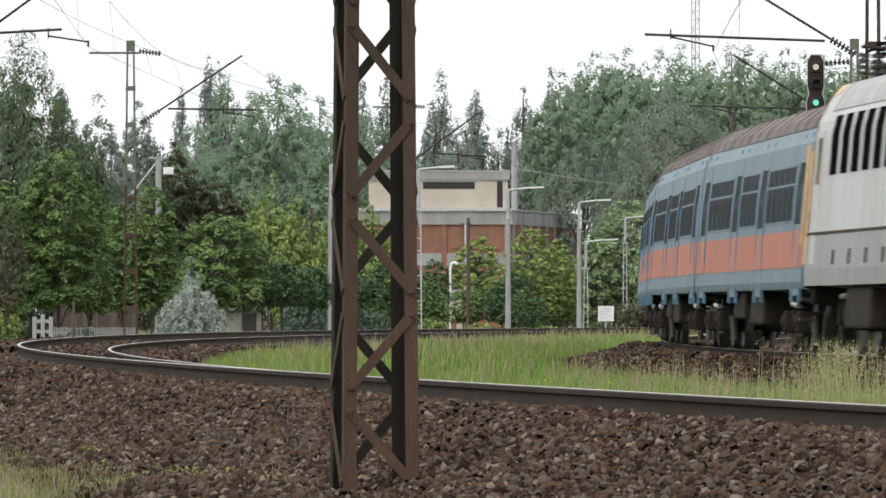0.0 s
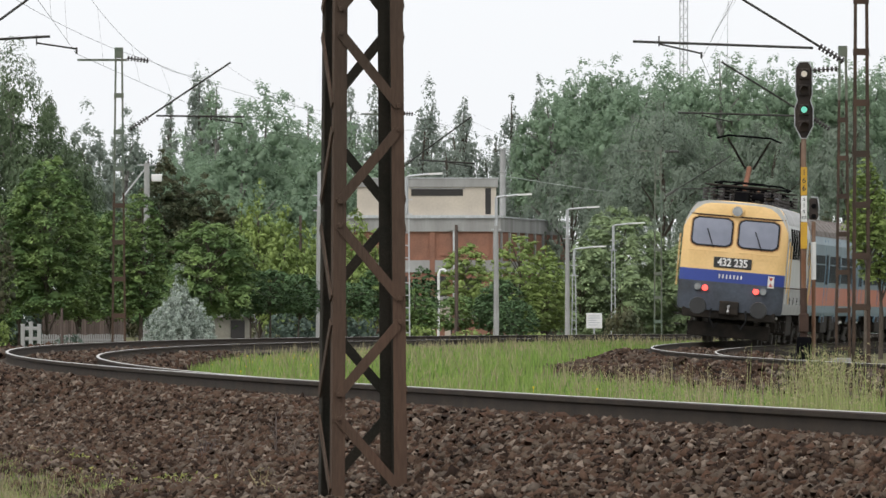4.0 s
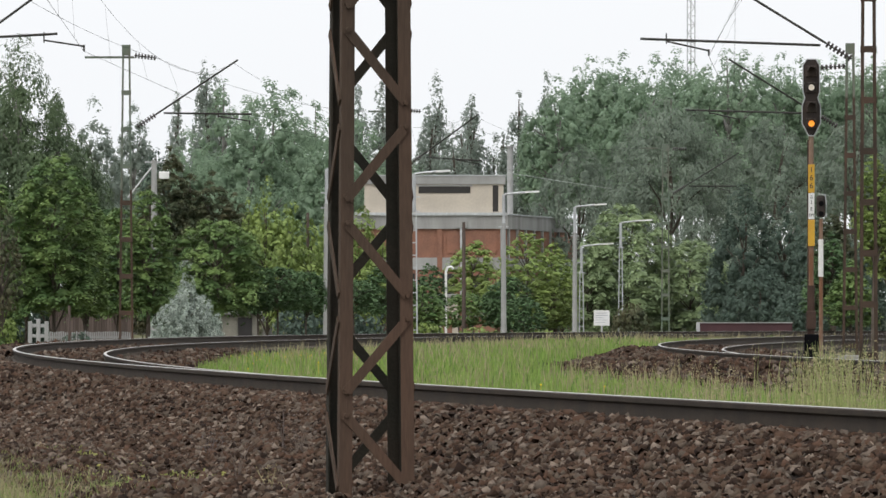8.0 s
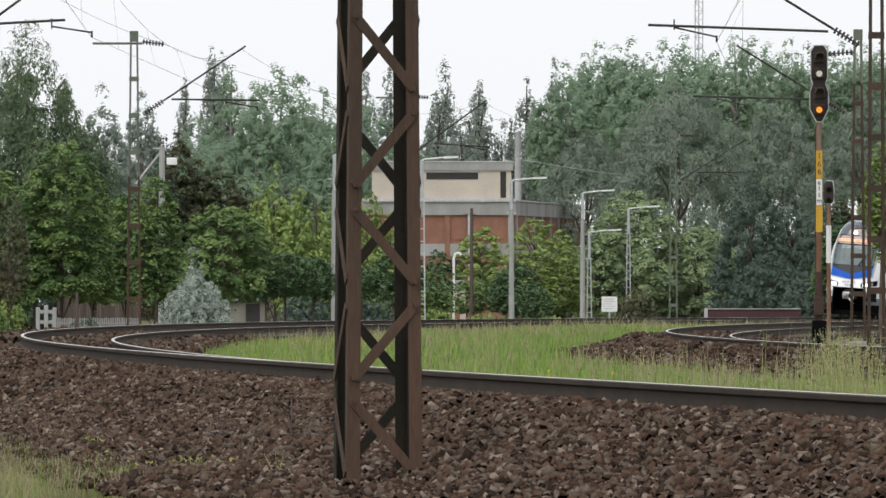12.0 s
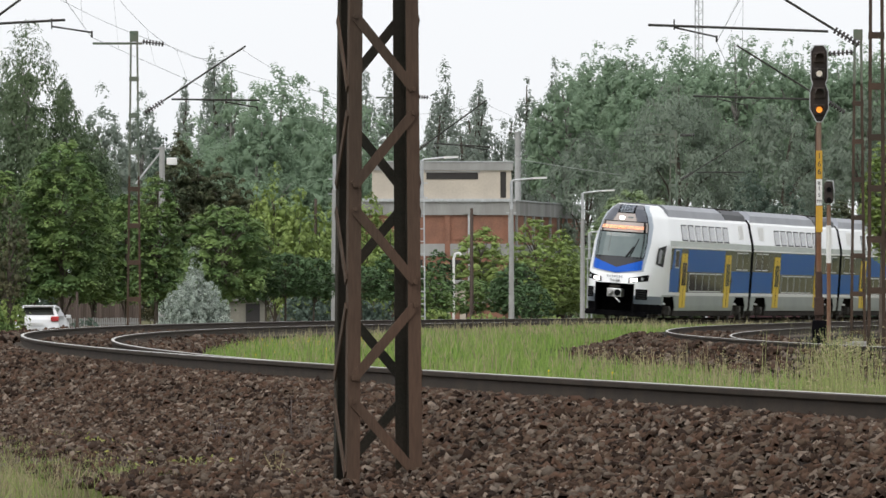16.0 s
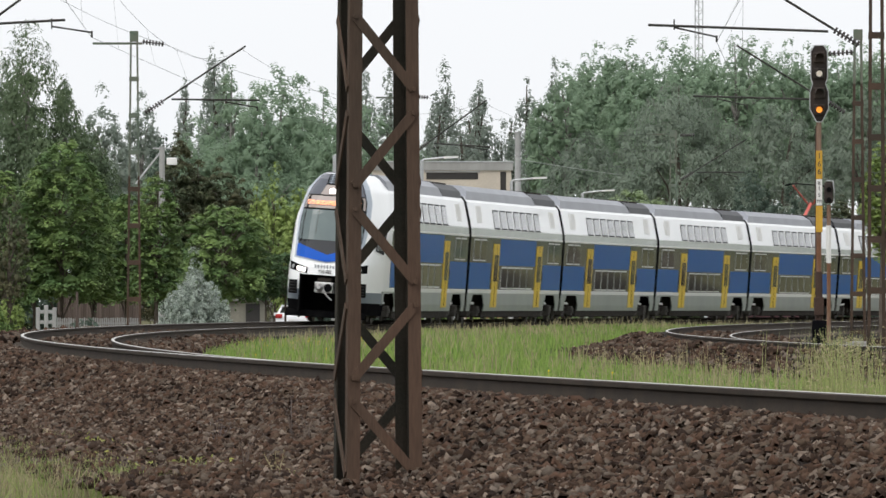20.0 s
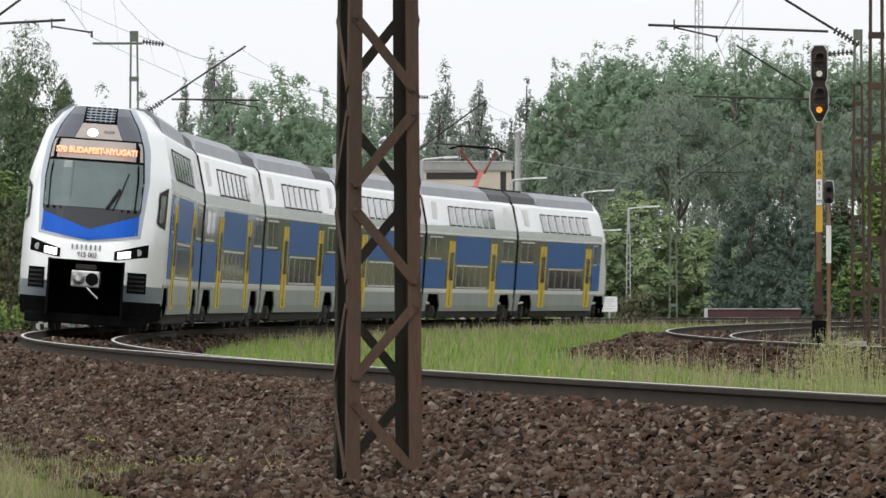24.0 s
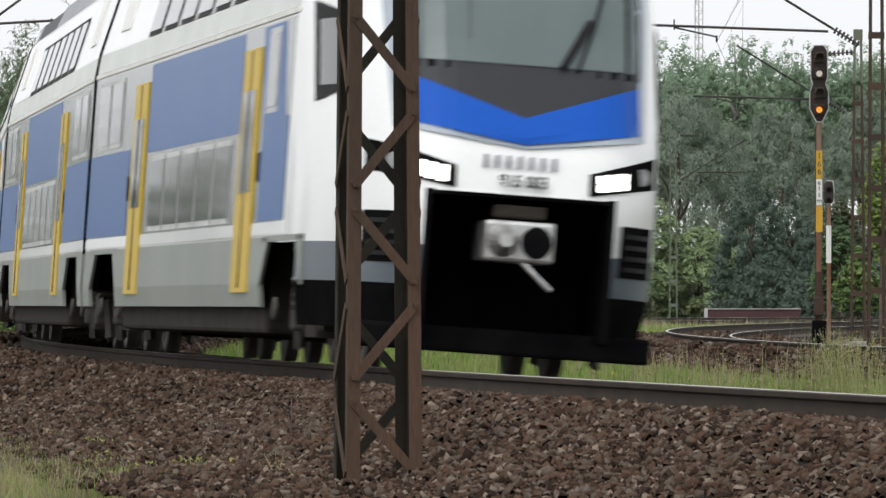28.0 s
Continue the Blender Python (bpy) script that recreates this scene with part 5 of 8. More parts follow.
def leaves(points, normals, size, rng, along=None, slim=0.36):
    """One bent, four-cornered leaf at each point; 'along' gives the way its length points."""
    n = len(points)
    t = rng.normal(size=(n, 3)) * (1.0 if along is None else 0.35)
    if along is not None:
        t = t + along
    t -= normals * np.sum(t * normals, 1, keepdims=True)
    t /= np.linalg.norm(t, axis=1, keepdims=True) + 1e-9
    b = np.cross(normals, t)
    sz = size * rng.uniform(0.6, 1.35, (n, 1))
    v = np.stack([points - t * sz * 0.55, points + b * sz * slim + normals * sz * 0.12, points + t * sz * 0.6, points - b * sz * slim + normals * sz * 0.12], 1).reshape(-1, 3)
    return v, np.arange(4 * n).reshape(n, 4)


def unit(v):
    return v / (np.linalg.norm(v, axis=-1, keepdims=True) + 1e-9)


# how a crown is made up: height of a bough against its width, sag of its rim, length of hanging twigs, share of inner boughs
HABIT = {
    "tier": (0.42, 0.55, 0.0, 0.25), "puff": (1.25, 0.0, 0.0, 0.3), "weep": (0.55, 0.2, 1.7, 0.35),
    "plume": (2.4, 0.0, 0.0, 0.45), "spray": (1.5, 0.0, 0.0, 0.3), "fir": (0.45, 0.6, 0.25, 0.3),
}
KINDS = {
    "maple_tree": "tier", "linden_tree": "tier", "street_tree": "tier", "ash_tree": "spray", "birch_tree": "weep", "willow_tree": "weep",
    "poplar_tree": "puff", "lombardy_poplar": "plume", "conifer_tree": "fir", "alder_tree": "puff", "black_locust": "tier",
}


def round_block():
    """A cube with each side in four, drawn out to a ball."""
    pts, faces = [], []
    at = {}
    for axis in range(3):
        for side in (-1, 1):
            for i in (-1, 0):
                for j in (-1, 0):
                    f = []
                    for a, b in ((i, j), (i + 1, j), (i + 1, j + 1), (i, j + 1)):
                        p = [0, 0, 0]
                        p[axis], p[(axis + 1) % 3], p[(axis + 2) % 3] = side, a, b
                        key = tuple(p)
                        if key not in at:
                            at[key] = len(pts)
                            pts.append(p)
                        f.append(at[key])
                    faces.append(f if side > 0 else f[::-1])
    return unit(np.array(pts, float)), np.array(faces)


CORE_V, CORE_F = round_block()
# how much of a bough its solid core fills, added to block light
CORE = {"tier": 0.6, "puff": 0.5, "weep": 0.42, "plume": 0.0, "spray": 0.4, "fir": 0.62}
# layers of leaves over a crown
LAYERS = {"tier": 4.2, "puff": 2.3, "weep": 3.4, "plume": 2.6, "spray": 3.2, "fir": 3.2}


def bough_places(n, r, bottom, ch, prof, size, rng, inner):
    """Places spread evenly over an uneven crown surface, and some inside it."""
    m = n * 7
    u = rng.uniform(0, 1, m) ** 0.85
    a = rng.uniform(0, 2 * math.pi, m)
    k1, k2, p1, p2 = rng.integers(2, 4), rng.integers(3, 6), rng.uniform(0, 6.28), rng.uniform(0, 6.28)
    lobe = 1 + 0.11 * np.sin(k1 * a + p1 + 3 * u) + 0.09 * np.sin(k2 * a + p2 - 7 * u)
    rad = np.maximum(0.0, r * np.array([prof(min(0.985, q)) for q in u]) * lobe * rng.uniform(0.86, 1.0, m) - size * 0.55)
    p = np.stack([rad * np.cos(a), rad * np.sin(a), bottom + u * ch], 1)
    chosen = [int(np.argmax(u))]
    far = np.linalg.norm(p - p[chosen[0]], axis=1)
    for _ in range(n - 1):
        i = int(np.argmax(far * rng.uniform(0.8, 1.0, m)))
        chosen.append(i)
        far = np.minimum(far, np.linalg.norm(p - p[i], axis=1))
    p, u = p[chosen], u[chosen]
    k = int(n * inner)
    q = p[rng.integers(0, n, k)] * np.array([0.5, 0.5, 1]) + rng.normal(size=(k, 3)) * size * 0.3
    return np.concatenate([p, q]), n


def tree(name, label, x, y, h, r, bottom, shape, leaf, leafmat, bark=BARK, dense=1.0, seed=0, clump=0.3, trunk_r=None, lean=0.0, most=22000):
    """A tapered trunk with limbs that reach into boughs of leaves; h, r and bottom in metres over the ground."""
    rng = np.random.default_rng(seed + int(abs(x) * 13 + y))
    z0 = ground_height(x, y)
    t = thing(name, label, name.replace("_", " "), pose(x, y, z0, 0, 0, rng.uniform(0, 360)))
    habit = KINDS.get(name, "spray")
    flat, sag, hang, inner = HABIT[habit]
    ch = h - bottom
    leaf *= 1.1 if y > 780 else 1.0
    size = min(r, ch * 0.5) * clump
    if habit == "plume":
        size = r * 0.3
    n_out = int(max(14, min(105 if habit == "puff" else 150, 5.2 * r * ch / (size * size * max(0.7, flat)) * 0.42)))
    bottom += 0.3 if habit == "tier" and h > 3 else 0.0
    reach = h - bottom - size * flat * 0.1
    cs, n_out = bough_places(n_out, r, bottom, reach, SHAPES[shape], size, rng, inner)
    cs[:, 0] += lean * (cs[:, 2] - bottom) / ch
    n = len(cs)
    rc = size * rng.uniform(0.65, 1.3, n) * (1.12 - 0.35 * (cs[:, 2] - bottom) / ch)
    total = int(min(most, LAYERS[habit] * dense * (2 * r * ch) / (leaf * leaf * 0.42)))
    pick = rng.choice(n, total, p=rc ** 2 / np.sum(rc ** 2))
    out = unit(cs * np.array([1, 1, 0]) + np.array([0, 0, 0.02]))[pick]
    up = np.array([0, 0, 1.0])
    rise = {"tier": 0.9, "fir": 0.7, "weep": 0.5}.get(habit, 0.3)
    # each bough ends in a few sprays of leaves
    tuft = 9
    heads = unit(rng.normal(size=(n, tuft, 3)) + unit(cs * np.array([1, 1, 0]) + np.array([0, 0, 0.02]))[:, None] * 0.55 + up * rise)
    d = unit(heads[pick, rng.integers(0, tuft, total)] + rng.normal(size=(total, 3)) * 0.3)
    depth = rng.uniform(0.2, 1, (total, 1)) ** 0.3 * rng.uniform(0.8, 1.15, (n, tuft))[pick, rng.integers(0, tuft, total)][:, None]
    stray = np.where(rng.uniform(0, 1, (total, 1)) < (0.03 if habit == "puff" else 0.08), rng.uniform(1.1, 1.5, (total, 1)), 1.0)
    rr = rc[pick][:, None]
    off = d * rr * depth * stray * np.array([1, 1, flat])
    if sag:
        off[:, 2] -= sag * np.sum(off[:, :2] ** 2, 1) / rr[:, 0]
    along, slim = None, 0.36
    if hang:
        off[:, 2] -= hang * rr[:, 0] * rng.uniform(0, 1, total) ** 1.6
        along, slim = np.array([0, 0, -1.0]), 0.24
    if habit in ("plume", "spray"):
        # upswept twigs
        off[:, 2] += 0.3 * np.hypot(off[:, 0], off[:, 1])
        along = np.array([0, 0, 1.0])
    pts = cs[pick] + off
    pts[:, 2] = np.maximum(pts[:, 2], 0.05)
    if habit in ("tier", "fir"):
        nrm = d * 0.55 + up * 0.75 + rng.normal(size=(total, 3)) * 0.28
    elif hang:
        nrm = d * 0.8 + out * 0.5 + up * 0.35 + rng.normal(size=(total, 3)) * 0.2
    else:
        nrm = d * 1.0 + up * 0.45 + rng.normal(size=(total, 3)) * (0.25 if y < 650 else 0.13)
    v, q = leaves(pts, unit(nrm), leaf, rng, along, slim)
    # a solid block of leaf colour, added in each bough to keep its inside dark
    low = 2.0 if habit in ("tier", "fir") else 0.8
    rk = rc * CORE[habit] * np.where((cs[:, 2] - bottom) / ch < low, 1.0, 0.12) * np.where((np.arange(n) < n_out) & (hang > 1), 0.3, 1.0)
    cv = CORE_V[None] * rk[:, None, None] * rng.uniform(0.5, 1.15, (n, len(CORE_V), 1)) * np.array([1, 1, flat])
    if sag:
        cv[..., 2] -= sag * np.sum(cv[..., :2] ** 2, 2) / rc[:, None]
    if hang:
        cv[..., 2] = np.where(cv[..., 2] < 0, cv[..., 2] * (1 + 0.8 * hang), cv[..., 2])
    cv = cv + cs[:, None]
    cv[..., 2] = np.maximum(cv[..., 2], 0.04)
    cv = cv[rk > 0.2 * size]
    q2 = CORE_F[None] + (np.arange(len(cv)) * len(CORE_V))[:, None, None] + len(v)
    v, q = np.concatenate([v, cv.reshape(-1, 3)]), np.concatenate([q, q2.reshape(-1, 4)])
    part("crown", fast_mesh("crown", v, q, leafmat), None, t)
    tr = trunk_r or max(0.04, h * 0.016)
    top = bottom + ch * (0.9 if habit == "plume" else 0.7)
    wob = [(rng.normal() * 0.012 * h * k, rng.normal() * 0.012 * h * k) for k in (0, 0.3, 0.6, 0.8, 1)]
    steps = (0, 0.3, 0.6, 0.8, 1)
    stem = [Vector((wx + lean * k * 0.6, wy, top * k - (0.15 if k == 0 else 0))) for (wx, wy), k in zip(wob, steps)]
    part("trunk", Geo().tube(stem, tr, 8, tr * 0.25), bark, t)
    for i in rng.choice(n_out, min(n_out, 14), replace=False):
        c = Vector(cs[i])
        k = max(0.12, min(0.9, (c.z - 0.25 * ch) / top))
        j = max(q for q in range(4) if steps[q] <= k)
        s = stem[j].lerp(stem[j + 1], (k - steps[j]) / (steps[j + 1] - steps[j]))
        mid = s.lerp(c, 0.5) + Vector((0, 0, 0.05 * ch))
        part("limb", Geo().tube([s, mid, c], tr * 0.42, 5, tr * 0.1), bark, t)
    return t


def bush(label, x, y, h, r, leaf, leafmat, seed=0, dense=1.0, shape="round", clump=0.34):
    return tree("bush", label, x, y, h, r, 0.05, shape, leaf, leafmat, dense=dense, seed=seed, clump=clump)


# the row of young trees along the street
tree("maple_tree", "young street maple with fresh green leaves", -20.24, 405, 7.70, 1.25, 2.14, "round", 0.131, L_MAPLE, clump=0.29, dense=1.2)
tree("maple_tree", "young street maple with fresh green leaves", -17.30, 400, 8.95, 2.15, 1.65, "round", 0.129, L_MAPLE, clump=0.29, dense=1.2)
tree("maple_tree", "young street maple with fresh green leaves", -16.04, 404, 7.29, 1.17, 1.49, "round", 0.130, L_MAPLE, clump=0.29, dense=1.2)
tree("maple_tree", "young street maple with fresh green leaves", -18.67, 402, 6.49, 1.29, 1.62, "round", 0.130, L_MAPLE, clump=0.29, dense=1.2)
tree("maple_tree", "young street maple with fresh green leaves", -13.45, 412, 7.41, 1.22, 1.62, "round", 0.133, L_MAPLE, clump=0.29, dense=1.2)
tree("maple_tree", "young street maple with fresh green leaves", -14.99, 418, 6.70, 1.5, 1.5, "round", 0.135, L_MAPLE, clump=0.29, dense=1.2)
tree("maple_tree", "young street maple with fresh green leaves", -9.78, 395, 5.95, 2.05, 1.75, "round", 0.128, L_MAPLE, clump=0.29, dense=1.2)
tree("maple_tree", "dark green street maple with the shade of its neighbours in its leaf colour", -16.49, 440, 6.99, 1.98, 1.9, "round", 0.133, L_MAPLE_DARK, clump=0.29, dense=1.2)
tree("maple_tree", "dark green street maple with the shade of its neighbours in its leaf colour", -7.12, 398, 3.83, 1.53, 1.81, "round", 0.121, L_MAPLE_DARK, clump=0.29, dense=1.2)
tree("maple_tree", "dark green street maple with the shade of its neighbours in its leaf colour", -5.91, 402, 3.65, 1.08, 1.67, "round", 0.121, L_MAPLE_DARK, clump=0.29, dense=1.2)
tree("maple_tree", "dark green street maple with the shade of its neighbours in its leaf colour", -8.16, 405, 3.67, 1.04, 1.67, "round", 0.122, L_MAPLE_DARK, clump=0.29, dense=1.2)
tree("maple_tree", "dark green street maple with the shade of its neighbours in its leaf colour", -13.35, 430, 4.93, 1.38, 1.06, "round", 0.130, L_MAPLE_DARK, clump=0.29, dense=1.2)
tree("maple_tree", "dark green street maple with the shade of its neighbours in its leaf colour", -4.84, 410, 3.70, 1.18, 1.66, "round", 0.124, L_MAPLE_DARK, clump=0.29, dense=1.2)
tree("maple_tree", "dark green street maple with the shade of its neighbours in its leaf colour", -2.32, 430, 4.10, 1.38, 1.63, "round", 0.130, L_MAPLE_DARK, clump=0.29, dense=1.2)
tree("maple_tree", "dark green street maple with the shade of its neighbours in its leaf colour", -3.81, 412, 3.31, 1.32, 1.66, "round", 0.125, L_MAPLE_DARK, clump=0.29, dense=1.2)
tree("maple_tree", "dark green street maple with the shade of its neighbours in its leaf colour", -17.83, 432, 4.34, 1.91, 2.0, "round", 0.129, L_MAPLE_DARK, clump=0.29, dense=1.2)
tree("maple_tree", "dark green street maple with the shade of its neighbours in its leaf colour", -20.98, 428, 4.36, 1.37, 1.07, "round", 0.129, L_MAPLE_DARK, clump=0.29, dense=1.2)
tree("ash_tree", "slender tree with yellow-green spring leaves", -8.96, 470, 8.54, 1.27, 1.66, "egg", 0.196, L_YELLOW, clump=0.36, dense=1.1)
tree("ash_tree", "slender tree with yellow-green spring leaves", -7.58, 465, 7.33, 1.25, 1.06, "egg", 0.194, L_YELLOW, clump=0.36, dense=1.1)
tree("ash_tree", "slender tree with yellow-green spring leaves", -10.13, 480, 7.83, 0.80, 1.67, "egg", 0.200, L_YELLOW, clump=0.36, dense=1.1)
tree("ash_tree", "slender tree with yellow-green spring leaves", -6.69, 470, 6.49, 1.06, 1.06, "egg", 0.196, L_YELLOW, clump=0.36, dense=1.1)
tree("ash_tree", "slender tree with yellow-green spring leaves", -3.77, 455, 6.75, 1.31, 1.06, "egg", 0.190, L_YELLOW, clump=0.36, dense=1.1)
tree("ash_tree", "slender tree with yellow-green spring leaves", -2.71, 450, 5.97, 1.15, 1.06, "egg", 0.188, L_YELLOW, clump=0.36, dense=1.1)
tree("ash_tree", "slender tree with yellow-green spring leaves", -5.97, 480, 6.91, 0.92, 1.06, "egg", 0.200, L_YELLOW, clump=0.36, dense=1.1)
# birches, dark conifers and shrubs behind them
tree("birch_tree", "tall birch with grey-green hanging twigs", -23.39, 500, 17.48, 3.04, 4.58, "egg", 0.192, L_BIRCH, bark=BARK_PALE, clump=0.23, dense=1.9)
tree("birch_tree", "tall birch with grey-green hanging twigs", -24.92, 505, 16.12, 2.62, 4.62, "egg", 0.194, L_BIRCH, bark=BARK_PALE, clump=0.23, dense=1.9)
tree("birch_tree", "shorter birch with dense grey-green leaves", -21.59, 503, 14.61, 1.53, 5.57, "egg", 0.194, L_BIRCH, bark=BARK_PALE, clump=0.23, dense=1.9)
tree("birch_tree", "shorter birch with dense grey-green leaves", -20.18, 500, 11.80, 1.94, 4.90, "egg", 0.192, L_BIRCH, clump=0.23, dense=1.9)
tree("conifer_tree", "dark brownish conifer between lighter trees", -14.87, 494.2, 11.2, 2.1, 1.06, "egg", 0.190, L_COPPER, clump=0.24, dense=1.4)
tree("conifer_tree", "dark brownish conifer between lighter trees", -12.49, 494.0, 9.8, 2.2, 1.06, "egg", 0.190, L_COPPER, clump=0.24, dense=1.4)
tree("conifer_tree", "dark brownish conifer between lighter trees", -11.19, 492.8, 8.6, 1.9, 1.06, "egg", 0.190, L_COPPER, clump=0.24, dense=1.4)
tree("conifer_tree", "dark brownish conifer between lighter trees", -13.77, 494.5, 9.6, 2.2, 1.06, "egg", 0.190, L_COPPER, clump=0.24, dense=1.4)
tree("conifer_tree", "dark brownish conifer between lighter trees", -15.94, 493.0, 8.96, 1.60, 1.06, "egg", 0.190, L_COPPER, clump=0.24, dense=1.4)
tree("pine_tree", "thin pine with a loose dark top", -16.48, 520, 11.23, 0.93, 8.06, "dome", 0.164, L_DARK, clump=0.3, dense=0.7)
tree("plum_tree", "half-bare greyish tree with thin twigs", -16.95, 345, 6.39, 0.80, 1.96, "egg", 0.133, L_COPPER, dense=0.3)
bush("rounded bush with silvery white-green leaves", -9.35, 330, 3.45, 1.15, 0.066, L_SILVER, dense=1.3, shape="cone", clump=0.2)
bush("rounded bush with silvery white-green leaves", -8.75, 331, 2.35, 0.85, 0.066, L_SILVER, dense=1.3, shape="dome", clump=0.22)
bush("rounded bush with silvery white-green leaves", -9.95, 330.5, 2.1, 0.75, 0.066, L_SILVER, dense=1.3, shape="dome", clump=0.22)
bush("low leafy shrub by the fence", -16.95, 345, 1.70, 0.62, 0.144, L_YELLOW)
bush("low leafy shrub by the fence", -17.5, 344, 1.08, 0.66, 0.143, L_MAPLE)
bush("low leafy shrub by the fence", -15.46, 380, 0.88, 0.73, 0.158, L_DARK)
# dark shrubs added to close the pale gaps under the street crowns
bush("dark shrub added to fill a pale gap behind the street trees", -20.2, 436, 2.9, 1.9, 0.2, L_DARK, dense=1.6)
bush("dark shrub added to fill a pale gap behind the street trees", -17.2, 438, 2.8, 1.9, 0.2, L_DARK, dense=1.6)
bush("dark shrub added to fill a pale gap behind the street trees", -22.6, 434, 3.2, 1.7, 0.2, L_DARK, dense=1.6)
bush("dark shrub added to fill a pale gap behind the street trees", -7.0, 446, 1.9, 1.3, 0.19, L_DARK, dense=1.6)
bush("dark shrub added to fill a pale gap behind the street trees", -4.8, 447, 1.8, 1.3, 0.19, L_DARK, dense=1.6)
bush("dark shrub added to fill a pale gap behind the street trees", -2.6, 446, 1.7, 1.2, 0.19, L_DARK, dense=1.6)
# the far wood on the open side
tree("poplar_tree", "tall green tree of the far wood with haze put into its leaf colour", -31.00, 800, 20.93, 3.21, 5.12, "egg", 0.231, L_POPLAR_GREY, clump=0.235, dense=1.2, bark=BARK_PALE)
tree("poplar_tree", "tall green tree of the far wood with haze put into its leaf colour", -31.76, 855, 19.65, 2.79, 5.39, "egg", 0.248, L_POPLAR_GREY, clump=0.235, dense=1.2, bark=BARK_PALE)
tree("poplar_tree", "tall green tree of the far wood with haze put into its leaf colour", -28.12, 824, 20.83, 2.68, 5.24, "egg", 0.239, L_POPLAR_GREY, clump=0.235, dense=1.2, bark=BARK_PALE)
tree("poplar_tree", "tall green tree of the far wood with haze put into its leaf colour", -27.37, 830, 19.11, 2.51, 5.27, "egg", 0.240, L_POPLAR_GREY, clump=0.235, dense=1.2, bark=BARK_PALE)
tree("poplar_tree", "tall green tree of the far wood with haze put into its leaf colour", -20.40, 850, 24.34, 3.62, 5.37, "egg", 0.246, L_POPLAR, clump=0.235, dense=1.2, bark=BARK_PALE)
tree("poplar_tree", "tall green tree of the far wood with haze put into its leaf colour", -16.99, 805, 21.15, 3.83, 5.14, "egg", 0.233, L_POPLAR, clump=0.235, dense=1.2, bark=BARK_PALE)
tree("poplar_tree", "tall green tree of the far wood with haze put into its leaf colour", -15.28, 810, 23.15, 5.59, 5.17, "egg", 0.235, L_POPLAR, clump=0.235, dense=1.2, bark=BARK_PALE)
tree("poplar_tree", "tall green tree of the far wood with haze put into its leaf colour", -13.18, 825, 22.18, 4.14, 5.24, "egg", 0.239, L_POPLAR, clump=0.235, dense=1.2, bark=BARK_PALE)
tree("poplar_tree", "tall green tree of the far wood with haze put into its leaf colour", -11.48, 844, 21.69, 3.60, 5.34, "egg", 0.244, L_POPLAR, clump=0.235, dense=1.2, bark=BARK_PALE)
tree("poplar_tree", "tall green tree of the far wood with haze put into its leaf colour", -22.95, 815, 18.00, 5.11, 5.19, "egg", 0.236, L_POPLAR, clump=0.235, dense=1.2, bark=BARK_PALE)
tree("poplar_tree", "tall green tree of the far wood with haze put into its leaf colour", -18.40, 810, 16.86, 6.61, 5.17, "dome", 0.235, L_POPLAR, clump=0.235, dense=1.2, bark=BARK_PALE)
tree("poplar_tree", "tall green tree of the far wood with haze put into its leaf colour", -13.85, 850, 17.64, 7.46, 5.37, "dome", 0.246, L_POPLAR, clump=0.235, dense=1.2, bark=BARK_PALE)
tree("poplar_tree", "tall green tree of the far wood with haze put into its leaf colour", -9.44, 800, 18.97, 4.00, 5.12, "egg", 0.231, L_POPLAR, clump=0.235, dense=1.2, bark=BARK_PALE)
tree("poplar_tree", "tall green tree of the far wood with haze put into its leaf colour", -6.37, 835, 18.95, 5.77, 5.29, "dome", 0.242, L_POPLAR, clump=0.235, dense=1.2, bark=BARK_PALE)
tree("poplar_tree", "tall green tree of the far wood with haze put into its leaf colour", -2.66, 845, 16.18, 4.24, 5.34, "dome", 0.244, L_POPLAR, clump=0.235, dense=1.2, bark=BARK_PALE)
tree("poplar_tree", "tall green tree of the far wood with haze put into its leaf colour", -21.25, 820, 13.63, 6.18, 5.22, "dome", 0.237, L_POPLAR, clump=0.235, dense=1.2, bark=BARK_PALE)
tree("poplar_tree", "tall green tree of the far wood with haze put into its leaf colour", -15.60, 800, 13.33, 7.01, 5.12, "dome", 0.231, L_POPLAR, clump=0.235, dense=1.2, bark=BARK_PALE)
tree("poplar_tree", "tall green tree of the far wood with haze put into its leaf colour", -9.44, 800, 13.33, 7.01, 5.12, "dome", 0.231, L_POPLAR, clump=0.235, dense=1.2, bark=BARK_PALE)
tree("poplar_tree", "tall green tree of the far wood with haze put into its leaf colour", -30.21, 850, 14.09, 5.34, 5.37, "dome", 0.246, L_POPLAR_GREY, clump=0.235, dense=1.2, bark=BARK_PALE)
tree("poplar_tree", "tall green tree of the far wood with haze put into its leaf colour", -33.63, 840, 15.02, 6.31, 5.32, "dome", 0.243, L_POPLAR_GREY, clump=0.235, dense=1.2, bark=BARK_PALE)
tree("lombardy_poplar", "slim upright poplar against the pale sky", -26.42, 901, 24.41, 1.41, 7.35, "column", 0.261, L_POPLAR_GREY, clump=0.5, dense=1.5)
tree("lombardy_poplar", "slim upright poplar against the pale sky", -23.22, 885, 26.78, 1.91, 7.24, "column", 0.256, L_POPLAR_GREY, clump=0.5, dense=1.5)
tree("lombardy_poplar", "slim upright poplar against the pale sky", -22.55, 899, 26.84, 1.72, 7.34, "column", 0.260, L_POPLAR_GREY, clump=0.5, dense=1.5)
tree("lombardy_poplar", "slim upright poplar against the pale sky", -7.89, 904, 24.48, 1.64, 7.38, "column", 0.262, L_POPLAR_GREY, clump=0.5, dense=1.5)
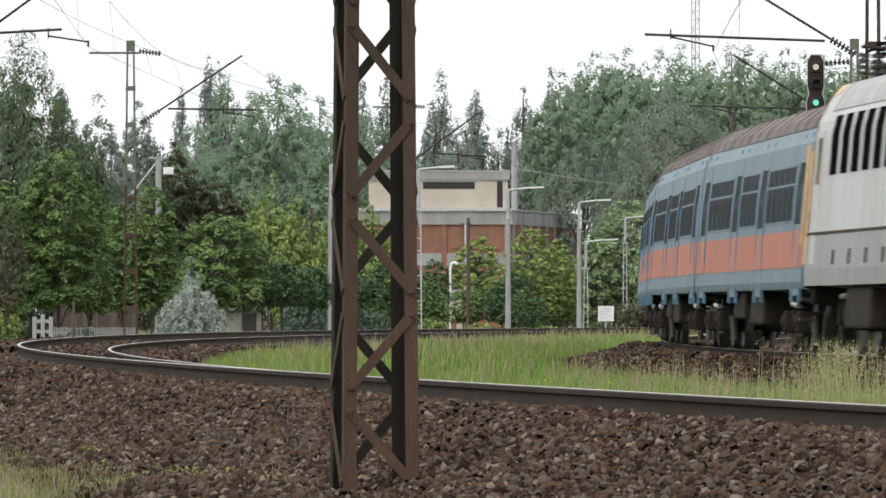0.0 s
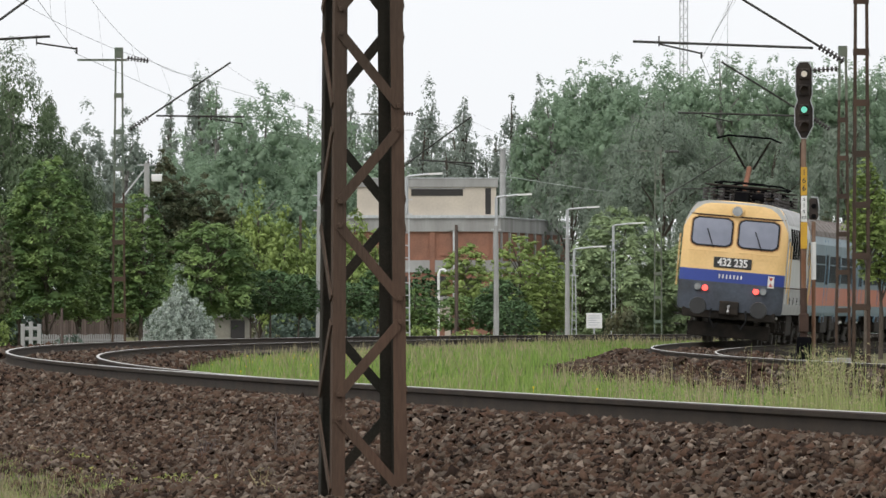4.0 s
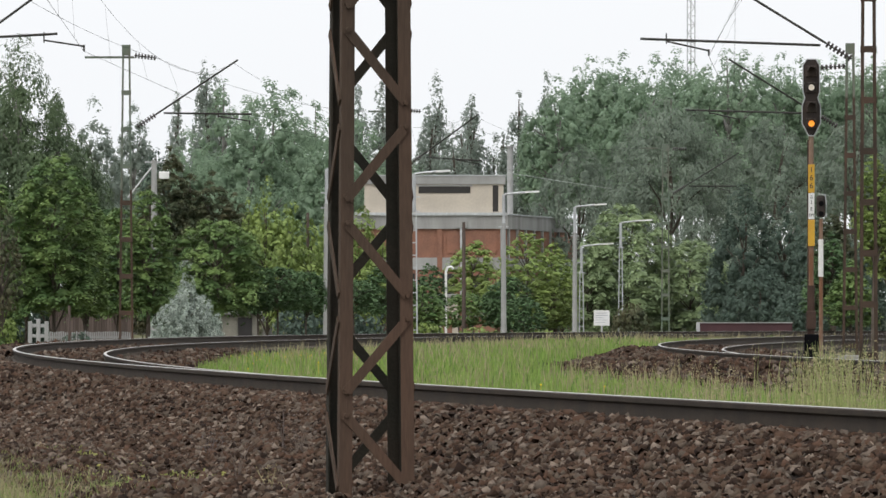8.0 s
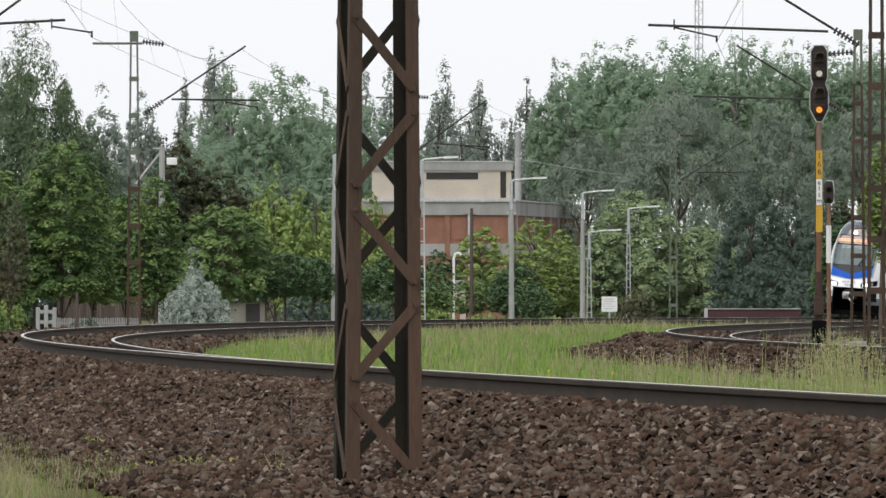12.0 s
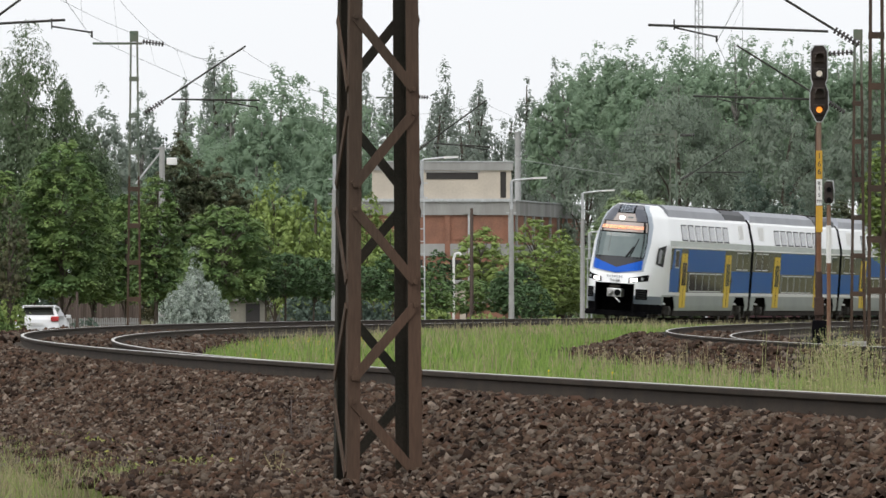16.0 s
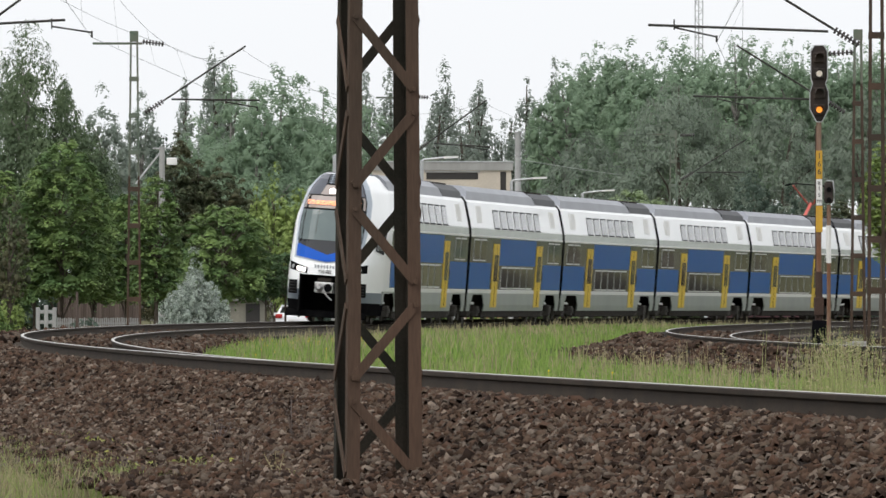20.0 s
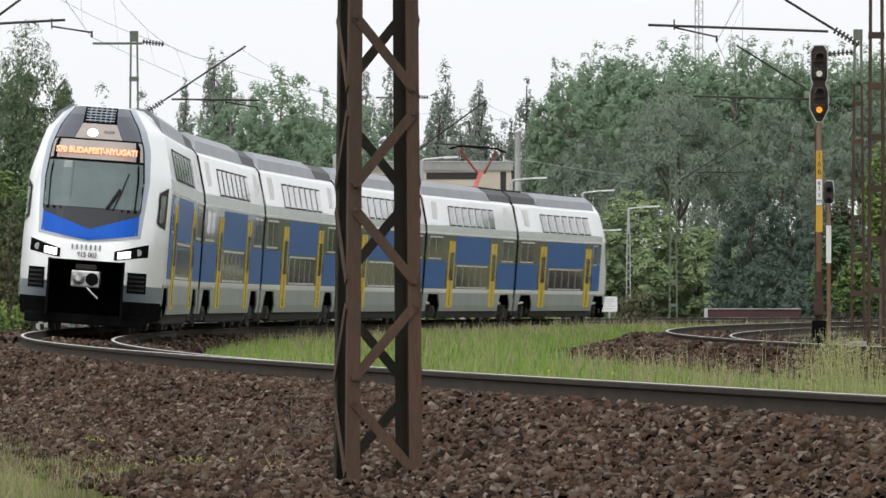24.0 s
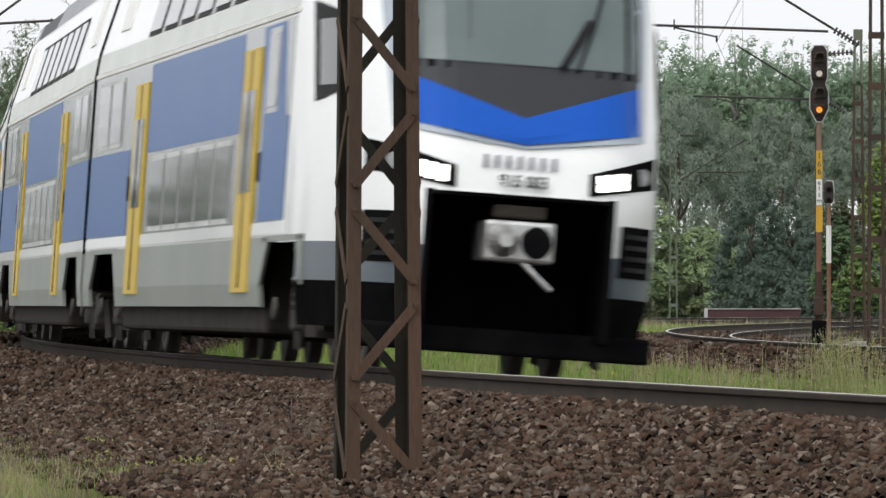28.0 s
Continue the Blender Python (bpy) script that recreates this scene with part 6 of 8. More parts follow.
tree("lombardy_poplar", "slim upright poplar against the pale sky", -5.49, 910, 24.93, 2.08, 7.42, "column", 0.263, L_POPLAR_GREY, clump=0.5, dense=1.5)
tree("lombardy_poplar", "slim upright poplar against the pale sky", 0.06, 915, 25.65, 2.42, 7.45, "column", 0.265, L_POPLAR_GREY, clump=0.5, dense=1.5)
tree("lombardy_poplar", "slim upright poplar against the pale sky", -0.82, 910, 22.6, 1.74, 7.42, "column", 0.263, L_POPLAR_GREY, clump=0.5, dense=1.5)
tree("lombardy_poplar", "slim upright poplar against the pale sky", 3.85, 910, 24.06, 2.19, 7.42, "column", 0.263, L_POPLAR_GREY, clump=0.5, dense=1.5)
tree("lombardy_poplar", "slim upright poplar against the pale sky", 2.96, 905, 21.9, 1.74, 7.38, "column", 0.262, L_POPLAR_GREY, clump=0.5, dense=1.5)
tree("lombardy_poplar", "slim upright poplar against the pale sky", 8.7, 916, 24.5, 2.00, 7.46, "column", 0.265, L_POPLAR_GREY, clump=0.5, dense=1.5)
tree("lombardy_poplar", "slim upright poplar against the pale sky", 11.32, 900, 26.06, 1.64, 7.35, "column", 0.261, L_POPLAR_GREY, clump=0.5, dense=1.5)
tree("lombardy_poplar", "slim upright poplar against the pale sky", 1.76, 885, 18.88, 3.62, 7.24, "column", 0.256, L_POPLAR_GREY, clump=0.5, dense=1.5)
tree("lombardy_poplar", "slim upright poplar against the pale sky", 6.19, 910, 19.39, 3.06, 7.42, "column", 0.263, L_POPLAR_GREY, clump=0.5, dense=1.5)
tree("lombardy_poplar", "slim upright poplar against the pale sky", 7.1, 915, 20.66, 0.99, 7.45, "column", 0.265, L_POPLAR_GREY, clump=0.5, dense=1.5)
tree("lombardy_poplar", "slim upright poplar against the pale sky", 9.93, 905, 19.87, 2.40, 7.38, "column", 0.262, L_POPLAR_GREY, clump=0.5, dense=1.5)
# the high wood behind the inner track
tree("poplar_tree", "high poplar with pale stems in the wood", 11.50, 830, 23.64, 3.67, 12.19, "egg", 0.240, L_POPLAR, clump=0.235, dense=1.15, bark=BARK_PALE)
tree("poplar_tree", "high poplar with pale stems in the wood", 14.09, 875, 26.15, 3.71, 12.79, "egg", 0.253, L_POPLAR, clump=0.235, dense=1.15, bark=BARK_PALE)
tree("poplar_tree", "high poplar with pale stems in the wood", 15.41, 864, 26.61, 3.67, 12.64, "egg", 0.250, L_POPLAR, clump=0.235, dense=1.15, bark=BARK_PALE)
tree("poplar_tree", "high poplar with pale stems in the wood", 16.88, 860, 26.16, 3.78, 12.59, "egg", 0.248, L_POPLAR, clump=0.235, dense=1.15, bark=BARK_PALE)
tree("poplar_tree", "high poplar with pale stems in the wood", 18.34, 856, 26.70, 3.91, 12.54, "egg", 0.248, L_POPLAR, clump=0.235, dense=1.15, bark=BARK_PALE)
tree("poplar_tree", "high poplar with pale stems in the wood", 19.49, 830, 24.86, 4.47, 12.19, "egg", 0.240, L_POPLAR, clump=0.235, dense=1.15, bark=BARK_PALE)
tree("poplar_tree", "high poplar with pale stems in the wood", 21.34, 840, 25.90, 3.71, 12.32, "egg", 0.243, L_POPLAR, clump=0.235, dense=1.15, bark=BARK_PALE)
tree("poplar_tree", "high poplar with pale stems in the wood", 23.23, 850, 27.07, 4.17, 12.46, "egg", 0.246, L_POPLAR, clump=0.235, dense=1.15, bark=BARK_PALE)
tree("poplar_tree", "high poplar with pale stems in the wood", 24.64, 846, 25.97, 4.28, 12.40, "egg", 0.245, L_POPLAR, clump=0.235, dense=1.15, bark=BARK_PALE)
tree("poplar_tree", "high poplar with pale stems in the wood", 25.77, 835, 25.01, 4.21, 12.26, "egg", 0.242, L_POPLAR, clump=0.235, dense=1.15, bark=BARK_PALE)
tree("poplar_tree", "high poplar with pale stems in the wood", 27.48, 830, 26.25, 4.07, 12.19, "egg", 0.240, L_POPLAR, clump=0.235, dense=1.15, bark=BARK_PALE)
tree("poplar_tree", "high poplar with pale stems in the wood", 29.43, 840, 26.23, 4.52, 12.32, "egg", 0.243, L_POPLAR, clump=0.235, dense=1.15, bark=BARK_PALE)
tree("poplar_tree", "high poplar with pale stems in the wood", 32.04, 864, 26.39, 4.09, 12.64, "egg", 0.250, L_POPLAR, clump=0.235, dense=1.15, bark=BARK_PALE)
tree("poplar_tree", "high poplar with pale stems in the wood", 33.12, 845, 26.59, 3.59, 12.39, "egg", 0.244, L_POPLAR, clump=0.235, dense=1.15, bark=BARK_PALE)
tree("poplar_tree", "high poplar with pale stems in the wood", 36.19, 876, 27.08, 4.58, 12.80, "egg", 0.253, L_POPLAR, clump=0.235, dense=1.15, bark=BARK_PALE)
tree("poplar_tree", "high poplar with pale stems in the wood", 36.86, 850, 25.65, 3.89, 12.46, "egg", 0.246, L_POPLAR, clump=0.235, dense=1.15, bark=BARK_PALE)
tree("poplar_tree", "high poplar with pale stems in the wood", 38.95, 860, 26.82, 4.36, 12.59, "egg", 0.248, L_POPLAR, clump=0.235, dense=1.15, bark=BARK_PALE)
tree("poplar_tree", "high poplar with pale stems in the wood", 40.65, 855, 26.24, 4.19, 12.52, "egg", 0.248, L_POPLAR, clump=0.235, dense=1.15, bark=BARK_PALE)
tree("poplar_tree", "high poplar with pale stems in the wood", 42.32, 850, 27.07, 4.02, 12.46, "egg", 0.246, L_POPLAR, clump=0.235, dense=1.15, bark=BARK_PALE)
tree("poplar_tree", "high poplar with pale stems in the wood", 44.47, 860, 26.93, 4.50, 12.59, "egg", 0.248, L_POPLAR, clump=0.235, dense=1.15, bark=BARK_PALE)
# shade at the wood's foot is put into the dark leaf colour of these trees
tree("alder_tree", "dark tree at the foot of the wood with shade put into its leaf colour", 22.42, 640, 10.89, 2.87, 0.21, "dome", 0.202, L_DARK, clump=0.22, dense=1.3)
tree("alder_tree", "dark tree at the foot of the wood with shade put into its leaf colour", 25.29, 640, 9.66, 2.46, 0.21, "dome", 0.202, L_DARK, clump=0.22, dense=1.3)
tree("alder_tree", "dark tree at the foot of the wood with shade put into its leaf colour", 27.32, 630, 8.31, 2.43, 0.23, "dome", 0.199, L_DARK, clump=0.22, dense=1.3)
tree("alder_tree", "dark tree at the foot of the wood with shade put into its leaf colour", 22.91, 620, 5.02, 2.78, 0.24, "dome", 0.196, L_DARK, clump=0.22, dense=1.3)
tree("alder_tree", "dark tree at the foot of the wood with shade put into its leaf colour", 25.67, 610, 3.78, 2.35, 0.26, "dome", 0.193, L_DARK, clump=0.22, dense=1.3)
tree("alder_tree", "dark tree at the foot of the wood with shade put into its leaf colour", 29.67, 620, 7.40, 2.39, 0.24, "dome", 0.196, L_DARK, clump=0.22, dense=1.3)
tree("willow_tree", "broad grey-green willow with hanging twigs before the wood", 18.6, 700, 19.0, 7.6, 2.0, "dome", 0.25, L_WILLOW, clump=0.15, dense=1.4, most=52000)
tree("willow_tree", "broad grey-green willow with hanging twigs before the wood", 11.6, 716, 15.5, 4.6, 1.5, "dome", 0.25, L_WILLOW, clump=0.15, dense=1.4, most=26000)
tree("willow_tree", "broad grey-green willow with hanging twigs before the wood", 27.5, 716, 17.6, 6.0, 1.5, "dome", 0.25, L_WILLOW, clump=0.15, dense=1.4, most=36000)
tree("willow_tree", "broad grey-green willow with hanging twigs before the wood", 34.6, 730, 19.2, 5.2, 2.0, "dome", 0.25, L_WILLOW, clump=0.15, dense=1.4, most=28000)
tree("linden_tree", "round-crowned tree with pale green boughs and a dark underside", 14.4, 655, 9.9, 3.9, 0.5, "round", 0.2, L_LINDEN, clump=0.26, dense=1.35)
tree("linden_tree", "round-crowned tree with pale green boughs and a dark underside", 19.0, 657, 7.3, 3.4, 0.4, "round", 0.2, L_LINDEN, clump=0.28, dense=1.35)
tree("linden_tree", "round-crowned tree with pale green boughs and a dark underside", 11.3, 652, 6.2, 2.0, 0.3, "round", 0.2, L_LINDEN, clump=0.34, dense=1.35)
# round the brick building and along the street
tree("street_tree", "small street tree before the brick building", 6.31, 600, 7.28, 2.41, 0.85, "round", 0.185, L_YELLOW, clump=0.24, dense=0.42)
tree("street_tree", "small street tree before the brick building", 7.98, 604, 6.27, 1.82, 0.85, "round", 0.185, L_YELLOW, clump=0.24, dense=0.42)
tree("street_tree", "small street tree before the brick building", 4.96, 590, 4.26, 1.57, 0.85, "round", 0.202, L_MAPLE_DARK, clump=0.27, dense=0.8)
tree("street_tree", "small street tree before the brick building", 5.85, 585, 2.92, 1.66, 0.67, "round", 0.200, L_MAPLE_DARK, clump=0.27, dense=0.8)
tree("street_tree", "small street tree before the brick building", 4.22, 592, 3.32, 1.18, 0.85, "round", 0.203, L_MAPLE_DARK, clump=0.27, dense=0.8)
tree("street_tree", "small street tree before the brick building", 2.58, 610, 6.52, 2.13, 1.82, "round", 0.185, L_YELLOW, clump=0.36, dense=0.45)
tree("street_tree", "small street tree before the brick building", 2.06, 595, 3.14, 1.78, 0.85, "round", 0.203, L_MAPLE, clump=0.27, dense=0.8)
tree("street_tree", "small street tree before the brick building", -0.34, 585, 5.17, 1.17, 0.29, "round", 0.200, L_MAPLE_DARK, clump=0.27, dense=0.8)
tree("street_tree", "small street tree before the brick building", -0.89, 580, 3.65, 1.46, 0.30, "round", 0.198, L_MAPLE, clump=0.27, dense=0.8)
tree("street_tree", "small street tree before the brick building", 8.79, 606, 4.93, 1.31, 0.85, "round", 0.185, L_YELLOW, clump=0.24, dense=0.42)
bush("low garden shrub along the street", -0.51, 565, 1.05, 1.01, 0.217, L_YELLOW)
bush("low garden shrub along the street", 2.57, 565, 0.86, 1.09, 0.217, L_YELLOW)
bush("low garden shrub along the street", 3.84, 565, 0.68, 0.87, 0.217, L_MAPLE)
bush("low garden shrub along the street", 5.47, 565, 0.61, 0.80, 0.217, L_MAPLE)
bush("low garden shrub along the street", -1.41, 565, 0.68, 0.65, 0.217, L_MAPLE)
bush("low garden shrub along the street", 12.54, 565, 2.31, 1.16, 0.217, L_COPPER)
bush("low garden shrub along the street", 6.92, 565, 0.68, 0.94, 0.217, L_YELLOW)
bush("low garden shrub along the street", 8.55, 565, 0.61, 0.72, 0.217, L_MAPLE)
tree("black_locust", "loose leafy tree beside the inner track", 12.45, 250, 5.94, 0.55, 2.86, "egg", 0.104, L_YELLOW, clump=0.28, dense=0.8)
tree("black_locust", "loose leafy tree beside the inner track", 12.95, 252, 4.97, 0.65, 2.06, "egg", 0.105, L_YELLOW, clump=0.28, dense=0.8)
tree("black_locust", "loose leafy tree beside the inner track", 19.02, 420, 6.32, 1.13, 1.61, "egg", 0.175, L_COPPER, clump=0.28, dense=0.8)
tree("black_locust", "loose leafy tree beside the inner track", 18.44, 410, 5.01, 1.32, 1.07, "egg", 0.140, L_MAPLE_DARK, clump=0.28, dense=0.8)
tree("black_locust", "loose leafy tree beside the inner track", 18.89, 400, 3.64, 1.15, 0.56, "egg", 0.137, L_MAPLE, clump=0.28, dense=0.8)


# unseen woods on both sides of the view, added to darken the trains' reflections
def reflection_woods():
    rng = random.Random(4)
    spots = [(44 + 17 * k, 560 + 9 * k + rng.uniform(-20, 20)) for k in range(14)]
    spots += [(-40 - 14 * k, 430 - 14 * k + rng.uniform(-15, 15)) for k in range(10)]
    first = tree("willow_tree", "unseen broad grey-green tree added beside the view for reflections", 52, 570, 22, 9.5, 1.0, "dome", 0.9, L_WILLOW, clump=0.42, most=1800)
    spots += [(-82 - rng.uniform(0, 22), -170 + 13 * k) for k in range(32)]
    for x, y in spots:
        k = rng.uniform(0.75, 1.1) * (0.55 if y < 250 and x < -80 else 1)
        copy_thing(first, pose(x, y, ground_height(x, y), 0, 0, rng.uniform(0, 360)) @ Matrix.Diagonal((k, k, k, 1)))


reflection_woods()
# ---- double-deck electric train ----
class Shell:
    """The outer skin of a vehicle: half-width by height, and the way its nose falls back."""

    def __init__(self, section, nose, plan, power):
        self.zs, self.ws = [p[1] for p in section], [p[0] for p in section]
        self.nz, self.nx = [p[0] for p in nose], [p[1] for p in nose]
        self.plan, self.power = plan, power

    def w(self, z):
        return float(np.interp(z, self.zs, self.ws))

    def front(self, y, z):
        """How far ahead the nose reaches at this place across and up."""
        u = min(1.0, abs(y) / self.w(z))
        return float(np.interp(z, self.nz, self.nx)) - self.plan * u ** self.power

    def side_patch(self, side, x0, x1, z0, z1, e=0.006, nz=3, slant=0.0):
        """A thin panel that follows the side wall."""
        g, rows = Geo(), []
        zz = [z0 + (z1 - z0) * i / nz for i in range(nz + 1)]
        ring = lambda x: [(x + slant * (z - z0), side * (self.w(z) + e), z) for z in zz] + [(x + slant * (z - z0), side * (self.w(z) - 0.03), z) for z in zz[::-1]]
        return g.sweep([ring(x0), ring(x1)])

    def front_patch(self, at_x, edges, z0, z1, e=0.008, nz=8, ny=10):
        """A thin panel that follows the nose; edges(z) gives its two sides, or edges(z, u) bends it."""
        g = Geo()
        rows_out, rows_in = [], []
        for i in range(nz + 1):
            v = i / nz
            ro, ri = [], []
            for j in range(ny + 1):
                u = -1 + 2 * j / ny
                a, b = (z0(u) if callable(z0) else z0), (z1(u) if callable(z1) else z1)
                z = a + (b - a) * v
                lo, hi = edges(z)
                y = lo + (hi - lo) * (u + 1) / 2
                x = at_x + self.front(y, z)
                ro.append((x + e, y, z + (e * 0.8 if z > 3.2 else 0)))
                ri.append((x - 0.03, y, z))
            rows_out.append(ro)
            rows_in.append(ri)
        n = ny + 1
        verts = [p for r in rows_out for p in r] + [p for r in rows_in for p in r]
        k = n * (nz + 1)
        faces = []
        for i in range(nz):
            for j in range(ny):
                q = (i * n + j, i * n + j + 1, (i + 1) * n + j + 1, (i + 1) * n + j)
                faces.append(q)
        for i in range(nz):
            for j in (0, ny):
                faces.append((i * n + j, (i + 1) * n + j, k + (i + 1) * n + j, k + i * n + j))
        for j in range(ny):
            for i in (0, nz):
                faces.append((i * n + j, i * n + j + 1, k + i * n + j + 1, k + i * n + j))
        return g.add(verts, faces)


EMU = Shell([(1.36, 0.3), (1.40, 0.6), (1.40, 2.9), (1.37, 3.15), (1.16, 3.95), (1.02, 4.12), (0.88, 4.3), (0.7, 4.42)],
            [(0.3, -0.35), (0.75, -0.06), (1.0, 0.0), (1.4, 0.0), (1.85, -0.12), (2.3, -0.42), (3.3, -1.12), (3.7, -1.42), (4.2, -1.95), (4.42, -2.5)], 3.0, 6.0)


def text_mesh(body, size, name="text"):
    """Flat letters from the built-in font, as a mesh."""
    cu = bpy.data.curves.new(name, "FONT")
    cu.body, cu.size, cu.align_x, cu.align_y, cu.extrude, cu.offset = body, size, "CENTER", "CENTER", 0.004, 0.028 * size
    ob = bpy.data.objects.new(name, cu)
    me = bpy.data.meshes.new_from_object(ob)
    bpy.data.objects.remove(ob)
    return me


def put_text(name, body, size, material, parent, x, y, z, wide=1.0, lean=0.0, label=""):
    """Letters on the front of a vehicle, read from ahead."""
    me = text_mesh(body, size, name)
    me.materials.clear()
    me.materials.append(material)
    ob = part(name, me, None, parent, label)
    ob.matrix_basis = Matrix.Translation((x, y, z)) @ Matrix.Rotation(radians(90), 4, "Z") @ Matrix.Rotation(radians(90 - lean), 4, "X") @ Matrix.Diagonal((wide, 1, 1, 1))
    return ob


WHEEL_MESH = {}


def wheelset(r):
    if r not in WHEEL_MESH:
        g = Geo()
        for s in (-1, 1):
            g.disc((0, s * 0.74, 0), (0, s, 0), r, 0.13, 28)
            g.disc((0, s * 0.68, 0), (0, s, 0), r + 0.03, 0.03, 28)
            g.disc((0, s * 0.83, 0), (0, s, 0), r * 0.38, 0.08, 14)
            for k in range(5):
                a = 2 * math.pi * k / 5
                g.disc((math.cos(a) * r * 0.62, s * 0.805, math.sin(a) * r * 0.62), (0, s, 0), r * 0.13, 0.02, 8)
        g.tube([(0, -0.85, 0), (0, 0.85, 0)], 0.08, 10)
        WHEEL_MESH[r] = g.mesh("wheelset", WHEEL)
    return WHEEL_MESH[r]


WHEELS = []


AXLE_GREY = mat("dusty_axle_grey", (0.1, 0.095, 0.085), 0.8, 0, (0.06, 0.055, 0.05), 5, 0.5, 40, 0.15)


def bogie(car, x, base, r, kind, wheels_turn=True):
    """A bogie frame with its side beams, springs and dampers, on two wheelsets."""
    g = Geo()
    for s in (-1, 1):
        g.bar((x - base / 2 - 0.45, s * 1.02, r + 0.02), (x + base / 2 + 0.45, s * 1.02, r + 0.02), 0.16, 0.22)
        g.bar((x - 0.5, s * 1.02, r - 0.12), (x + 0.5, s * 1.02, r - 0.12), 0.18, 0.2)
    g.bar((x, -1.0, r + 0.05), (x, 1.0, r + 0.05), 0.4, 0.25)
    ob = part("bogie", g, UNDER, car, "grimy black bogie")
    for s in (-1, 1):
        for dx in (-base / 2, base / 2):
            part("axle_box", Geo().box((x + dx - 0.16, s * 1.02 - 0.13, r - 0.17), (x + dx + 0.16, s * 1.02 + 0.26, r + 0.17), 0.03), AXLE_GREY if kind == "emu" else UNDER, ob)
            part("axle_cap", Geo().disc((x + dx, s * 1.3, r), (0, s, 0), 0.1, 0.03, 14), AXLE_GREY if kind == "emu" else UNDER, ob)
            part("guard_iron", Geo().bar((x + dx * 1.5, s * 1.0, 0.12), (x + dx * 1.42, s * 1.05, r + 0.1), 0.06, 0.12), AXLE_GREY, ob)
            spring = Geo()
            for k in range(4):
                spring.disc((x + dx * 0.62, s * 1.1, r + 0.02 + k * 0.07), (0, 0, 1), 0.11, 0.045, 12)
            part("spring", spring, UNDER, ob)
        part("damper", Geo().tube([(x - 0.4, s * 1.2, r + 0.25), (x + 0.7, s * 1.2, r + 0.28)], 0.045, 8), STEEL, ob)
    for dx in (-base / 2, base / 2):
        w = part("wheelset", wheelset(r), None, ob)
        w.location = (x + dx, 0, r)
        if wheels_turn:
            WHEELS.append((w, Vector((x + dx, 0, r)), r, kind))
    return ob


def emu_windows(car, x0, x1, z0, z1, n, side, gap=0.28, material=None, name="window", slant=0.0, frame_w=0.05):
    step = (x1 - x0) / n
    for i in range(n):
        a, b = x0 + i * step + gap / 2, x0 + (i + 1) * step - gap / 2
        w = part("window_frame", EMU.side_patch(side, a - frame_w, b + frame_w, z0 - frame_w, z1 + frame_w, 0.012, 3, slant), RUBBER if slant else FRAME_PALE, car)
        part("pane", EMU.side_patch(side, a, b, z0, z1, 0.018, 3, slant), material or GLASS_DARK, w)


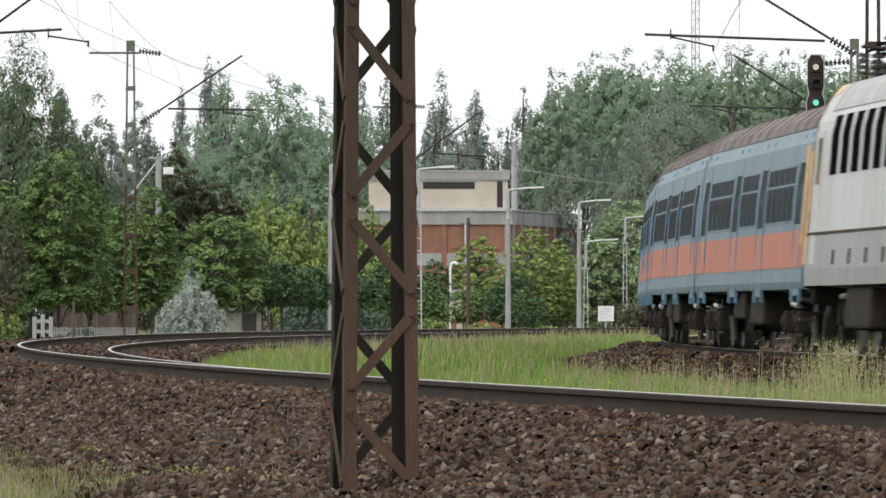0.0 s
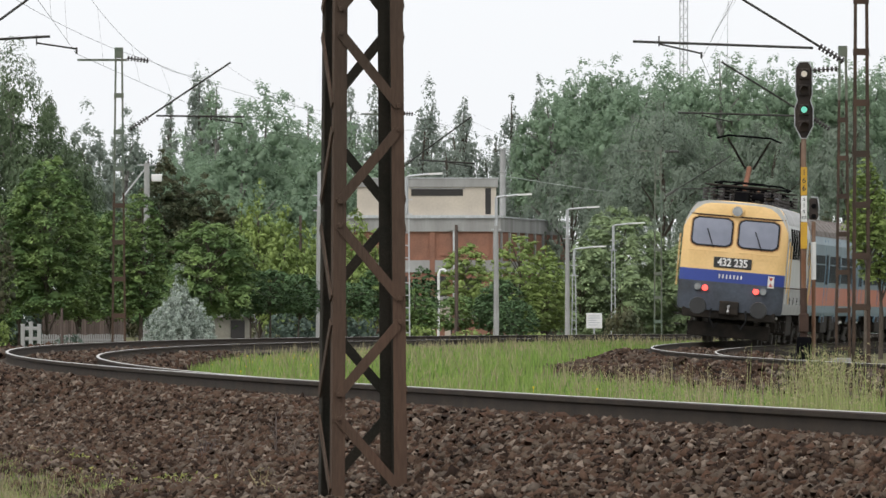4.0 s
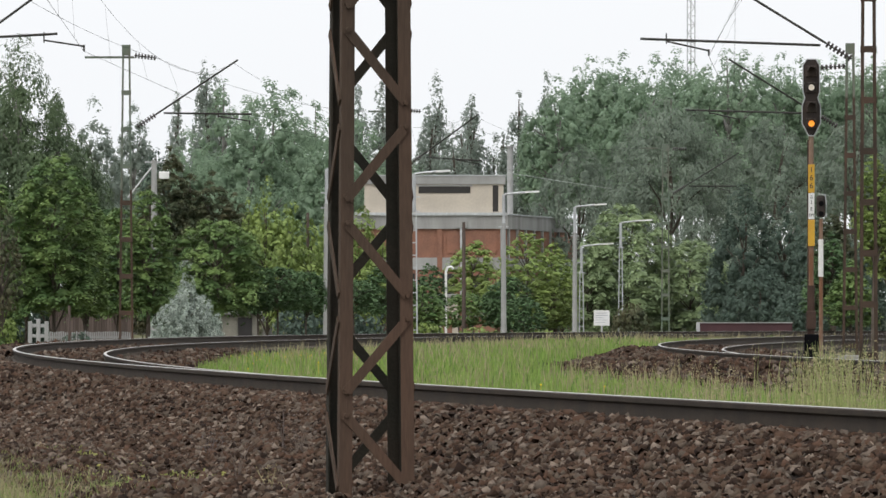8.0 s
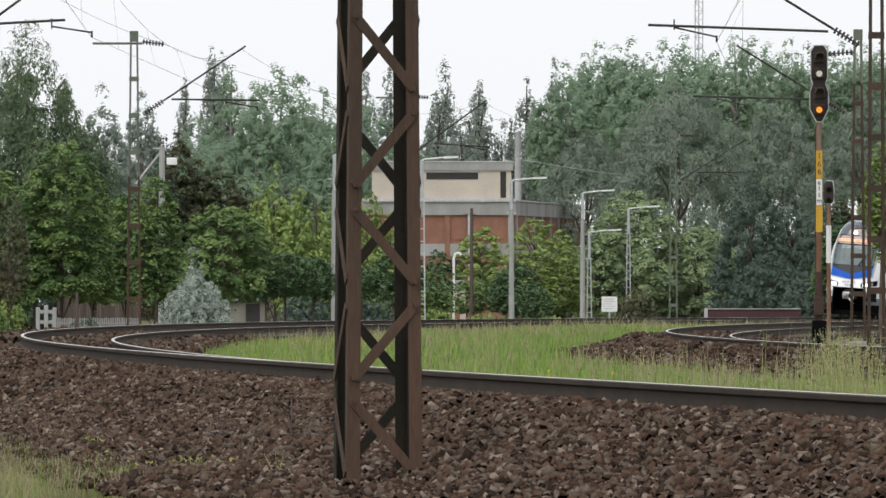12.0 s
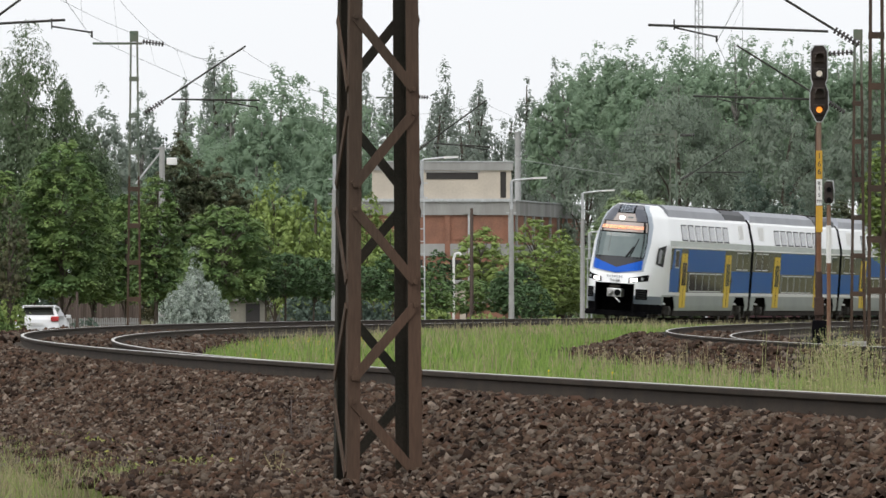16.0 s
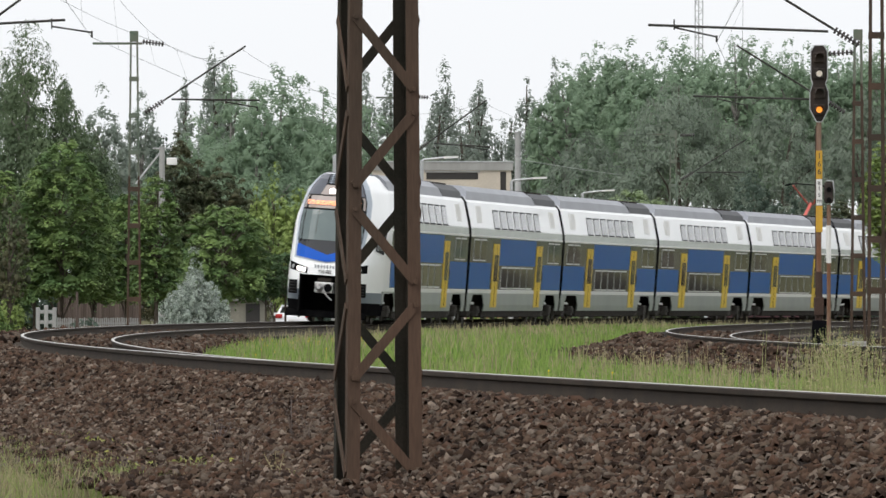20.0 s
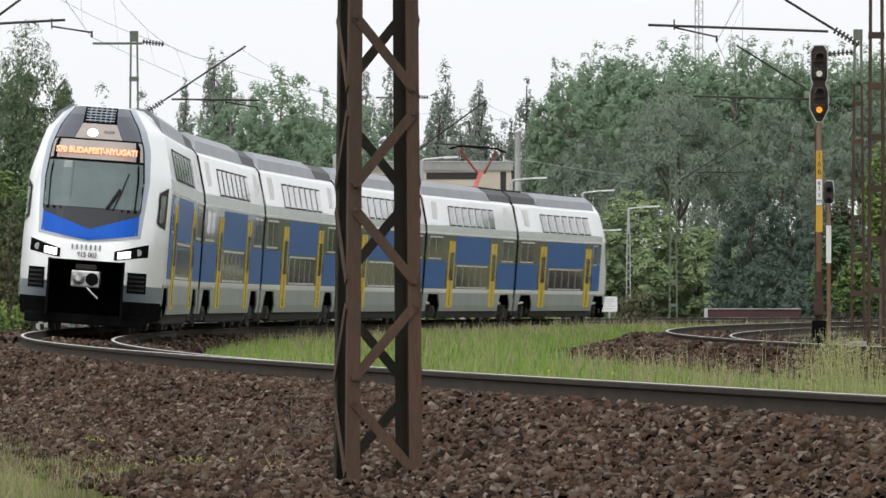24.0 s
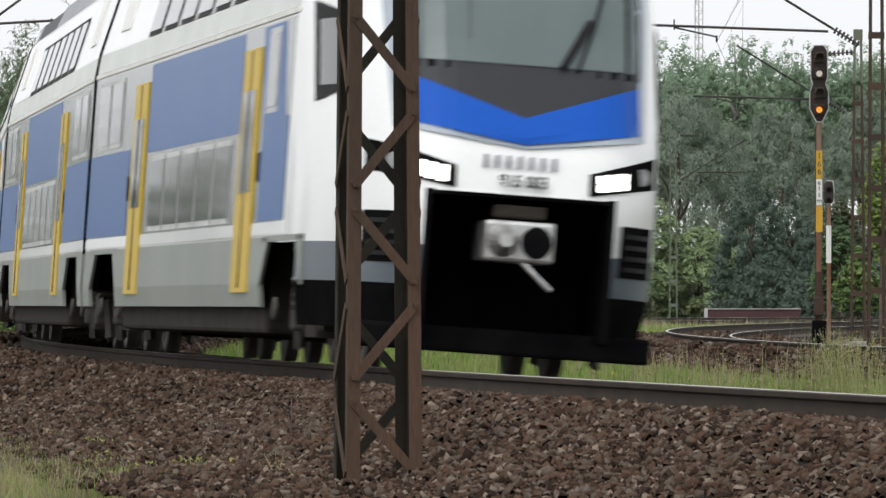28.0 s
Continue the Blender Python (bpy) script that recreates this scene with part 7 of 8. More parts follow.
def emu_car(label, length, cab):
    """One double-deck car, x forward. With a cab its nose is at +length/2."""
    car = thing("emu_car", label, "train car", group="cars of the double-deck train")
    h = length / 2
    fx = h - 4.98 if cab else h - 0.3
    zs = [1.0, 1.5, 2.9, 3.15, 3.55, 3.95, 4.12]
    prof = [(EMU.w(z), z) for z in zs]
    ring = lambda x: [(x, w, z) for w, z in prof] + [(x, -w, z) for w, z in prof[::-1]]
    part("body", Geo().sweep([ring(-h + 0.3), ring(-h + 6), ring(0), ring(fx)]), WHITE_SHELL, car)
    for x in ((-h + 0.29,) if cab else (-h + 0.29, h - 0.29)):
        part("end_frame", Geo().sweep([[(x - 0.012, w * 1.004, z) for w, z in prof] + [(x - 0.012, -w * 1.004, z) for w, z in prof[::-1]], [(x + 0.012, w * 1.004, z) for w, z in prof] + [(x + 0.012, -w * 1.004, z) for w, z in prof[::-1]]]), BLACK, car, "black end frame")
    # underfloor box between the bogies
    part("floor", Geo().box((-h + 0.35, -1.3, 0.98), (fx, 1.3, 1.04)), BLACK, car)
    part("underfloor", Geo().box((-h + 4.8, -1.3, 0.22), (h - (6.5 if cab else 4.8), 1.3, 0.98), 0.04), UNDER, car)
    for s in (-1, 1):
        a, b = -h + 0.31, (h - 4.3 if cab else h - 0.31)
        mid_f = h - (4.6 if cab else 2.9)
        for p, q in ((a, -h + 1.15), (-h + 4.65, mid_f - 1.75), (mid_f + 1.75, b)):
            if q > p:
                part("skirt", EMU.side_patch(s, p, q, 0.44, 1.02, 0.005), GREY_SHELL, car, "grey lower skirt")
        for c in (-h + 2.9, mid_f):
            for e in (-1, 1):
                x0, x1 = c + e * 1.75, c + e * 1.15
                y = s * (EMU.w(0.8) + 0.004)
                tri = [(x0, 0.62), (x0, 1.02), (x1, 1.02)]
                part("skirt_corner", Geo().sweep([[(px, y, pz) for px, pz in tri], [(px, y - s * 0.03, pz) for px, pz in tri]]), GREY_SHELL, car)
            part("skirt_lintel", EMU.side_patch(s, c - 1.75, c + 1.75, 0.98, 1.03, 0.004), GREY_SHELL, car)
        part("stripe", EMU.side_patch(s, a, b, 1.04, 1.13, 0.008), WHITE_SHELL, car, "pale stripe along the side")
        bb = h - 4.6 if cab else b
        part("window_band", EMU.side_patch(s, a + 0.02, bb, 1.15, 2.84, 0.004), GLASS_FRAME, car, "dark grey band round the windows")
        part("seam", EMU.side_patch(s, a, b, 2.86, 2.90, 0.016, 1), WHITE_PAINT, car)
        part("grey_upper_band", EMU.side_patch(s, a, b, 2.91, 3.12, 0.004, 1), LOWER_WHITE, car)
        d0, d1 = (-h + 6.0, h - 7.7) if not cab else (-h + 6.0, h - 8.9)
        for x in (d0, d1):
            d = part("door", EMU.side_patch(s, x, x + 1.55, 0.56, 2.66, 0.02), YELLOW_DOOR, car, "yellow plug door")
            for k in (0, 1):
                part("door_window", EMU.side_patch(s, x + 0.26 + k * 0.6, x + 0.66 + k * 0.6, 1.42, 2.3, 0.028), GLASS_DARK, d)
            part("door_edge", EMU.side_patch(s, x + 0.755, x + 0.795, 0.6, 2.64, 0.027), RUBBER, d)
        part("blue_panel", EMU.side_patch(s, d0 + 1.75, d1 - 0.2, 1.95, 2.82, 0.008), BLUE_SHELL, car, "blue panel over the lower windows")
        emu_windows(car, d0 + 2.3, d1 - 0.7, 1.22, 1.86, 5 if d1 - d0 > 9.5 else 4, s)
        part("blue_end_panel", EMU.side_patch(s, -h + 0.33, -h + 5.6, 1.16, 2.02, 0.008), BLUE_SHELL, car, "blue panel under the end windows")
        part("blue_end_panel", EMU.side_patch(s, d1 + 2.0, bb - 0.02, 1.16, 2.02, 0.008), BLUE_SHELL, car, "blue panel under the end windows")
        emu_windows(car, -h + 1.0, -h + 4.4, 2.12, 2.74, 2, s)
        if cab:
            part("blue_panel", EMU.side_patch(s, d1 + 2.0, bb - 0.4, 2.02, 2.82, 0.0085, 3, -0.5), BLUE_SHELL, car)
            emu_windows(car, d1 + 2.1, d1 + 3.3, 2.12, 2.74, 1, s)
        else:
            emu_windows(car, h - 4.4, h - 1.0, 2.12, 2.74, 2, s)
        emu_windows(car, d0 + 0.4, d1 + 1.6, 3.18, 3.72, 7, s, 0.5, GLASS_UP, slant=-0.35, frame_w=0.045)
        for x in ((-h + 2.2, h - 3.4) if not cab else (-h + 2.2,)):
            part("hatch", EMU.side_patch(s, x, x + 1.3, 3.32, 3.86, 0.014, 2, -0.3), WHITE_PAINT, car)
        for x in (d0 - 0.45, d1 + 1.75):
            part("door_button_panel", EMU.side_patch(s, x, x + 0.2, 1.5, 1.75, 0.016), RUBBER, car)
    # roof: low fairing with dark wells at the car's ends
    rp = [(1.1, 4.02), (1.0, 4.3), (0.75, 4.47), (-0.75, 4.47), (-1.0, 4.3), (-1.1, 4.02)]
    rf = fx - 0.2 if cab else h - 0.5
    part("roof_fairing", Geo().sweep([[(-h + 6.2 + (z - 4.02) * 2.4, y, z) for y, z in rp], [(rf - (0 if cab else (z - 4.02) * 2.4), y, z) for y, z in rp]]), ROOF_GREY, car, "grey roof fairing")
    part("roof_well", Geo().sweep([[(-h + 0.35, y, z - 0.03) for y, z in rp], [(-h + 6.3, y, z - 0.03) for y, z in rp]]), ROOF_DARK, car, "dark roof well")
    for k in range(5):
        part("roof_unit", Geo().box((-h + 0.9 + k * 1.05, -0.6, 4.42), (-h + 1.6 + k * 1.05, 0.6, 4.5), 0.02), UNDER, car)
    # bellows
    ends = (-h,) if cab else (-h, h)
    for e in ends:
        rings = []
        for k in range(7):
            q = 0.0 if k % 2 else 0.07
            rings.append([(e - 0.3 * (1 if e > 0 else -1) * (k / 6), y * (1.3 - q), z) for y, z in ((-1, 0.62), (-1, 3.0), (-0.86, 3.85), (0.86, 3.85), (1, 3.0), (1, 0.62))])
        part("bellows", Geo().sweep(rings), BLACK, car, "black rubber bellows")
    bogie(car, -h + 2.9, 2.5, 0.43, "emu")
    bogie(car, h - (4.6 if cab else 2.9), 2.5, 0.43, "emu")
    if cab:
        emu_cab(car, h)
    return car


def bar_row(x0, x1, z, tall, wide, n, paint, car, label):
    """A short row of plain bars where a mark stands."""
    for k in range(n):
        y = -wide / 2 + wide * k / n
        part("operator_mark", Geo().box((x0, y, z - tall / 2), (x1, y + wide / n * 0.35, z + tall / 2)), paint, car, label)


def emu_cab(car, h):
    """The driver's end: a rounded white nose with a dark mask, blue chevron, lamps and an open coupler pocket."""
    zs = [0.3, 0.5, 0.66, 0.8, 0.97, 1.2, 1.4, 1.6, 1.85, 2.1, 2.3, 2.6, 2.9, 3.15, 3.3, 3.5, 3.7, 3.85, 3.95, 4.04, 4.12, 4.2, 4.3, 4.36, 4.42]
    us = [math.sin(math.pi * (j / 36 - 0.5)) for j in range(37)]

    def nose_band(lo, hi, name, material, label, lid=False):
        """A ring of the nose between two heights, open where the coupler pocket is."""
        g, rows = Geo(), []
        for z in (q for q in zs if lo <= q <= hi):
            w = EMU.w(z)
            back = h - (3.3 if hi < 1.0 else 5.0)
            rows.append([(back, -w, z)] + [(max(back, h + EMU.front(u * w, z)), u * w, z) for u in us] + [(back, w, z)])
        g.sweep(rows, closed=False)
        n = len(rows[0])
        if lid:
            g.f.append(tuple((len(rows) - 1) * n + j for j in range(n)))
        keep = []
        for f in g.f:
            c = [sum(g.v[i][a] for i in f) / len(f) for a in range(3)]
            if not (abs(c[1]) < 0.72 and c[2] < 1.4 and c[0] > h - 1):
                keep.append(f)
        g.f = keep
        part(name, g, material, car, label, smooth=True)

    nose_band(0.97, 4.42, "nose", WHITE_SHELL, "rounded white nose", True)
    nose_band(0.66, 0.97, "apron", DARKGREY_SHELL, "slate grey lower apron")
    nose_band(0.3, 0.66, "lower_apron", BLACK, "black bottom of the apron")
    fp = lambda *a, **k: EMU.front_patch(h, *a, **k)
    sym = lambda f: (lambda z: (-f(z), f(z)))
    mask = lambda z: float(np.interp(z, [1.6, 2.1, 3.0, 3.6, 4.0, 4.42], [0.965, 1.0, 1.06, 1.01, 0.88, 0.6]))
    chev = lambda lo, hi: (lambda u: lo + (hi - lo) * abs(u))
    part("mask", fp(sym(mask), chev(1.76, 1.88), 4.38, 0.02, 24, 20), MASK_GREY, car, "grey surround of the windscreen")
    part("chevron", fp(sym(lambda z: 0.93), chev(1.79, 1.93), chev(2.0, 2.31), 0.032, 4, 14), BLUE_BRIGHT, car, "bright blue chevron")
    part("lower_mask", fp(sym(lambda z: 0.93), chev(1.99, 2.30), 2.44, 0.03, 4, 14), MASK_DARK, car, "dark grey panel under the windscreen")
    inner = lambda z: float(np.interp(z, [2.3, 3.0, 3.6, 4.0, 4.42], [0.945, 0.965, 0.9, 0.76, 0.5]))
    part("screen_surround", fp(sym(inner), 2.36, 4.37, 0.028, 20, 16), BLACK, car, "black edge round the glass")
    for s in (-1, 1):
        e0 = lambda z, s=s: tuple(sorted((s * float(np.interp(z, [3.7, 4.05, 4.4], [0.49, 0.33, 0.31])), s * (inner(z) - 0.025))))
        part("top_panel", fp(e0, 3.735, 4.36, 0.036, 8, 6), SLATE, car, "dark slate panel over the display")
    ws = part("windscreen", fp(sym(lambda z: inner(z) - 0.03), 2.42, 3.28, 0.04, 8, 12), WINDSCREEN, car, "large tinted windscreen")
    for y in (-0.42,):
        part("screen_seam", fp(lambda z, y=y: (y - 0.007, y + 0.007), 2.6, 3.28, 0.046, 6, 1), GLASS_FRAME, ws)
    part("wiper", Geo().tube([(h + EMU.front(0.42, 2.4) + 0.05, 0.42, 2.4), (h + EMU.front(0.55, 2.75) + 0.06, 0.55, 2.75), (h + EMU.front(0.66, 3.12) + 0.05, 0.66, 3.12)], 0.016, 6), RUBBER, ws)
    part("wiper", Geo().tube([(h + EMU.front(-0.36, 2.4) + 0.05, 0.30, 2.42), (h + EMU.front(-0.5, 2.75) + 0.06, 0.52, 2.8)], 0.03, 6), RUBBER, ws)
    ds = part("display", fp(sym(lambda z: inner(z) - 0.03), 3.335, 3.70, 0.036, 4, 10), LED_BACK, car, "amber line display over the windscreen")
    put_text("display_text", "S70 BUDAPEST-NYUGATI", 0.185, LED_AMBER, ds, h + EMU.front(0, 3.5) + 0.09, 0, 3.52, 0.76, 33)
    tp = part("lamp_panel", fp(sym(lambda z: float(np.interp(z, [3.72, 4.03], [0.47, 0.33]))), 3.735, 4.03, 0.036, 4, 6), LED_BACK, car)
    part("top_lamp", Geo().disc((h + EMU.front(0.1, 3.87) + 0.07, -0.12, 3.87), (1, 0, 0.75), 0.1, 0.03, 18), LAMP_WHITE, tp, "round top headlamp")
    part("top_lamp", Geo().box((h + EMU.front(0.1, 3.87) - 0.02, 0.1, 3.79), (h + EMU.front(0.1, 3.87) + 0.06, 0.3, 3.94), 0.02), LENS_GLASS, tp)
    gr = part("roof_grille", fp(sym(lambda z: 0.29), 4.05, 4.36, 0.036, 4, 4), BLACK, car, "black roof grille")
    for k in range(5):
        part("grille_bar", fp(sym(lambda z: 0.28), 4.085 + k * 0.055, 4.097 + k * 0.055, 0.046, 1, 4), MASK_GREY, gr)
    for k in range(5):
        y = -0.2 + k * 0.1
        part("grille_bar", fp(lambda z, y=y: (y - 0.008, y + 0.008), 4.06, 4.35, 0.046, 4, 1), MASK_GREY, gr)
    for s in (-1, 1):
        e2 = lambda z, s=s: tuple(sorted((s * 0.8, s * 1.14)))
        lg = part("air_grille", fp(e2, 0.82, 1.22, 0.018, 5, 6), BLACK, car, "black louvred grille")
        for k in range(4):
            part("louvre", fp(lambda z, s=s: tuple(sorted((s * 0.83, s * 1.11))), 0.87 + k * 0.085, 0.905 + k * 0.085, 0.045, 1, 5), RUBBER, lg)
        lo = lambda u, s=s: 1.43 + 0.10 * (u * s + 1) / 2
        hi = lambda u, s=s: 1.60 + 0.18 * (u * s + 1) / 2
        hl = part("headlamp", fp(lambda z, s=s: tuple(sorted((s * 0.52, s * 1.14))), lo, hi, 0.016, 4, 8), BLACK, car, "slanted black headlamp unit")
        for k in range(3):
            for j in (0, 1):
                a, z = 0.585 + k * 0.085, 1.47 + k * 0.014 + j * 0.065
                part("lamp", fp(lambda q, s=s, a=a: tuple(sorted((s * a, s * (a + 0.078)))), z, z + 0.06, 0.026, 1, 2), LAMP_WHITE, hl, "lit white headlamp")
        part("lamp", Geo().disc((h + EMU.front(0.97, 1.6) + 0.025, s * 0.97, 1.61), (1, s * 0.5, 0.1), 0.07, 0.02, 16), LENS_GLASS, hl)
        cw = part("cab_window", fp(lambda z, s=s: tuple(sorted((s * 1.255, s * 1.37))), lambda u, s=s: 2.1 + 0.1 * (1 - u * s) / 2, lambda u, s=s: 2.92 - 0.12 * (1 - u * s) / 2, 0.14, 5, 6), RUBBER, car, "black cab side window")
        part("pane", fp(lambda z, s=s: tuple(sorted((s * 1.275, s * 1.355))), 2.22, 2.76, 0.19, 4, 4), GLASS_DARK, cw)
    # coupler pocket and coupler
    pk = Geo()
    mouth = [(-0.74, 0.3), (-0.74, 1.41), (0.74, 1.41), (0.74, 0.3), (0.70, 0.3), (0.70, 1.37), (-0.70, 1.37), (-0.70, 0.3)]
    pk.sweep([[(x, y, z) for y, z in mouth] for x in (h - 1.6, h - 0.04)])
    part("coupler_pocket", pk, BLACK, car, "deep black coupler pocket")
    part("pocket_back", Geo().box((h - 1.68, -0.74, 0.3), (h - 1.6, 0.74, 1.41)), BLACK, car)
    cp = part("coupler", Geo().box((h - 0.8, -0.27, 0.88), (h + 0.05, 0.27, 1.2), 0.03), STEEL, car, "bright steel automatic coupler")
    part("coupler_cone", Geo().tube([(h + 0.05, -0.13, 1.04), (h + 0.27, -0.13, 1.04)], 0.13, 14, 0.05), STEEL, cp)
    part("coupler_cup", Geo().disc((h + 0.06, 0.13, 1.04), (1, 0, 0), 0.125, 0.03, 16), BLACK, cp)
    part("coupler_box", Geo().box((h - 0.3, -0.2, 1.22), (h - 0.02, 0.2, 1.32), 0.02), UNDER, cp)
    part("coupler_hose", Geo().tube([(h, 0.02, 0.9), (h + 0.06, 0.12, 0.8), (h + 0.04, 0.26, 0.68)], 0.02, 6), STEEL, cp)
    part("rail_guard", Geo().box((h - 1.1, -1.15, 0.16), (h - 0.5, 1.15, 0.36), 0.03), BLACK, car)
    put_text("running_number", "815 003", 0.13, PLATE_DARK, car, h + 0.02, 0, 1.5, 0.9, 5, "small dark running number")
    bar_row(h - 0.055, h - 0.035, 1.65, 0.1, 0.62, 7, ROOF_GREY, car, "small grey bar of the operator mark")


MASK_GREY = mat("pale_blue_grey_mask_paint", (0.36, 0.41, 0.47), 0.35, 0, (0.33, 0.37, 0.43), 1, 0.5, 14, 0.04, spec=0.2)
# white side band toned grey-green; the reflection on it is in its colour
LOWER_WHITE = mat("reflection_toned_band", (0.47, 0.5, 0.45), 0.25, 0, (0.42, 0.45, 0.41), 0.8, 0.5, 14, 0.04)
GLASS_UP = mat("upper_deck_glass", (0.06, 0.067, 0.067), 0.04, 0, (0.05, 0.056, 0.052), 0.9, 0.5, 9, 0.06, spec=0.5)
FRAME_PALE = mat("pale_window_frame", (0.6, 0.61, 0.6), 0.4, 0.2)
SLATE = mat("dark_slate_paint", (0.075, 0.08, 0.1), 0.35, 0, (0.065, 0.07, 0.088), 1, 0.5, 14, 0.04)
MASK_DARK = mat("dark_mask_paint", (0.03, 0.032, 0.037), 0.45, 0, (0.024, 0.026, 0.03), 1, 0.5, 14, 0.04, spec=0.2)
EMU_E, EMU_M = 26.87, 25.33


def pantograph(car, x, z0, z1, paint, arm=None):
    """A half-arm current collector, raised."""
    p = part("pantograph_base", Geo().box((x - 0.7, -0.55, z0), (x + 0.7, 0.55, z0 + 0.1), 0.02), paint, car)
    for y in (-0.55, 0.55):
        part("insulator_post", Geo().disc((x - 0.5, y, z0 + 0.05), (0, 0, 1), 0.09, 0.24, 10).disc((x + 0.5, y, z0 + 0.05), (0, 0, 1), 0.09, 0.24, 10), CERAMIC, p)
    zm = z0 + (z1 - z0) * 0.46
    part("lower_arm", Geo().tube([(x + 0.5, 0, z0 + 0.15), (x - 1.1, 0, zm)], 0.075, 8), arm or paint, p)
    for y in (-1, 1):
        part("upper_arm", Geo().tube([(x - 1.1, y * 0.12, zm), (x + 0.25, y * 0.62, z1 - 0.1)], 0.036, 6), paint, p)
        part("collector_strip", Geo().tube([(x + 0.25 + y * 0.18, -0.95, z1 - 0.12), (x + 0.25 + y * 0.18, -0.62, z1 - 0.01), (x + 0.25 + y * 0.18, 0.62, z1 - 0.01), (x + 0.25 + y * 0.18, 0.95, z1 - 0.12)], 0.03, 6), BLACK, p)


def build_emu():
    lead = emu_car("white and blue double-deck end car with a rounded driving cab", EMU_E, True)
    mid = emu_car("white and blue double-deck middle car with yellow doors", EMU_M, False)
    cars = [lead, mid]
    for i in range(3):
        cars.append(copy_emu(mid))
    pantograph(cars[4], -EMU_M / 2 + 1.2, 4.28, 5.85, RED_PAINT)
    tail = copy_emu(lead)
    cars.append(tail)
    return cars


def copy_emu(car):
    twin = copy_thing(car, Matrix.Identity(4))
    old, fresh = [car, *car.children_recursive], [twin, *twin.children_recursive]
    for w, at, r, kind in list(WHEELS):
        if w in old:
            WHEELS.append((fresh[old.index(w)], at, r, kind))
    return twin


def emu_front(t):
    k = max(0.0, min(1.0, (t - 24.5) / 3.2))
    return -201.4 + 16.9 * (t - 15) + 0.37 * (t - 15) ** 2 + 1.4 * k * k * (3 - 2 * k)


EMU_CARS = build_emu()
# ---- push-pull train: electric locomotive at its end, four coaches ahead ----
LOCO = Shell([(1.50, 0.95), (1.53, 1.1), (1.53, 3.25), (1.5, 3.45), (1.42, 3.68), (1.32, 3.88), (1.2, 4.04), (0.9, 4.12), (0.3, 4.15)],
             [(0.95, 0.0), (1.75, 0.02), (2.1, 0.0), (2.3, -0.03), (3.5, -0.26), (3.9, -0.35), (4.05, -0.4), (4.12, -0.5), (4.15, -0.72)], 0.2, 8.0)
L_LOCO = 15.0


def rounded(y0, y1, z0, z1, r):
    """The two sides of a window with rounded corners, by height."""
    y0, y1 = min(y0, y1), max(y0, y1)

    def sides(z):
        d = max(0.0, r - min(z - z0, z1 - z))
        cut = r - math.sqrt(max(0.0, r * r - d * d))
        return y0 + cut, y1 - cut
    return sides


RIM_RUST = mat("rust_stained_cream", (0.3, 0.15, 0.07), 0.7, 0, (0.5, 0.3, 0.13), 5, 0.5, 30, 0.15)


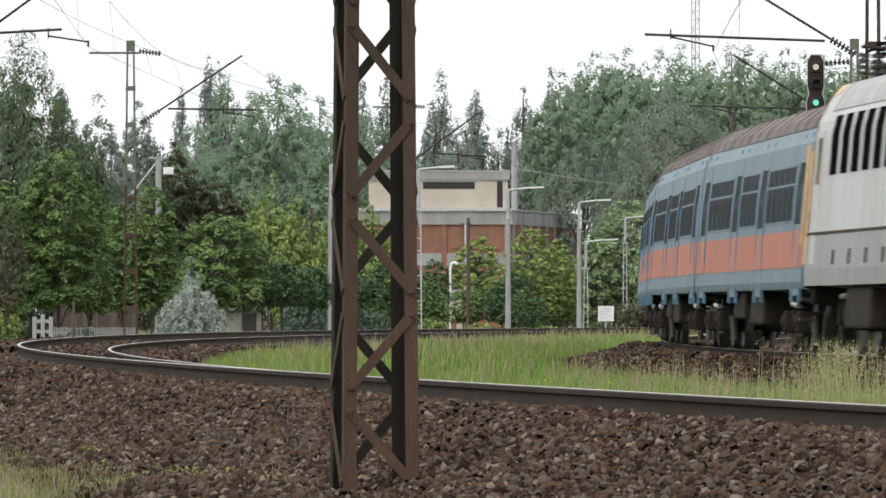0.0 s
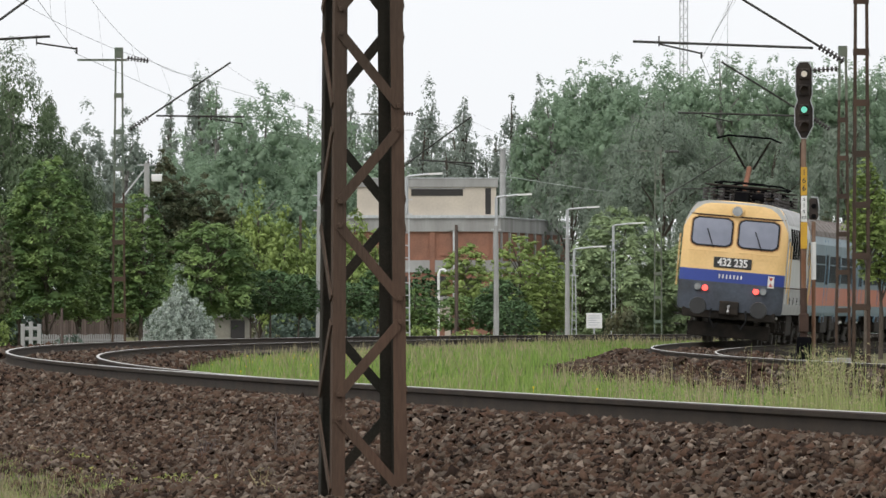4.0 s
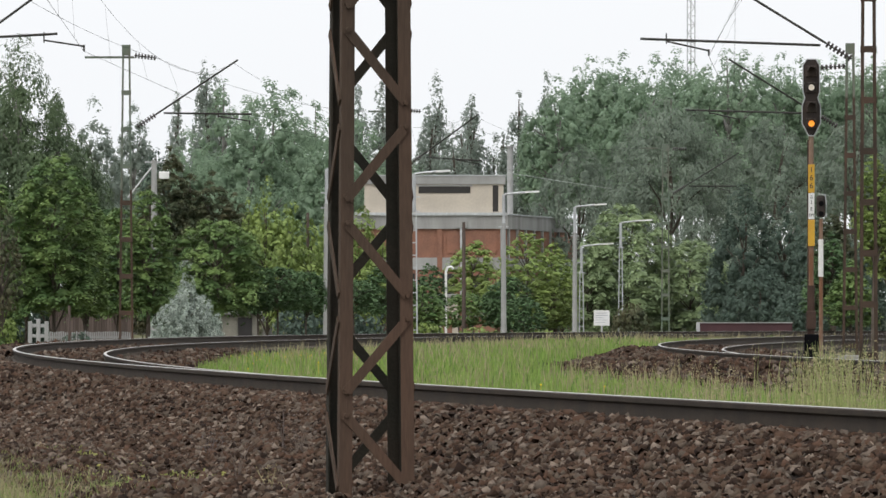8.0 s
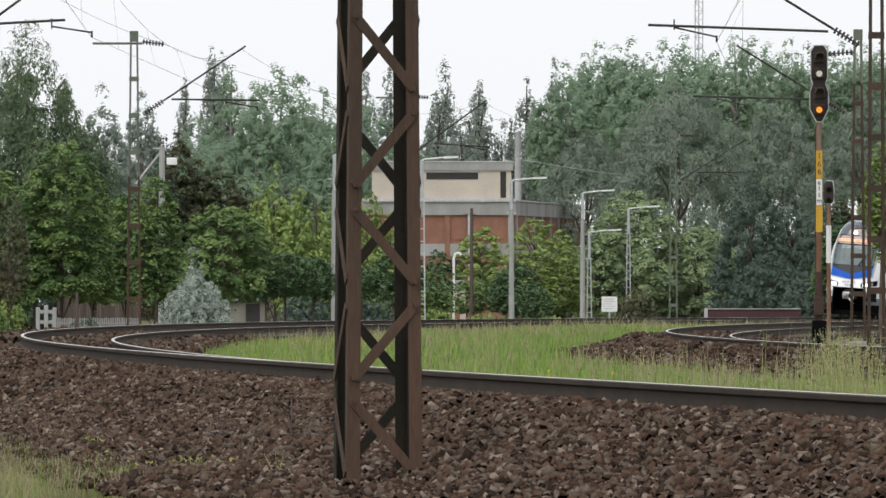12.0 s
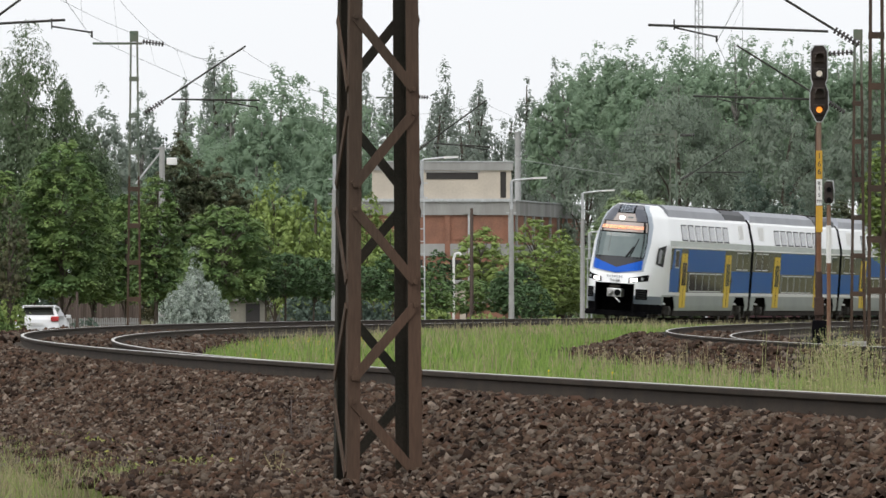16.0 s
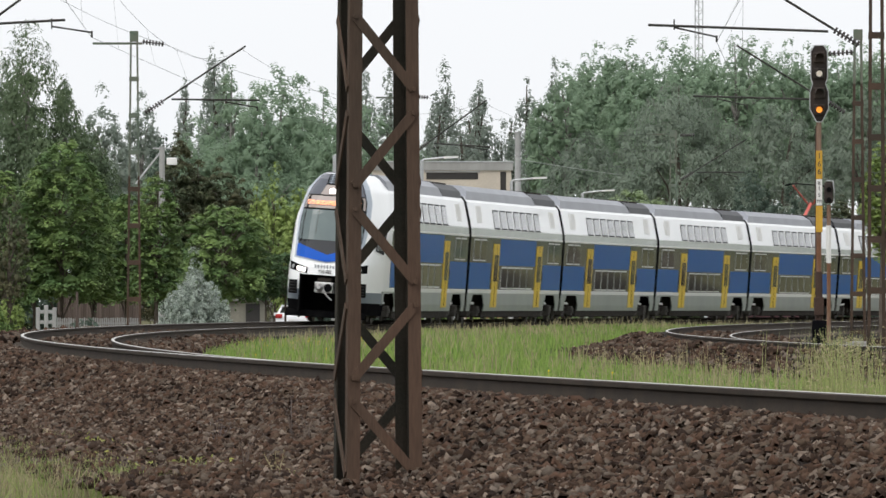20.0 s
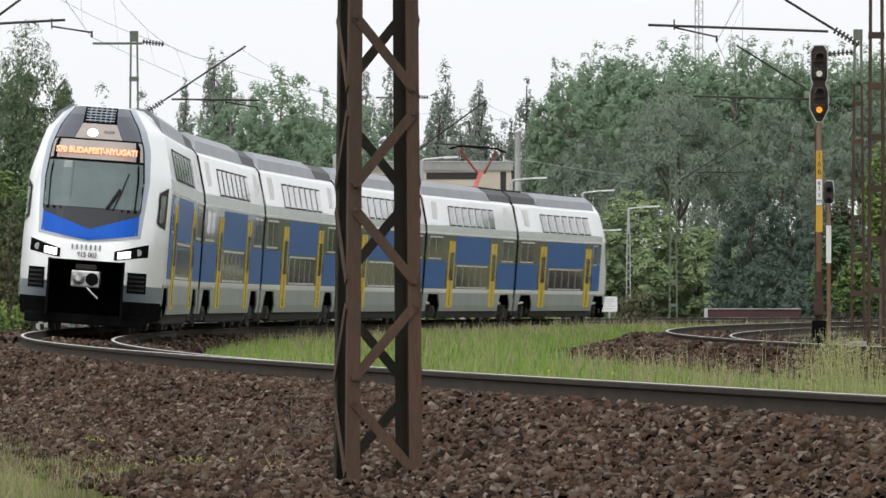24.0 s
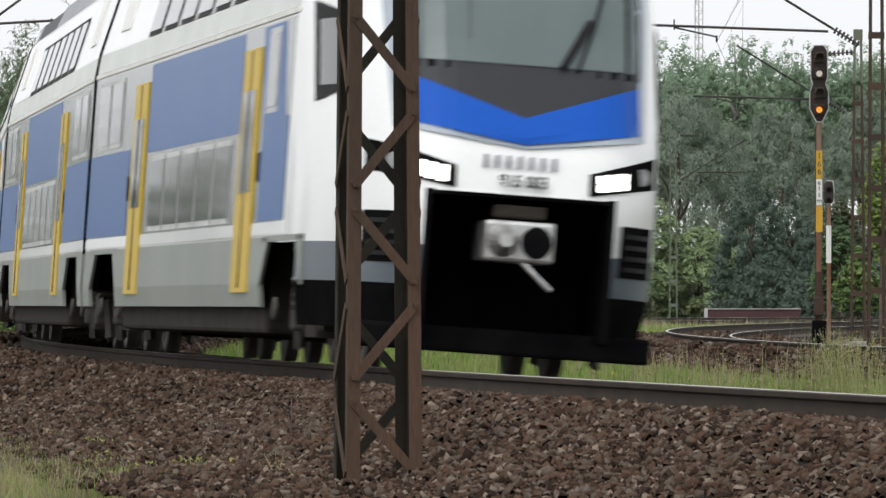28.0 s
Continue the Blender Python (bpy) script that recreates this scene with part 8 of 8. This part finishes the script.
def loco_end(car, s):
    """One cab end at x = s * half the length; parts are built for the +x end and mirrored for the other."""
    h = L_LOCO / 2
    base = new("cab_end")
    base.parent = car
    if s < 0:
        base.matrix_basis = Matrix.Rotation(math.pi, 4, "Z")
    zs = [0.95, 1.1, 1.4, 1.74, 1.76, 2.04, 2.06, 2.4, 2.8, 3.1, 3.3, 3.5, 3.65, 3.8, 3.88, 3.95, 4.0, 4.05, 4.09, 4.12, 4.15]
    us = [-1, -0.99, -0.96, -0.9, -0.8, -0.5, -0.2, 0.2, 0.5, 0.8, 0.9, 0.96, 0.99, 1]

    def band(lo, hi, name, material, label, back=2.2):
        g, rows = Geo(), []
        for z in [lo] + [q for q in zs if lo < q < hi] + [hi]:
            w = LOCO.w(z)
            rows.append([(h - back, -w, z)] + [(h + LOCO.front(u * w, z), u * w, z) for u in us] + [(h - back, w, z)])
        g.sweep(rows, closed=False)
        part(name, g, material, base, label, smooth=True)

    band(0.95, 1.78, "lower_front", LOCO_GREY, "grimy grey lower front", 0.35)
    band(1.78, 2.12, "blue_band", LOCO_BLUE, "dark blue band", 0.3)
    band(2.12, 3.88, "cab_front", CREAM, "cream-yellow cab front", 0.46)
    band(3.88, 4.15, "cab_brow", CREAM, "cream-yellow edge of the cab roof", 1.35)
    fp = lambda *a, **k: LOCO.front_patch(h, *a, **k)
    for y in (-1, 1):
        rim = part("window_rim", fp(rounded(y * 0.04, y * 1.31, 2.76, 3.66, 0.2), 2.76, 3.66, 0.006, 14, 6), RIM_RUST, base, "rusty rim of a cab window")
        fr = part("window_frame", fp(rounded(y * 0.07, y * 1.28, 2.79, 3.63, 0.18), 2.79, 3.63, 0.014, 14, 6), RUBBER, base, "black rubber window frame")
        part("pane", fp(rounded(y * 0.12, y * 1.23, 2.84, 3.58, 0.14), 2.84, 3.58, 0.022, 14, 6), PALE_GLASS, fr, "pale reflecting cab window")
        part("wiper", Geo().tube([(h + LOCO.front(0.5, 2.6) + 0.05, 0.0 + y * 0.7 + 0.1, 2.76), (h + LOCO.front(0.5, 3.3) + 0.05, y * 0.7 - 0.12, 3.3)], 0.014, 6), RUBBER, fr)
        lm = part("lamp_ring", Geo().disc((h + 0.03, y * 0.95, 1.6), (1, 0, 0), 0.125, 0.09, 18), LOCO_GREY, base)
        part("lamp", Geo().disc((h + 0.085, y * 0.95, 1.6), (1, 0, 0), 0.1, 0.03, 18), LENS_GLASS, lm, "clear glass headlamp")
        part("tail_lamp", Geo().disc((h + 0.06, y * 0.74, 1.58), (1, 0, 0), 0.085, 0.06, 16), TAIL_RED, base, "lit red tail lamp")
        bf = part("buffer_stem", Geo().tube([(h - 0.1, y * 0.88, 1.05), (h + 0.5, y * 0.88, 1.05)], 0.1, 12), UNDER, base)
        part("buffer", Geo().disc((h + 0.52, y * 0.88, 1.05), (1, 0, 0), 0.25, 0.06, 22), PLATE_DARK, bf, "round black buffer")
        part("hose", Geo().tube([(h + 0.05, y * 0.5, 1.0), (h + 0.12, y * 0.52, 0.7), (h + 0.1, y * 0.4, 0.45), (h + 0.1, y * 0.3, 0.6)], 0.025, 6), RUBBER, base)
        part("handrail", Geo().tube([(h + 0.03, y * 0.15, 2.66), (h + 0.0, y * 1.35, 2.66)], 0.015, 6), CREAM, base)
        part("grab_bar", Geo().tube([(h - 0.28, y * 1.60, 1.6), (h - 0.30, y * 1.60, 3.1)], 0.02, 6), CREAM, base)
        part("step", Geo().box((h - 1.2, y * 1.5 - 0.1, 0.45), (h - 0.7, y * 1.5 + 0.1, 0.5)).box((h - 1.2, y * 1.5 - 0.1, 0.75), (h - 0.7, y * 1.5 + 0.1, 0.8)), UNDER, base)
    tl = part("lamp_ring", Geo().disc((h + LOCO.front(0, 3.86) + 0.04, 0, 3.86), (1, 0, 0.2), 0.19, 0.12, 22), CREAM, base)
    part("lamp", Geo().disc((h + LOCO.front(0, 3.86) + 0.11, 0, 3.86), (1, 0, 0.2), 0.15, 0.03, 20), LENS_GLASS, tl, "round top headlamp")
    part("gutter", fp(lambda z: (-1.42, 1.42), 3.67, 3.70, 0.03, 1, 10), RUST, base)
    plate = part("number_plate", Geo().box((h + LOCO.front(0, 2.3) - 0.02, -0.55, 2.2), (h + LOCO.front(0, 2.3) + 0.04, 0.55, 2.5), 0.01), PLATE_DARK, base, "dark plate with the running number")
    put_text("running_number", "432 235", 0.31, WHITE_PAINT, plate, h + LOCO.front(0, 2.3) + 0.05, 0, 2.35, 0.86)
    bar_row(h + 0.02, h + 0.035, 1.95, 0.12, 0.74, 7, WHITE_PAINT, base, "white bar of the operator mark")
    sg = part("warning_plate", Geo().box((h + 0.0, 1.06, 1.72), (h + 0.035, 1.24, 2.06)), WHITE_PAINT, base, "small white plate with a red mark")
    part("warning_mark", Geo().sweep([[(h + 0.036, 1.09, 2.02), (h + 0.036, 1.21, 2.02), (h + 0.036, 1.15, 1.9)], [(h + 0.04, 1.09, 2.02), (h + 0.04, 1.21, 2.02), (h + 0.04, 1.15, 1.9)]]), RED_PAINT, sg)
    part("warning_mark", Geo().sweep([[(h + 0.036, 1.09, 1.76), (h + 0.036, 1.21, 1.76), (h + 0.036, 1.15, 1.88)], [(h + 0.04, 1.09, 1.76), (h + 0.04, 1.21, 1.76), (h + 0.04, 1.15, 1.88)]]), RED_PAINT, sg)
    hk = part("draw_gear", Geo().box((h - 0.1, -0.28, 0.85), (h + 0.12, 0.28, 1.25), 0.03), UNDER, base)
    part("hook", Geo().tube([(h + 0.1, 0, 1.1), (h + 0.36, 0, 1.08), (h + 0.4, 0, 0.95), (h + 0.3, 0, 0.9)], 0.04, 8), STEEL, hk)
    part("buffer_beam", Geo().box((h - 0.35, -1.35, 0.72), (h - 0.05, 1.35, 1.0), 0.03), UNDER, base)
    part("rail_guard", Geo().box((h - 0.9, -1.2, 0.18), (h - 0.6, 1.2, 0.6), 0.03), UNDER, base)
    turn = base.matrix_basis.copy()
    for ob in list(base.children):
        ob.parent = car
        ob.matrix_basis = turn @ ob.matrix_basis
    bpy.data.objects.remove(base)


def build_loco():
    car = thing("locomotive", "boxy electric locomotive with cream cabs, blue band and grey lower body", "locomotive")
    h = L_LOCO / 2
    zs = [1.0, 1.75, 2.05, 3.2, 3.45, 3.68, 3.88, 4.04, 4.12]
    prof = [(LOCO.w(z) - 0.012, z) for z in zs]
    ring = lambda x: [(x, w, z) for w, z in prof] + [(x, -w, z) for w, z in prof[::-1]]
    part("body", Geo().sweep([ring(-h + 0.42), ring(0), ring(h - 0.42)]), LOCO_SILVER, car, "pale silver-grey side wall")
    for s in (-1, 1):
        part("lower_side", LOCO.side_patch(s, -h + 0.36, h - 0.36, 0.98, 1.72, 0.004), LOCO_LOW, car, "grey lower side")
        part("side_seam", LOCO.side_patch(s, -h + 0.36, h - 0.36, 1.74, 1.78, 0.01, 1), RUST_DARK, car)
        for k in range(7):
            x = -h + 2.9 + k * 1.45
            lv = part("louvre_panel", LOCO.side_patch(s, x, x + 0.85, 2.62, 3.5, 0.008), BLACK, car, "dark air intake in the side")
            for j in range(4):
                part("louvre", LOCO.side_patch(s, x + 0.04, x + 0.81, 2.82 + j * 0.15, 2.85 + j * 0.15, 0.012, 1), BLACK, lv)
        for x in (-h + 1.0, h - 1.65):
            d = part("cab_door", LOCO.side_patch(s, x, x + 0.65, 1.3, 3.3, 0.008), LOCO_SILVER, car)
            part("pane", LOCO.side_patch(s, x + 0.1, x + 0.55, 2.5, 3.2, 0.016), GLASS_DARK, d)
            part("grab_bar", Geo().tube([(x - 0.08, s * 1.6, 1.3), (x - 0.08, s * 1.6, 3.0)], 0.02, 6), CREAM, car)
        for x in (-3.2, -1.0, 1.2, 3.4):
            part("vent", LOCO.side_patch(s, x, x + 0.25, 1.28, 1.5, 0.012), BLACK, car)
        part("tank", Geo().box((-1.6, s * 1.15 - 0.3, 0.35), (1.6, s * 1.15 + 0.25, 0.95), 0.05), UNDER, car)
    half = [(LOCO.w(z) + 0.004, z) for z in (3.6, 3.68, 3.88, 4.04, 4.12, 4.14)]
    rows = half + [(-w, z) for w, z in half[::-1]]
    part("roof", Geo().sweep([[(x, y, z) for y, z in rows] for x in (-h + 1.9, h - 1.9)]), LOCO_ROOF, car, "dusty grey roof")
    for s in (1, -1):
        loco_end(car, s)
    # roof gear
    gear = part("roof_walkway", Geo().box((-h + 1.6, -0.9, 4.28), (h - 1.6, -0.72, 4.32)).box((-h + 1.6, 0.72, 4.28), (h - 1.6, 0.9, 4.32)), UNDER, car, "black roof walkway")
    for x in np.arange(-h + 1.8, h - 1.6, 0.9):
        for y in (-0.8, -0.3, 0.3, 0.8):
            g = Geo()
            for k in range(3):
                g.disc((x, y, 4.14 + k * 0.09), (0, 0, 1), 0.085, 0.06, 8)
            part("insulator", g, CERAMIC, gear)
    for y in (-0.3, 0.3):
        part("roof_bus_bar", Geo().tube([(-h + 1.8, y, 4.48), (h - 1.8, y, 4.48)], 0.025, 6), UNDER, gear)
    for x in (h - 2.1, -h + 1.5):
        part("switch_box", Geo().box((x, -0.2, 4.15), (x + 0.6, 0.22, 4.44), 0.03), BLACK, car)
        for z in (4.5, 4.66):
            part("roof_bus_bar", Geo().tube([(x + 0.1, -0.85, z), (x + 0.1, -0.6, z + 0.05), (x + 0.1, 0.6, z + 0.05), (x + 0.1, 0.8, z)], 0.035, 6), BLACK, gear)
        for y in (-0.8, -0.45, -0.1, 0.3, 0.62):
            g = Geo()
            for k in range(5):
                g.disc((x + 0.1, y, 4.22 + k * 0.09), (0, 0, 1), 0.075 + 0.02 * (k % 2), 0.05, 8)
            part("insulator", g, BLACK, gear)
        part("roof_cable", Geo().tube([(x, -0.6, 4.66), (x, -0.95, 4.56), (x, -1.1, 4.3), (x, -1.0, 4.12)], 0.025, 6), BLACK, gear)
        part("roof_resistor", Geo().tube([(x + 0.2, 0.3, 4.34), (x + 0.2, 0.95, 4.32)], 0.1, 12), BLACK, car)
        for y in (-1.05, -0.85, -0.6, 0.75, 1.0):
            g = Geo()
            for k in range(4):
                g.disc((x + 0.3, y, 4.2 + k * 0.09), (0, 0, 1), 0.09, 0.06, 8)
            part("insulator", g, CERAMIC, gear)
        part("roof_bus_bar", Geo().tube([(x + 0.3, -1.1, 4.6), (x + 0.3, 1.05, 4.6)], 0.03, 6), UNDER, gear)
    part("roof_box", Geo().box((-2.0, -0.7, 4.05), (-0.6, 0.7, 4.42), 0.04), LOCO_GREY, car)
    part("roof_box", Geo().box((1.6, -0.5, 4.05), (2.6, 0.5, 4.4), 0.04), UNDER, car)
    pantograph(car, h - 3.4, 4.4, 6.1, UNDER, RUST_ORANGE)
    pantograph(car, -h + 3.4, 4.4, 4.8, UNDER, RUST_ORANGE)
    for x in (-h + 3.4, h - 3.4):
        bogie(car, x, 2.3, 0.59, "loco")
    return car


RUST_ORANGE = mat("orange_rust_arm", (0.22, 0.1, 0.06), 0.7)
PALE_GLASS = mat("pale_cab_glass", (0.17, 0.183, 0.235), 0.2, 0, (0.215, 0.23, 0.285), 1.2, 0.5, 4, 0.05, spec=0.5)
LOCO_LOW = mat("loco_grey_lower_side", (0.32, 0.325, 0.32), 0.55, 0, (0.25, 0.25, 0.24), 1.0, 0.5, 14, 0.1, streak=True)
LOCO_ROOF = mat("dusty_loco_roof", (0.42, 0.42, 0.42), 0.6, 0, (0.3, 0.29, 0.28), 0.8, 0.5, 14, 0.1)
COACH = Shell([(1.38, 0.9), (1.42, 1.05), (1.44, 2.4), (1.40, 3.2), (1.24, 3.62), (0.9, 3.9), (0.4, 4.02), (0.1, 4.04)], [(0, 0), (5, 0)], 0, 1)
L_COACH = 24.3
COACH_PANE = mat("dusty_coach_glass", (0.009, 0.011, 0.013), 0.5, 0, (0.016, 0.02, 0.022), 1, 0.5, 9, 0.06, spec=0.02)


def coach():
    car = thing("coach", "blue-grey suburban coach with an orange band and grey-brown roof", "train coach", group="coaches of the push-pull train")
    h = L_COACH / 2
    zs = [0.95, 1.05, 2.4, 3.2, 3.45]
    prof = [(COACH.w(z), z) for z in zs]
    ring = lambda x: [(x, w, z) for w, z in prof] + [(x, -w, z) for w, z in prof[::-1]]
    part("body", Geo().sweep([ring(-h + 0.2), ring(0), ring(h - 0.2)]), COACH_BLUE, car)
    rz = [(COACH.w(z) + 0.015, z) for z in (3.45, 3.62, 3.8, 3.9, 4.0, 4.04)]
    part("roof", Geo().sweep([[(x, w, z) for w, z in rz] + [(x, -w, z) for w, z in rz[::-1]] for x in (-h + 0.15, 0, h - 0.15)]), COACH_ROOF, car, "ribbed grey-brown roof")
    for k in range(12):
        x = -h + 1.2 + k * 2.0
        part("roof_rib", Geo().sweep([[(x + d, w + 0.012, z + 0.008) for w, z in rz] + [(x + d, -w - 0.012, z + 0.008) for w, z in rz[::-1]] for d in (0, 0.05)]), COACH_ROOF, car)
    doors = (-h + 0.9, -h + 8.6, h - 9.9, h - 2.2)
    for s in (-1, 1):
        part("orange_band", COACH.side_patch(s, -h + 0.22, h - 0.22, 1.28, 1.85, 0.006), COACH_ORANGE, car, "faded orange band")
        part("lower_band", COACH.side_patch(s, -h + 0.22, h - 0.22, 0.97, 1.25, 0.004), COACH_BLUE, car)
        for x in doors:
            d = part("door", COACH.side_patch(s, x, x + 1.3, 0.85, 3.15, 0.008), COACH_BLUE, car, "folding coach door")
            for k in (0, 1):
                part("pane", COACH.side_patch(s, x + 0.12 + k * 0.6, x + 0.55 + k * 0.6, 1.95, 2.9, 0.016), COACH_PANE, d)
            for e in (-0.12, 1.3):
                part("door_post", COACH.side_patch(s, x + e, x + e + 0.12, 0.75, 3.35, 0.024), COACH_DEEP, d, "deep blue door post")
            part("door_band", COACH.side_patch(s, x + 0.02, x + 1.28, 1.28, 1.85, 0.014), COACH_ORANGE, d)
        for a, b, n in ((doors[0] + 1.8, doors[1] - 0.4, 5), (doors[1] + 1.8, doors[2] - 0.4, 4), (doors[2] + 1.8, doors[3] - 0.4, 5)):
            st = (b - a) / n
            for i in range(n):
                x = a + i * st
                w = part("window_frame", COACH.side_patch(s, x + 0.06, x + st - 0.06, 1.98, 2.9, 0.012), COACH_BLUE, car)
                part("pane", COACH.side_patch(s, x + 0.1, x + st - 0.1, 2.02, 2.56, 0.018), COACH_PANE, w)
                part("top_pane", COACH.side_patch(s, x + 0.1, x + st - 0.1, 2.6, 2.86, 0.018), COACH_PANE, w)
        part("equipment_box", Geo().box((-3.2, s * 1.1 - 0.3, 0.4), (-0.4, s * 1.1 + 0.2, 0.95), 0.04), UNDER, car)
        part("equipment_box", Geo().box((1.0, s * 1.1 - 0.3, 0.5), (3.4, s * 1.1 + 0.2, 0.95), 0.04), UNDER, car)
    for e in (-1, 1):
        g = Geo().box((e * (h - 0.1) - 0.1, -0.75, 1.0), (e * (h - 0.1) + 0.1, 0.75, 3.3), 0.05)
        part("gangway", g, RUBBER, car, "black rubber gangway")
        part("buffer_beam", Geo().box((e * (h - 0.25) - 0.1, -1.3, 0.9), (e * (h - 0.25) + 0.1, 1.3, 1.15), 0.02), UNDER, car)
    for x in (-h + 3.4, h - 3.4):
        bogie(car, x, 2.5, 0.46, "coach")
    return car




def rear_face(t):
    return -30.0 + 34.2 * (t - 1)


LOCOMOTIVE = build_loco()
COACHES = [coach()]
for _ in range(3):
    COACHES.append(copy_thing(COACHES[0], Matrix.Identity(4)))


def motions():
    """Both trains along their tracks, from the start of the shot to its end."""
    times = [0.5 * i for i in range(57)]
    centres = [(EMU_E / 2, 8.95), (EMU_E + EMU_M / 2, 9.76), (EMU_E + EMU_M * 1.5, 9.76), (EMU_E + EMU_M * 2.5, 9.76), (EMU_E + EMU_M * 3.5, 9.76), (EMU_E * 1.5 + EMU_M * 4, 8.95)]
    for i, (car, (back, reach)) in enumerate(zip(EMU_CARS, centres)):
        rows = []
        for t in times:
            s = emu_front(t) - back
            if i == 5:
                rows.append((t, TRACK_A.stand(s - 9.5, s + 9.5)))
            else:
                rows.append((t, TRACK_A.stand(s + 9.5, s - 9.5)))
        walk(car, rows)
    rows = []
    for t in times:
        s = rear_face(t) + L_LOCO / 2
        rows.append((t, TRACK_C.stand(s - 4.1, s + 4.1)))
    walk(LOCOMOTIVE, rows)
    for k, car in enumerate(COACHES):
        rows = []
        for t in times:
            s = rear_face(t) + L_LOCO + 0.7 + L_COACH * (k + 0.5)
            rows.append((t, TRACK_C.stand(s + 8.6, s - 8.6)))
        walk(car, rows)
    # the white car along the street
    way = ((0.0, -64.0, 10.0), (8.0, -34.0, 180.0), (14.0, -18.6, 311.0), (15.0, -17.1, 330.0), (16.0, -15.9, 350.0), (17.0, -14.1, 370.0), (18.0, -11.5, 390.0), (19.0, -8.9, 410.0), (20.0, -7.2, 428.0), (22.0, -8.5, 464.0), (24.0, -18.0, 492.0), (28.0, -50.0, 545.0))
    rows = []
    for i, (t, x, y) in enumerate(way):
        a, b = way[max(0, i - 1)], way[min(len(way) - 1, i + 1)]
        rows.append((t, pose(x, y, ground_height(x, y) + 0.03, 0, 0, math.degrees(math.atan2(b[2] - a[2], b[1] - a[1])))))
    walk(CAR, rows)
    # added lens flaps, no real shutters: the upper pair of aspects gives way to the lower pair
    for flap, place, first in ADDED_FLAPS:
        shut, lifted = pose(*place, 0, 0, 0), pose(*place, -86, 0, 0)
        a, b = (lifted, shut) if first else (shut, lifted)
        walk(flap, [(0.0, a), (6.7, a), (6.8, b), (28.0, b)])
    # the wheels of the double-deck train roll
    for wheel, place, r, kind in WHEELS:
        if kind == "emu":
            rows, turned = [], 0.0
            for i in range(841):
                turned += min(1.45, (emu_front(i / 30) - emu_front((i - 1) / 30)) / r)
                rows.append((i / 30, Matrix.Translation(place) @ Matrix.Rotation(turned, 4, "Y")))
            walk(wheel, rows)


motions()
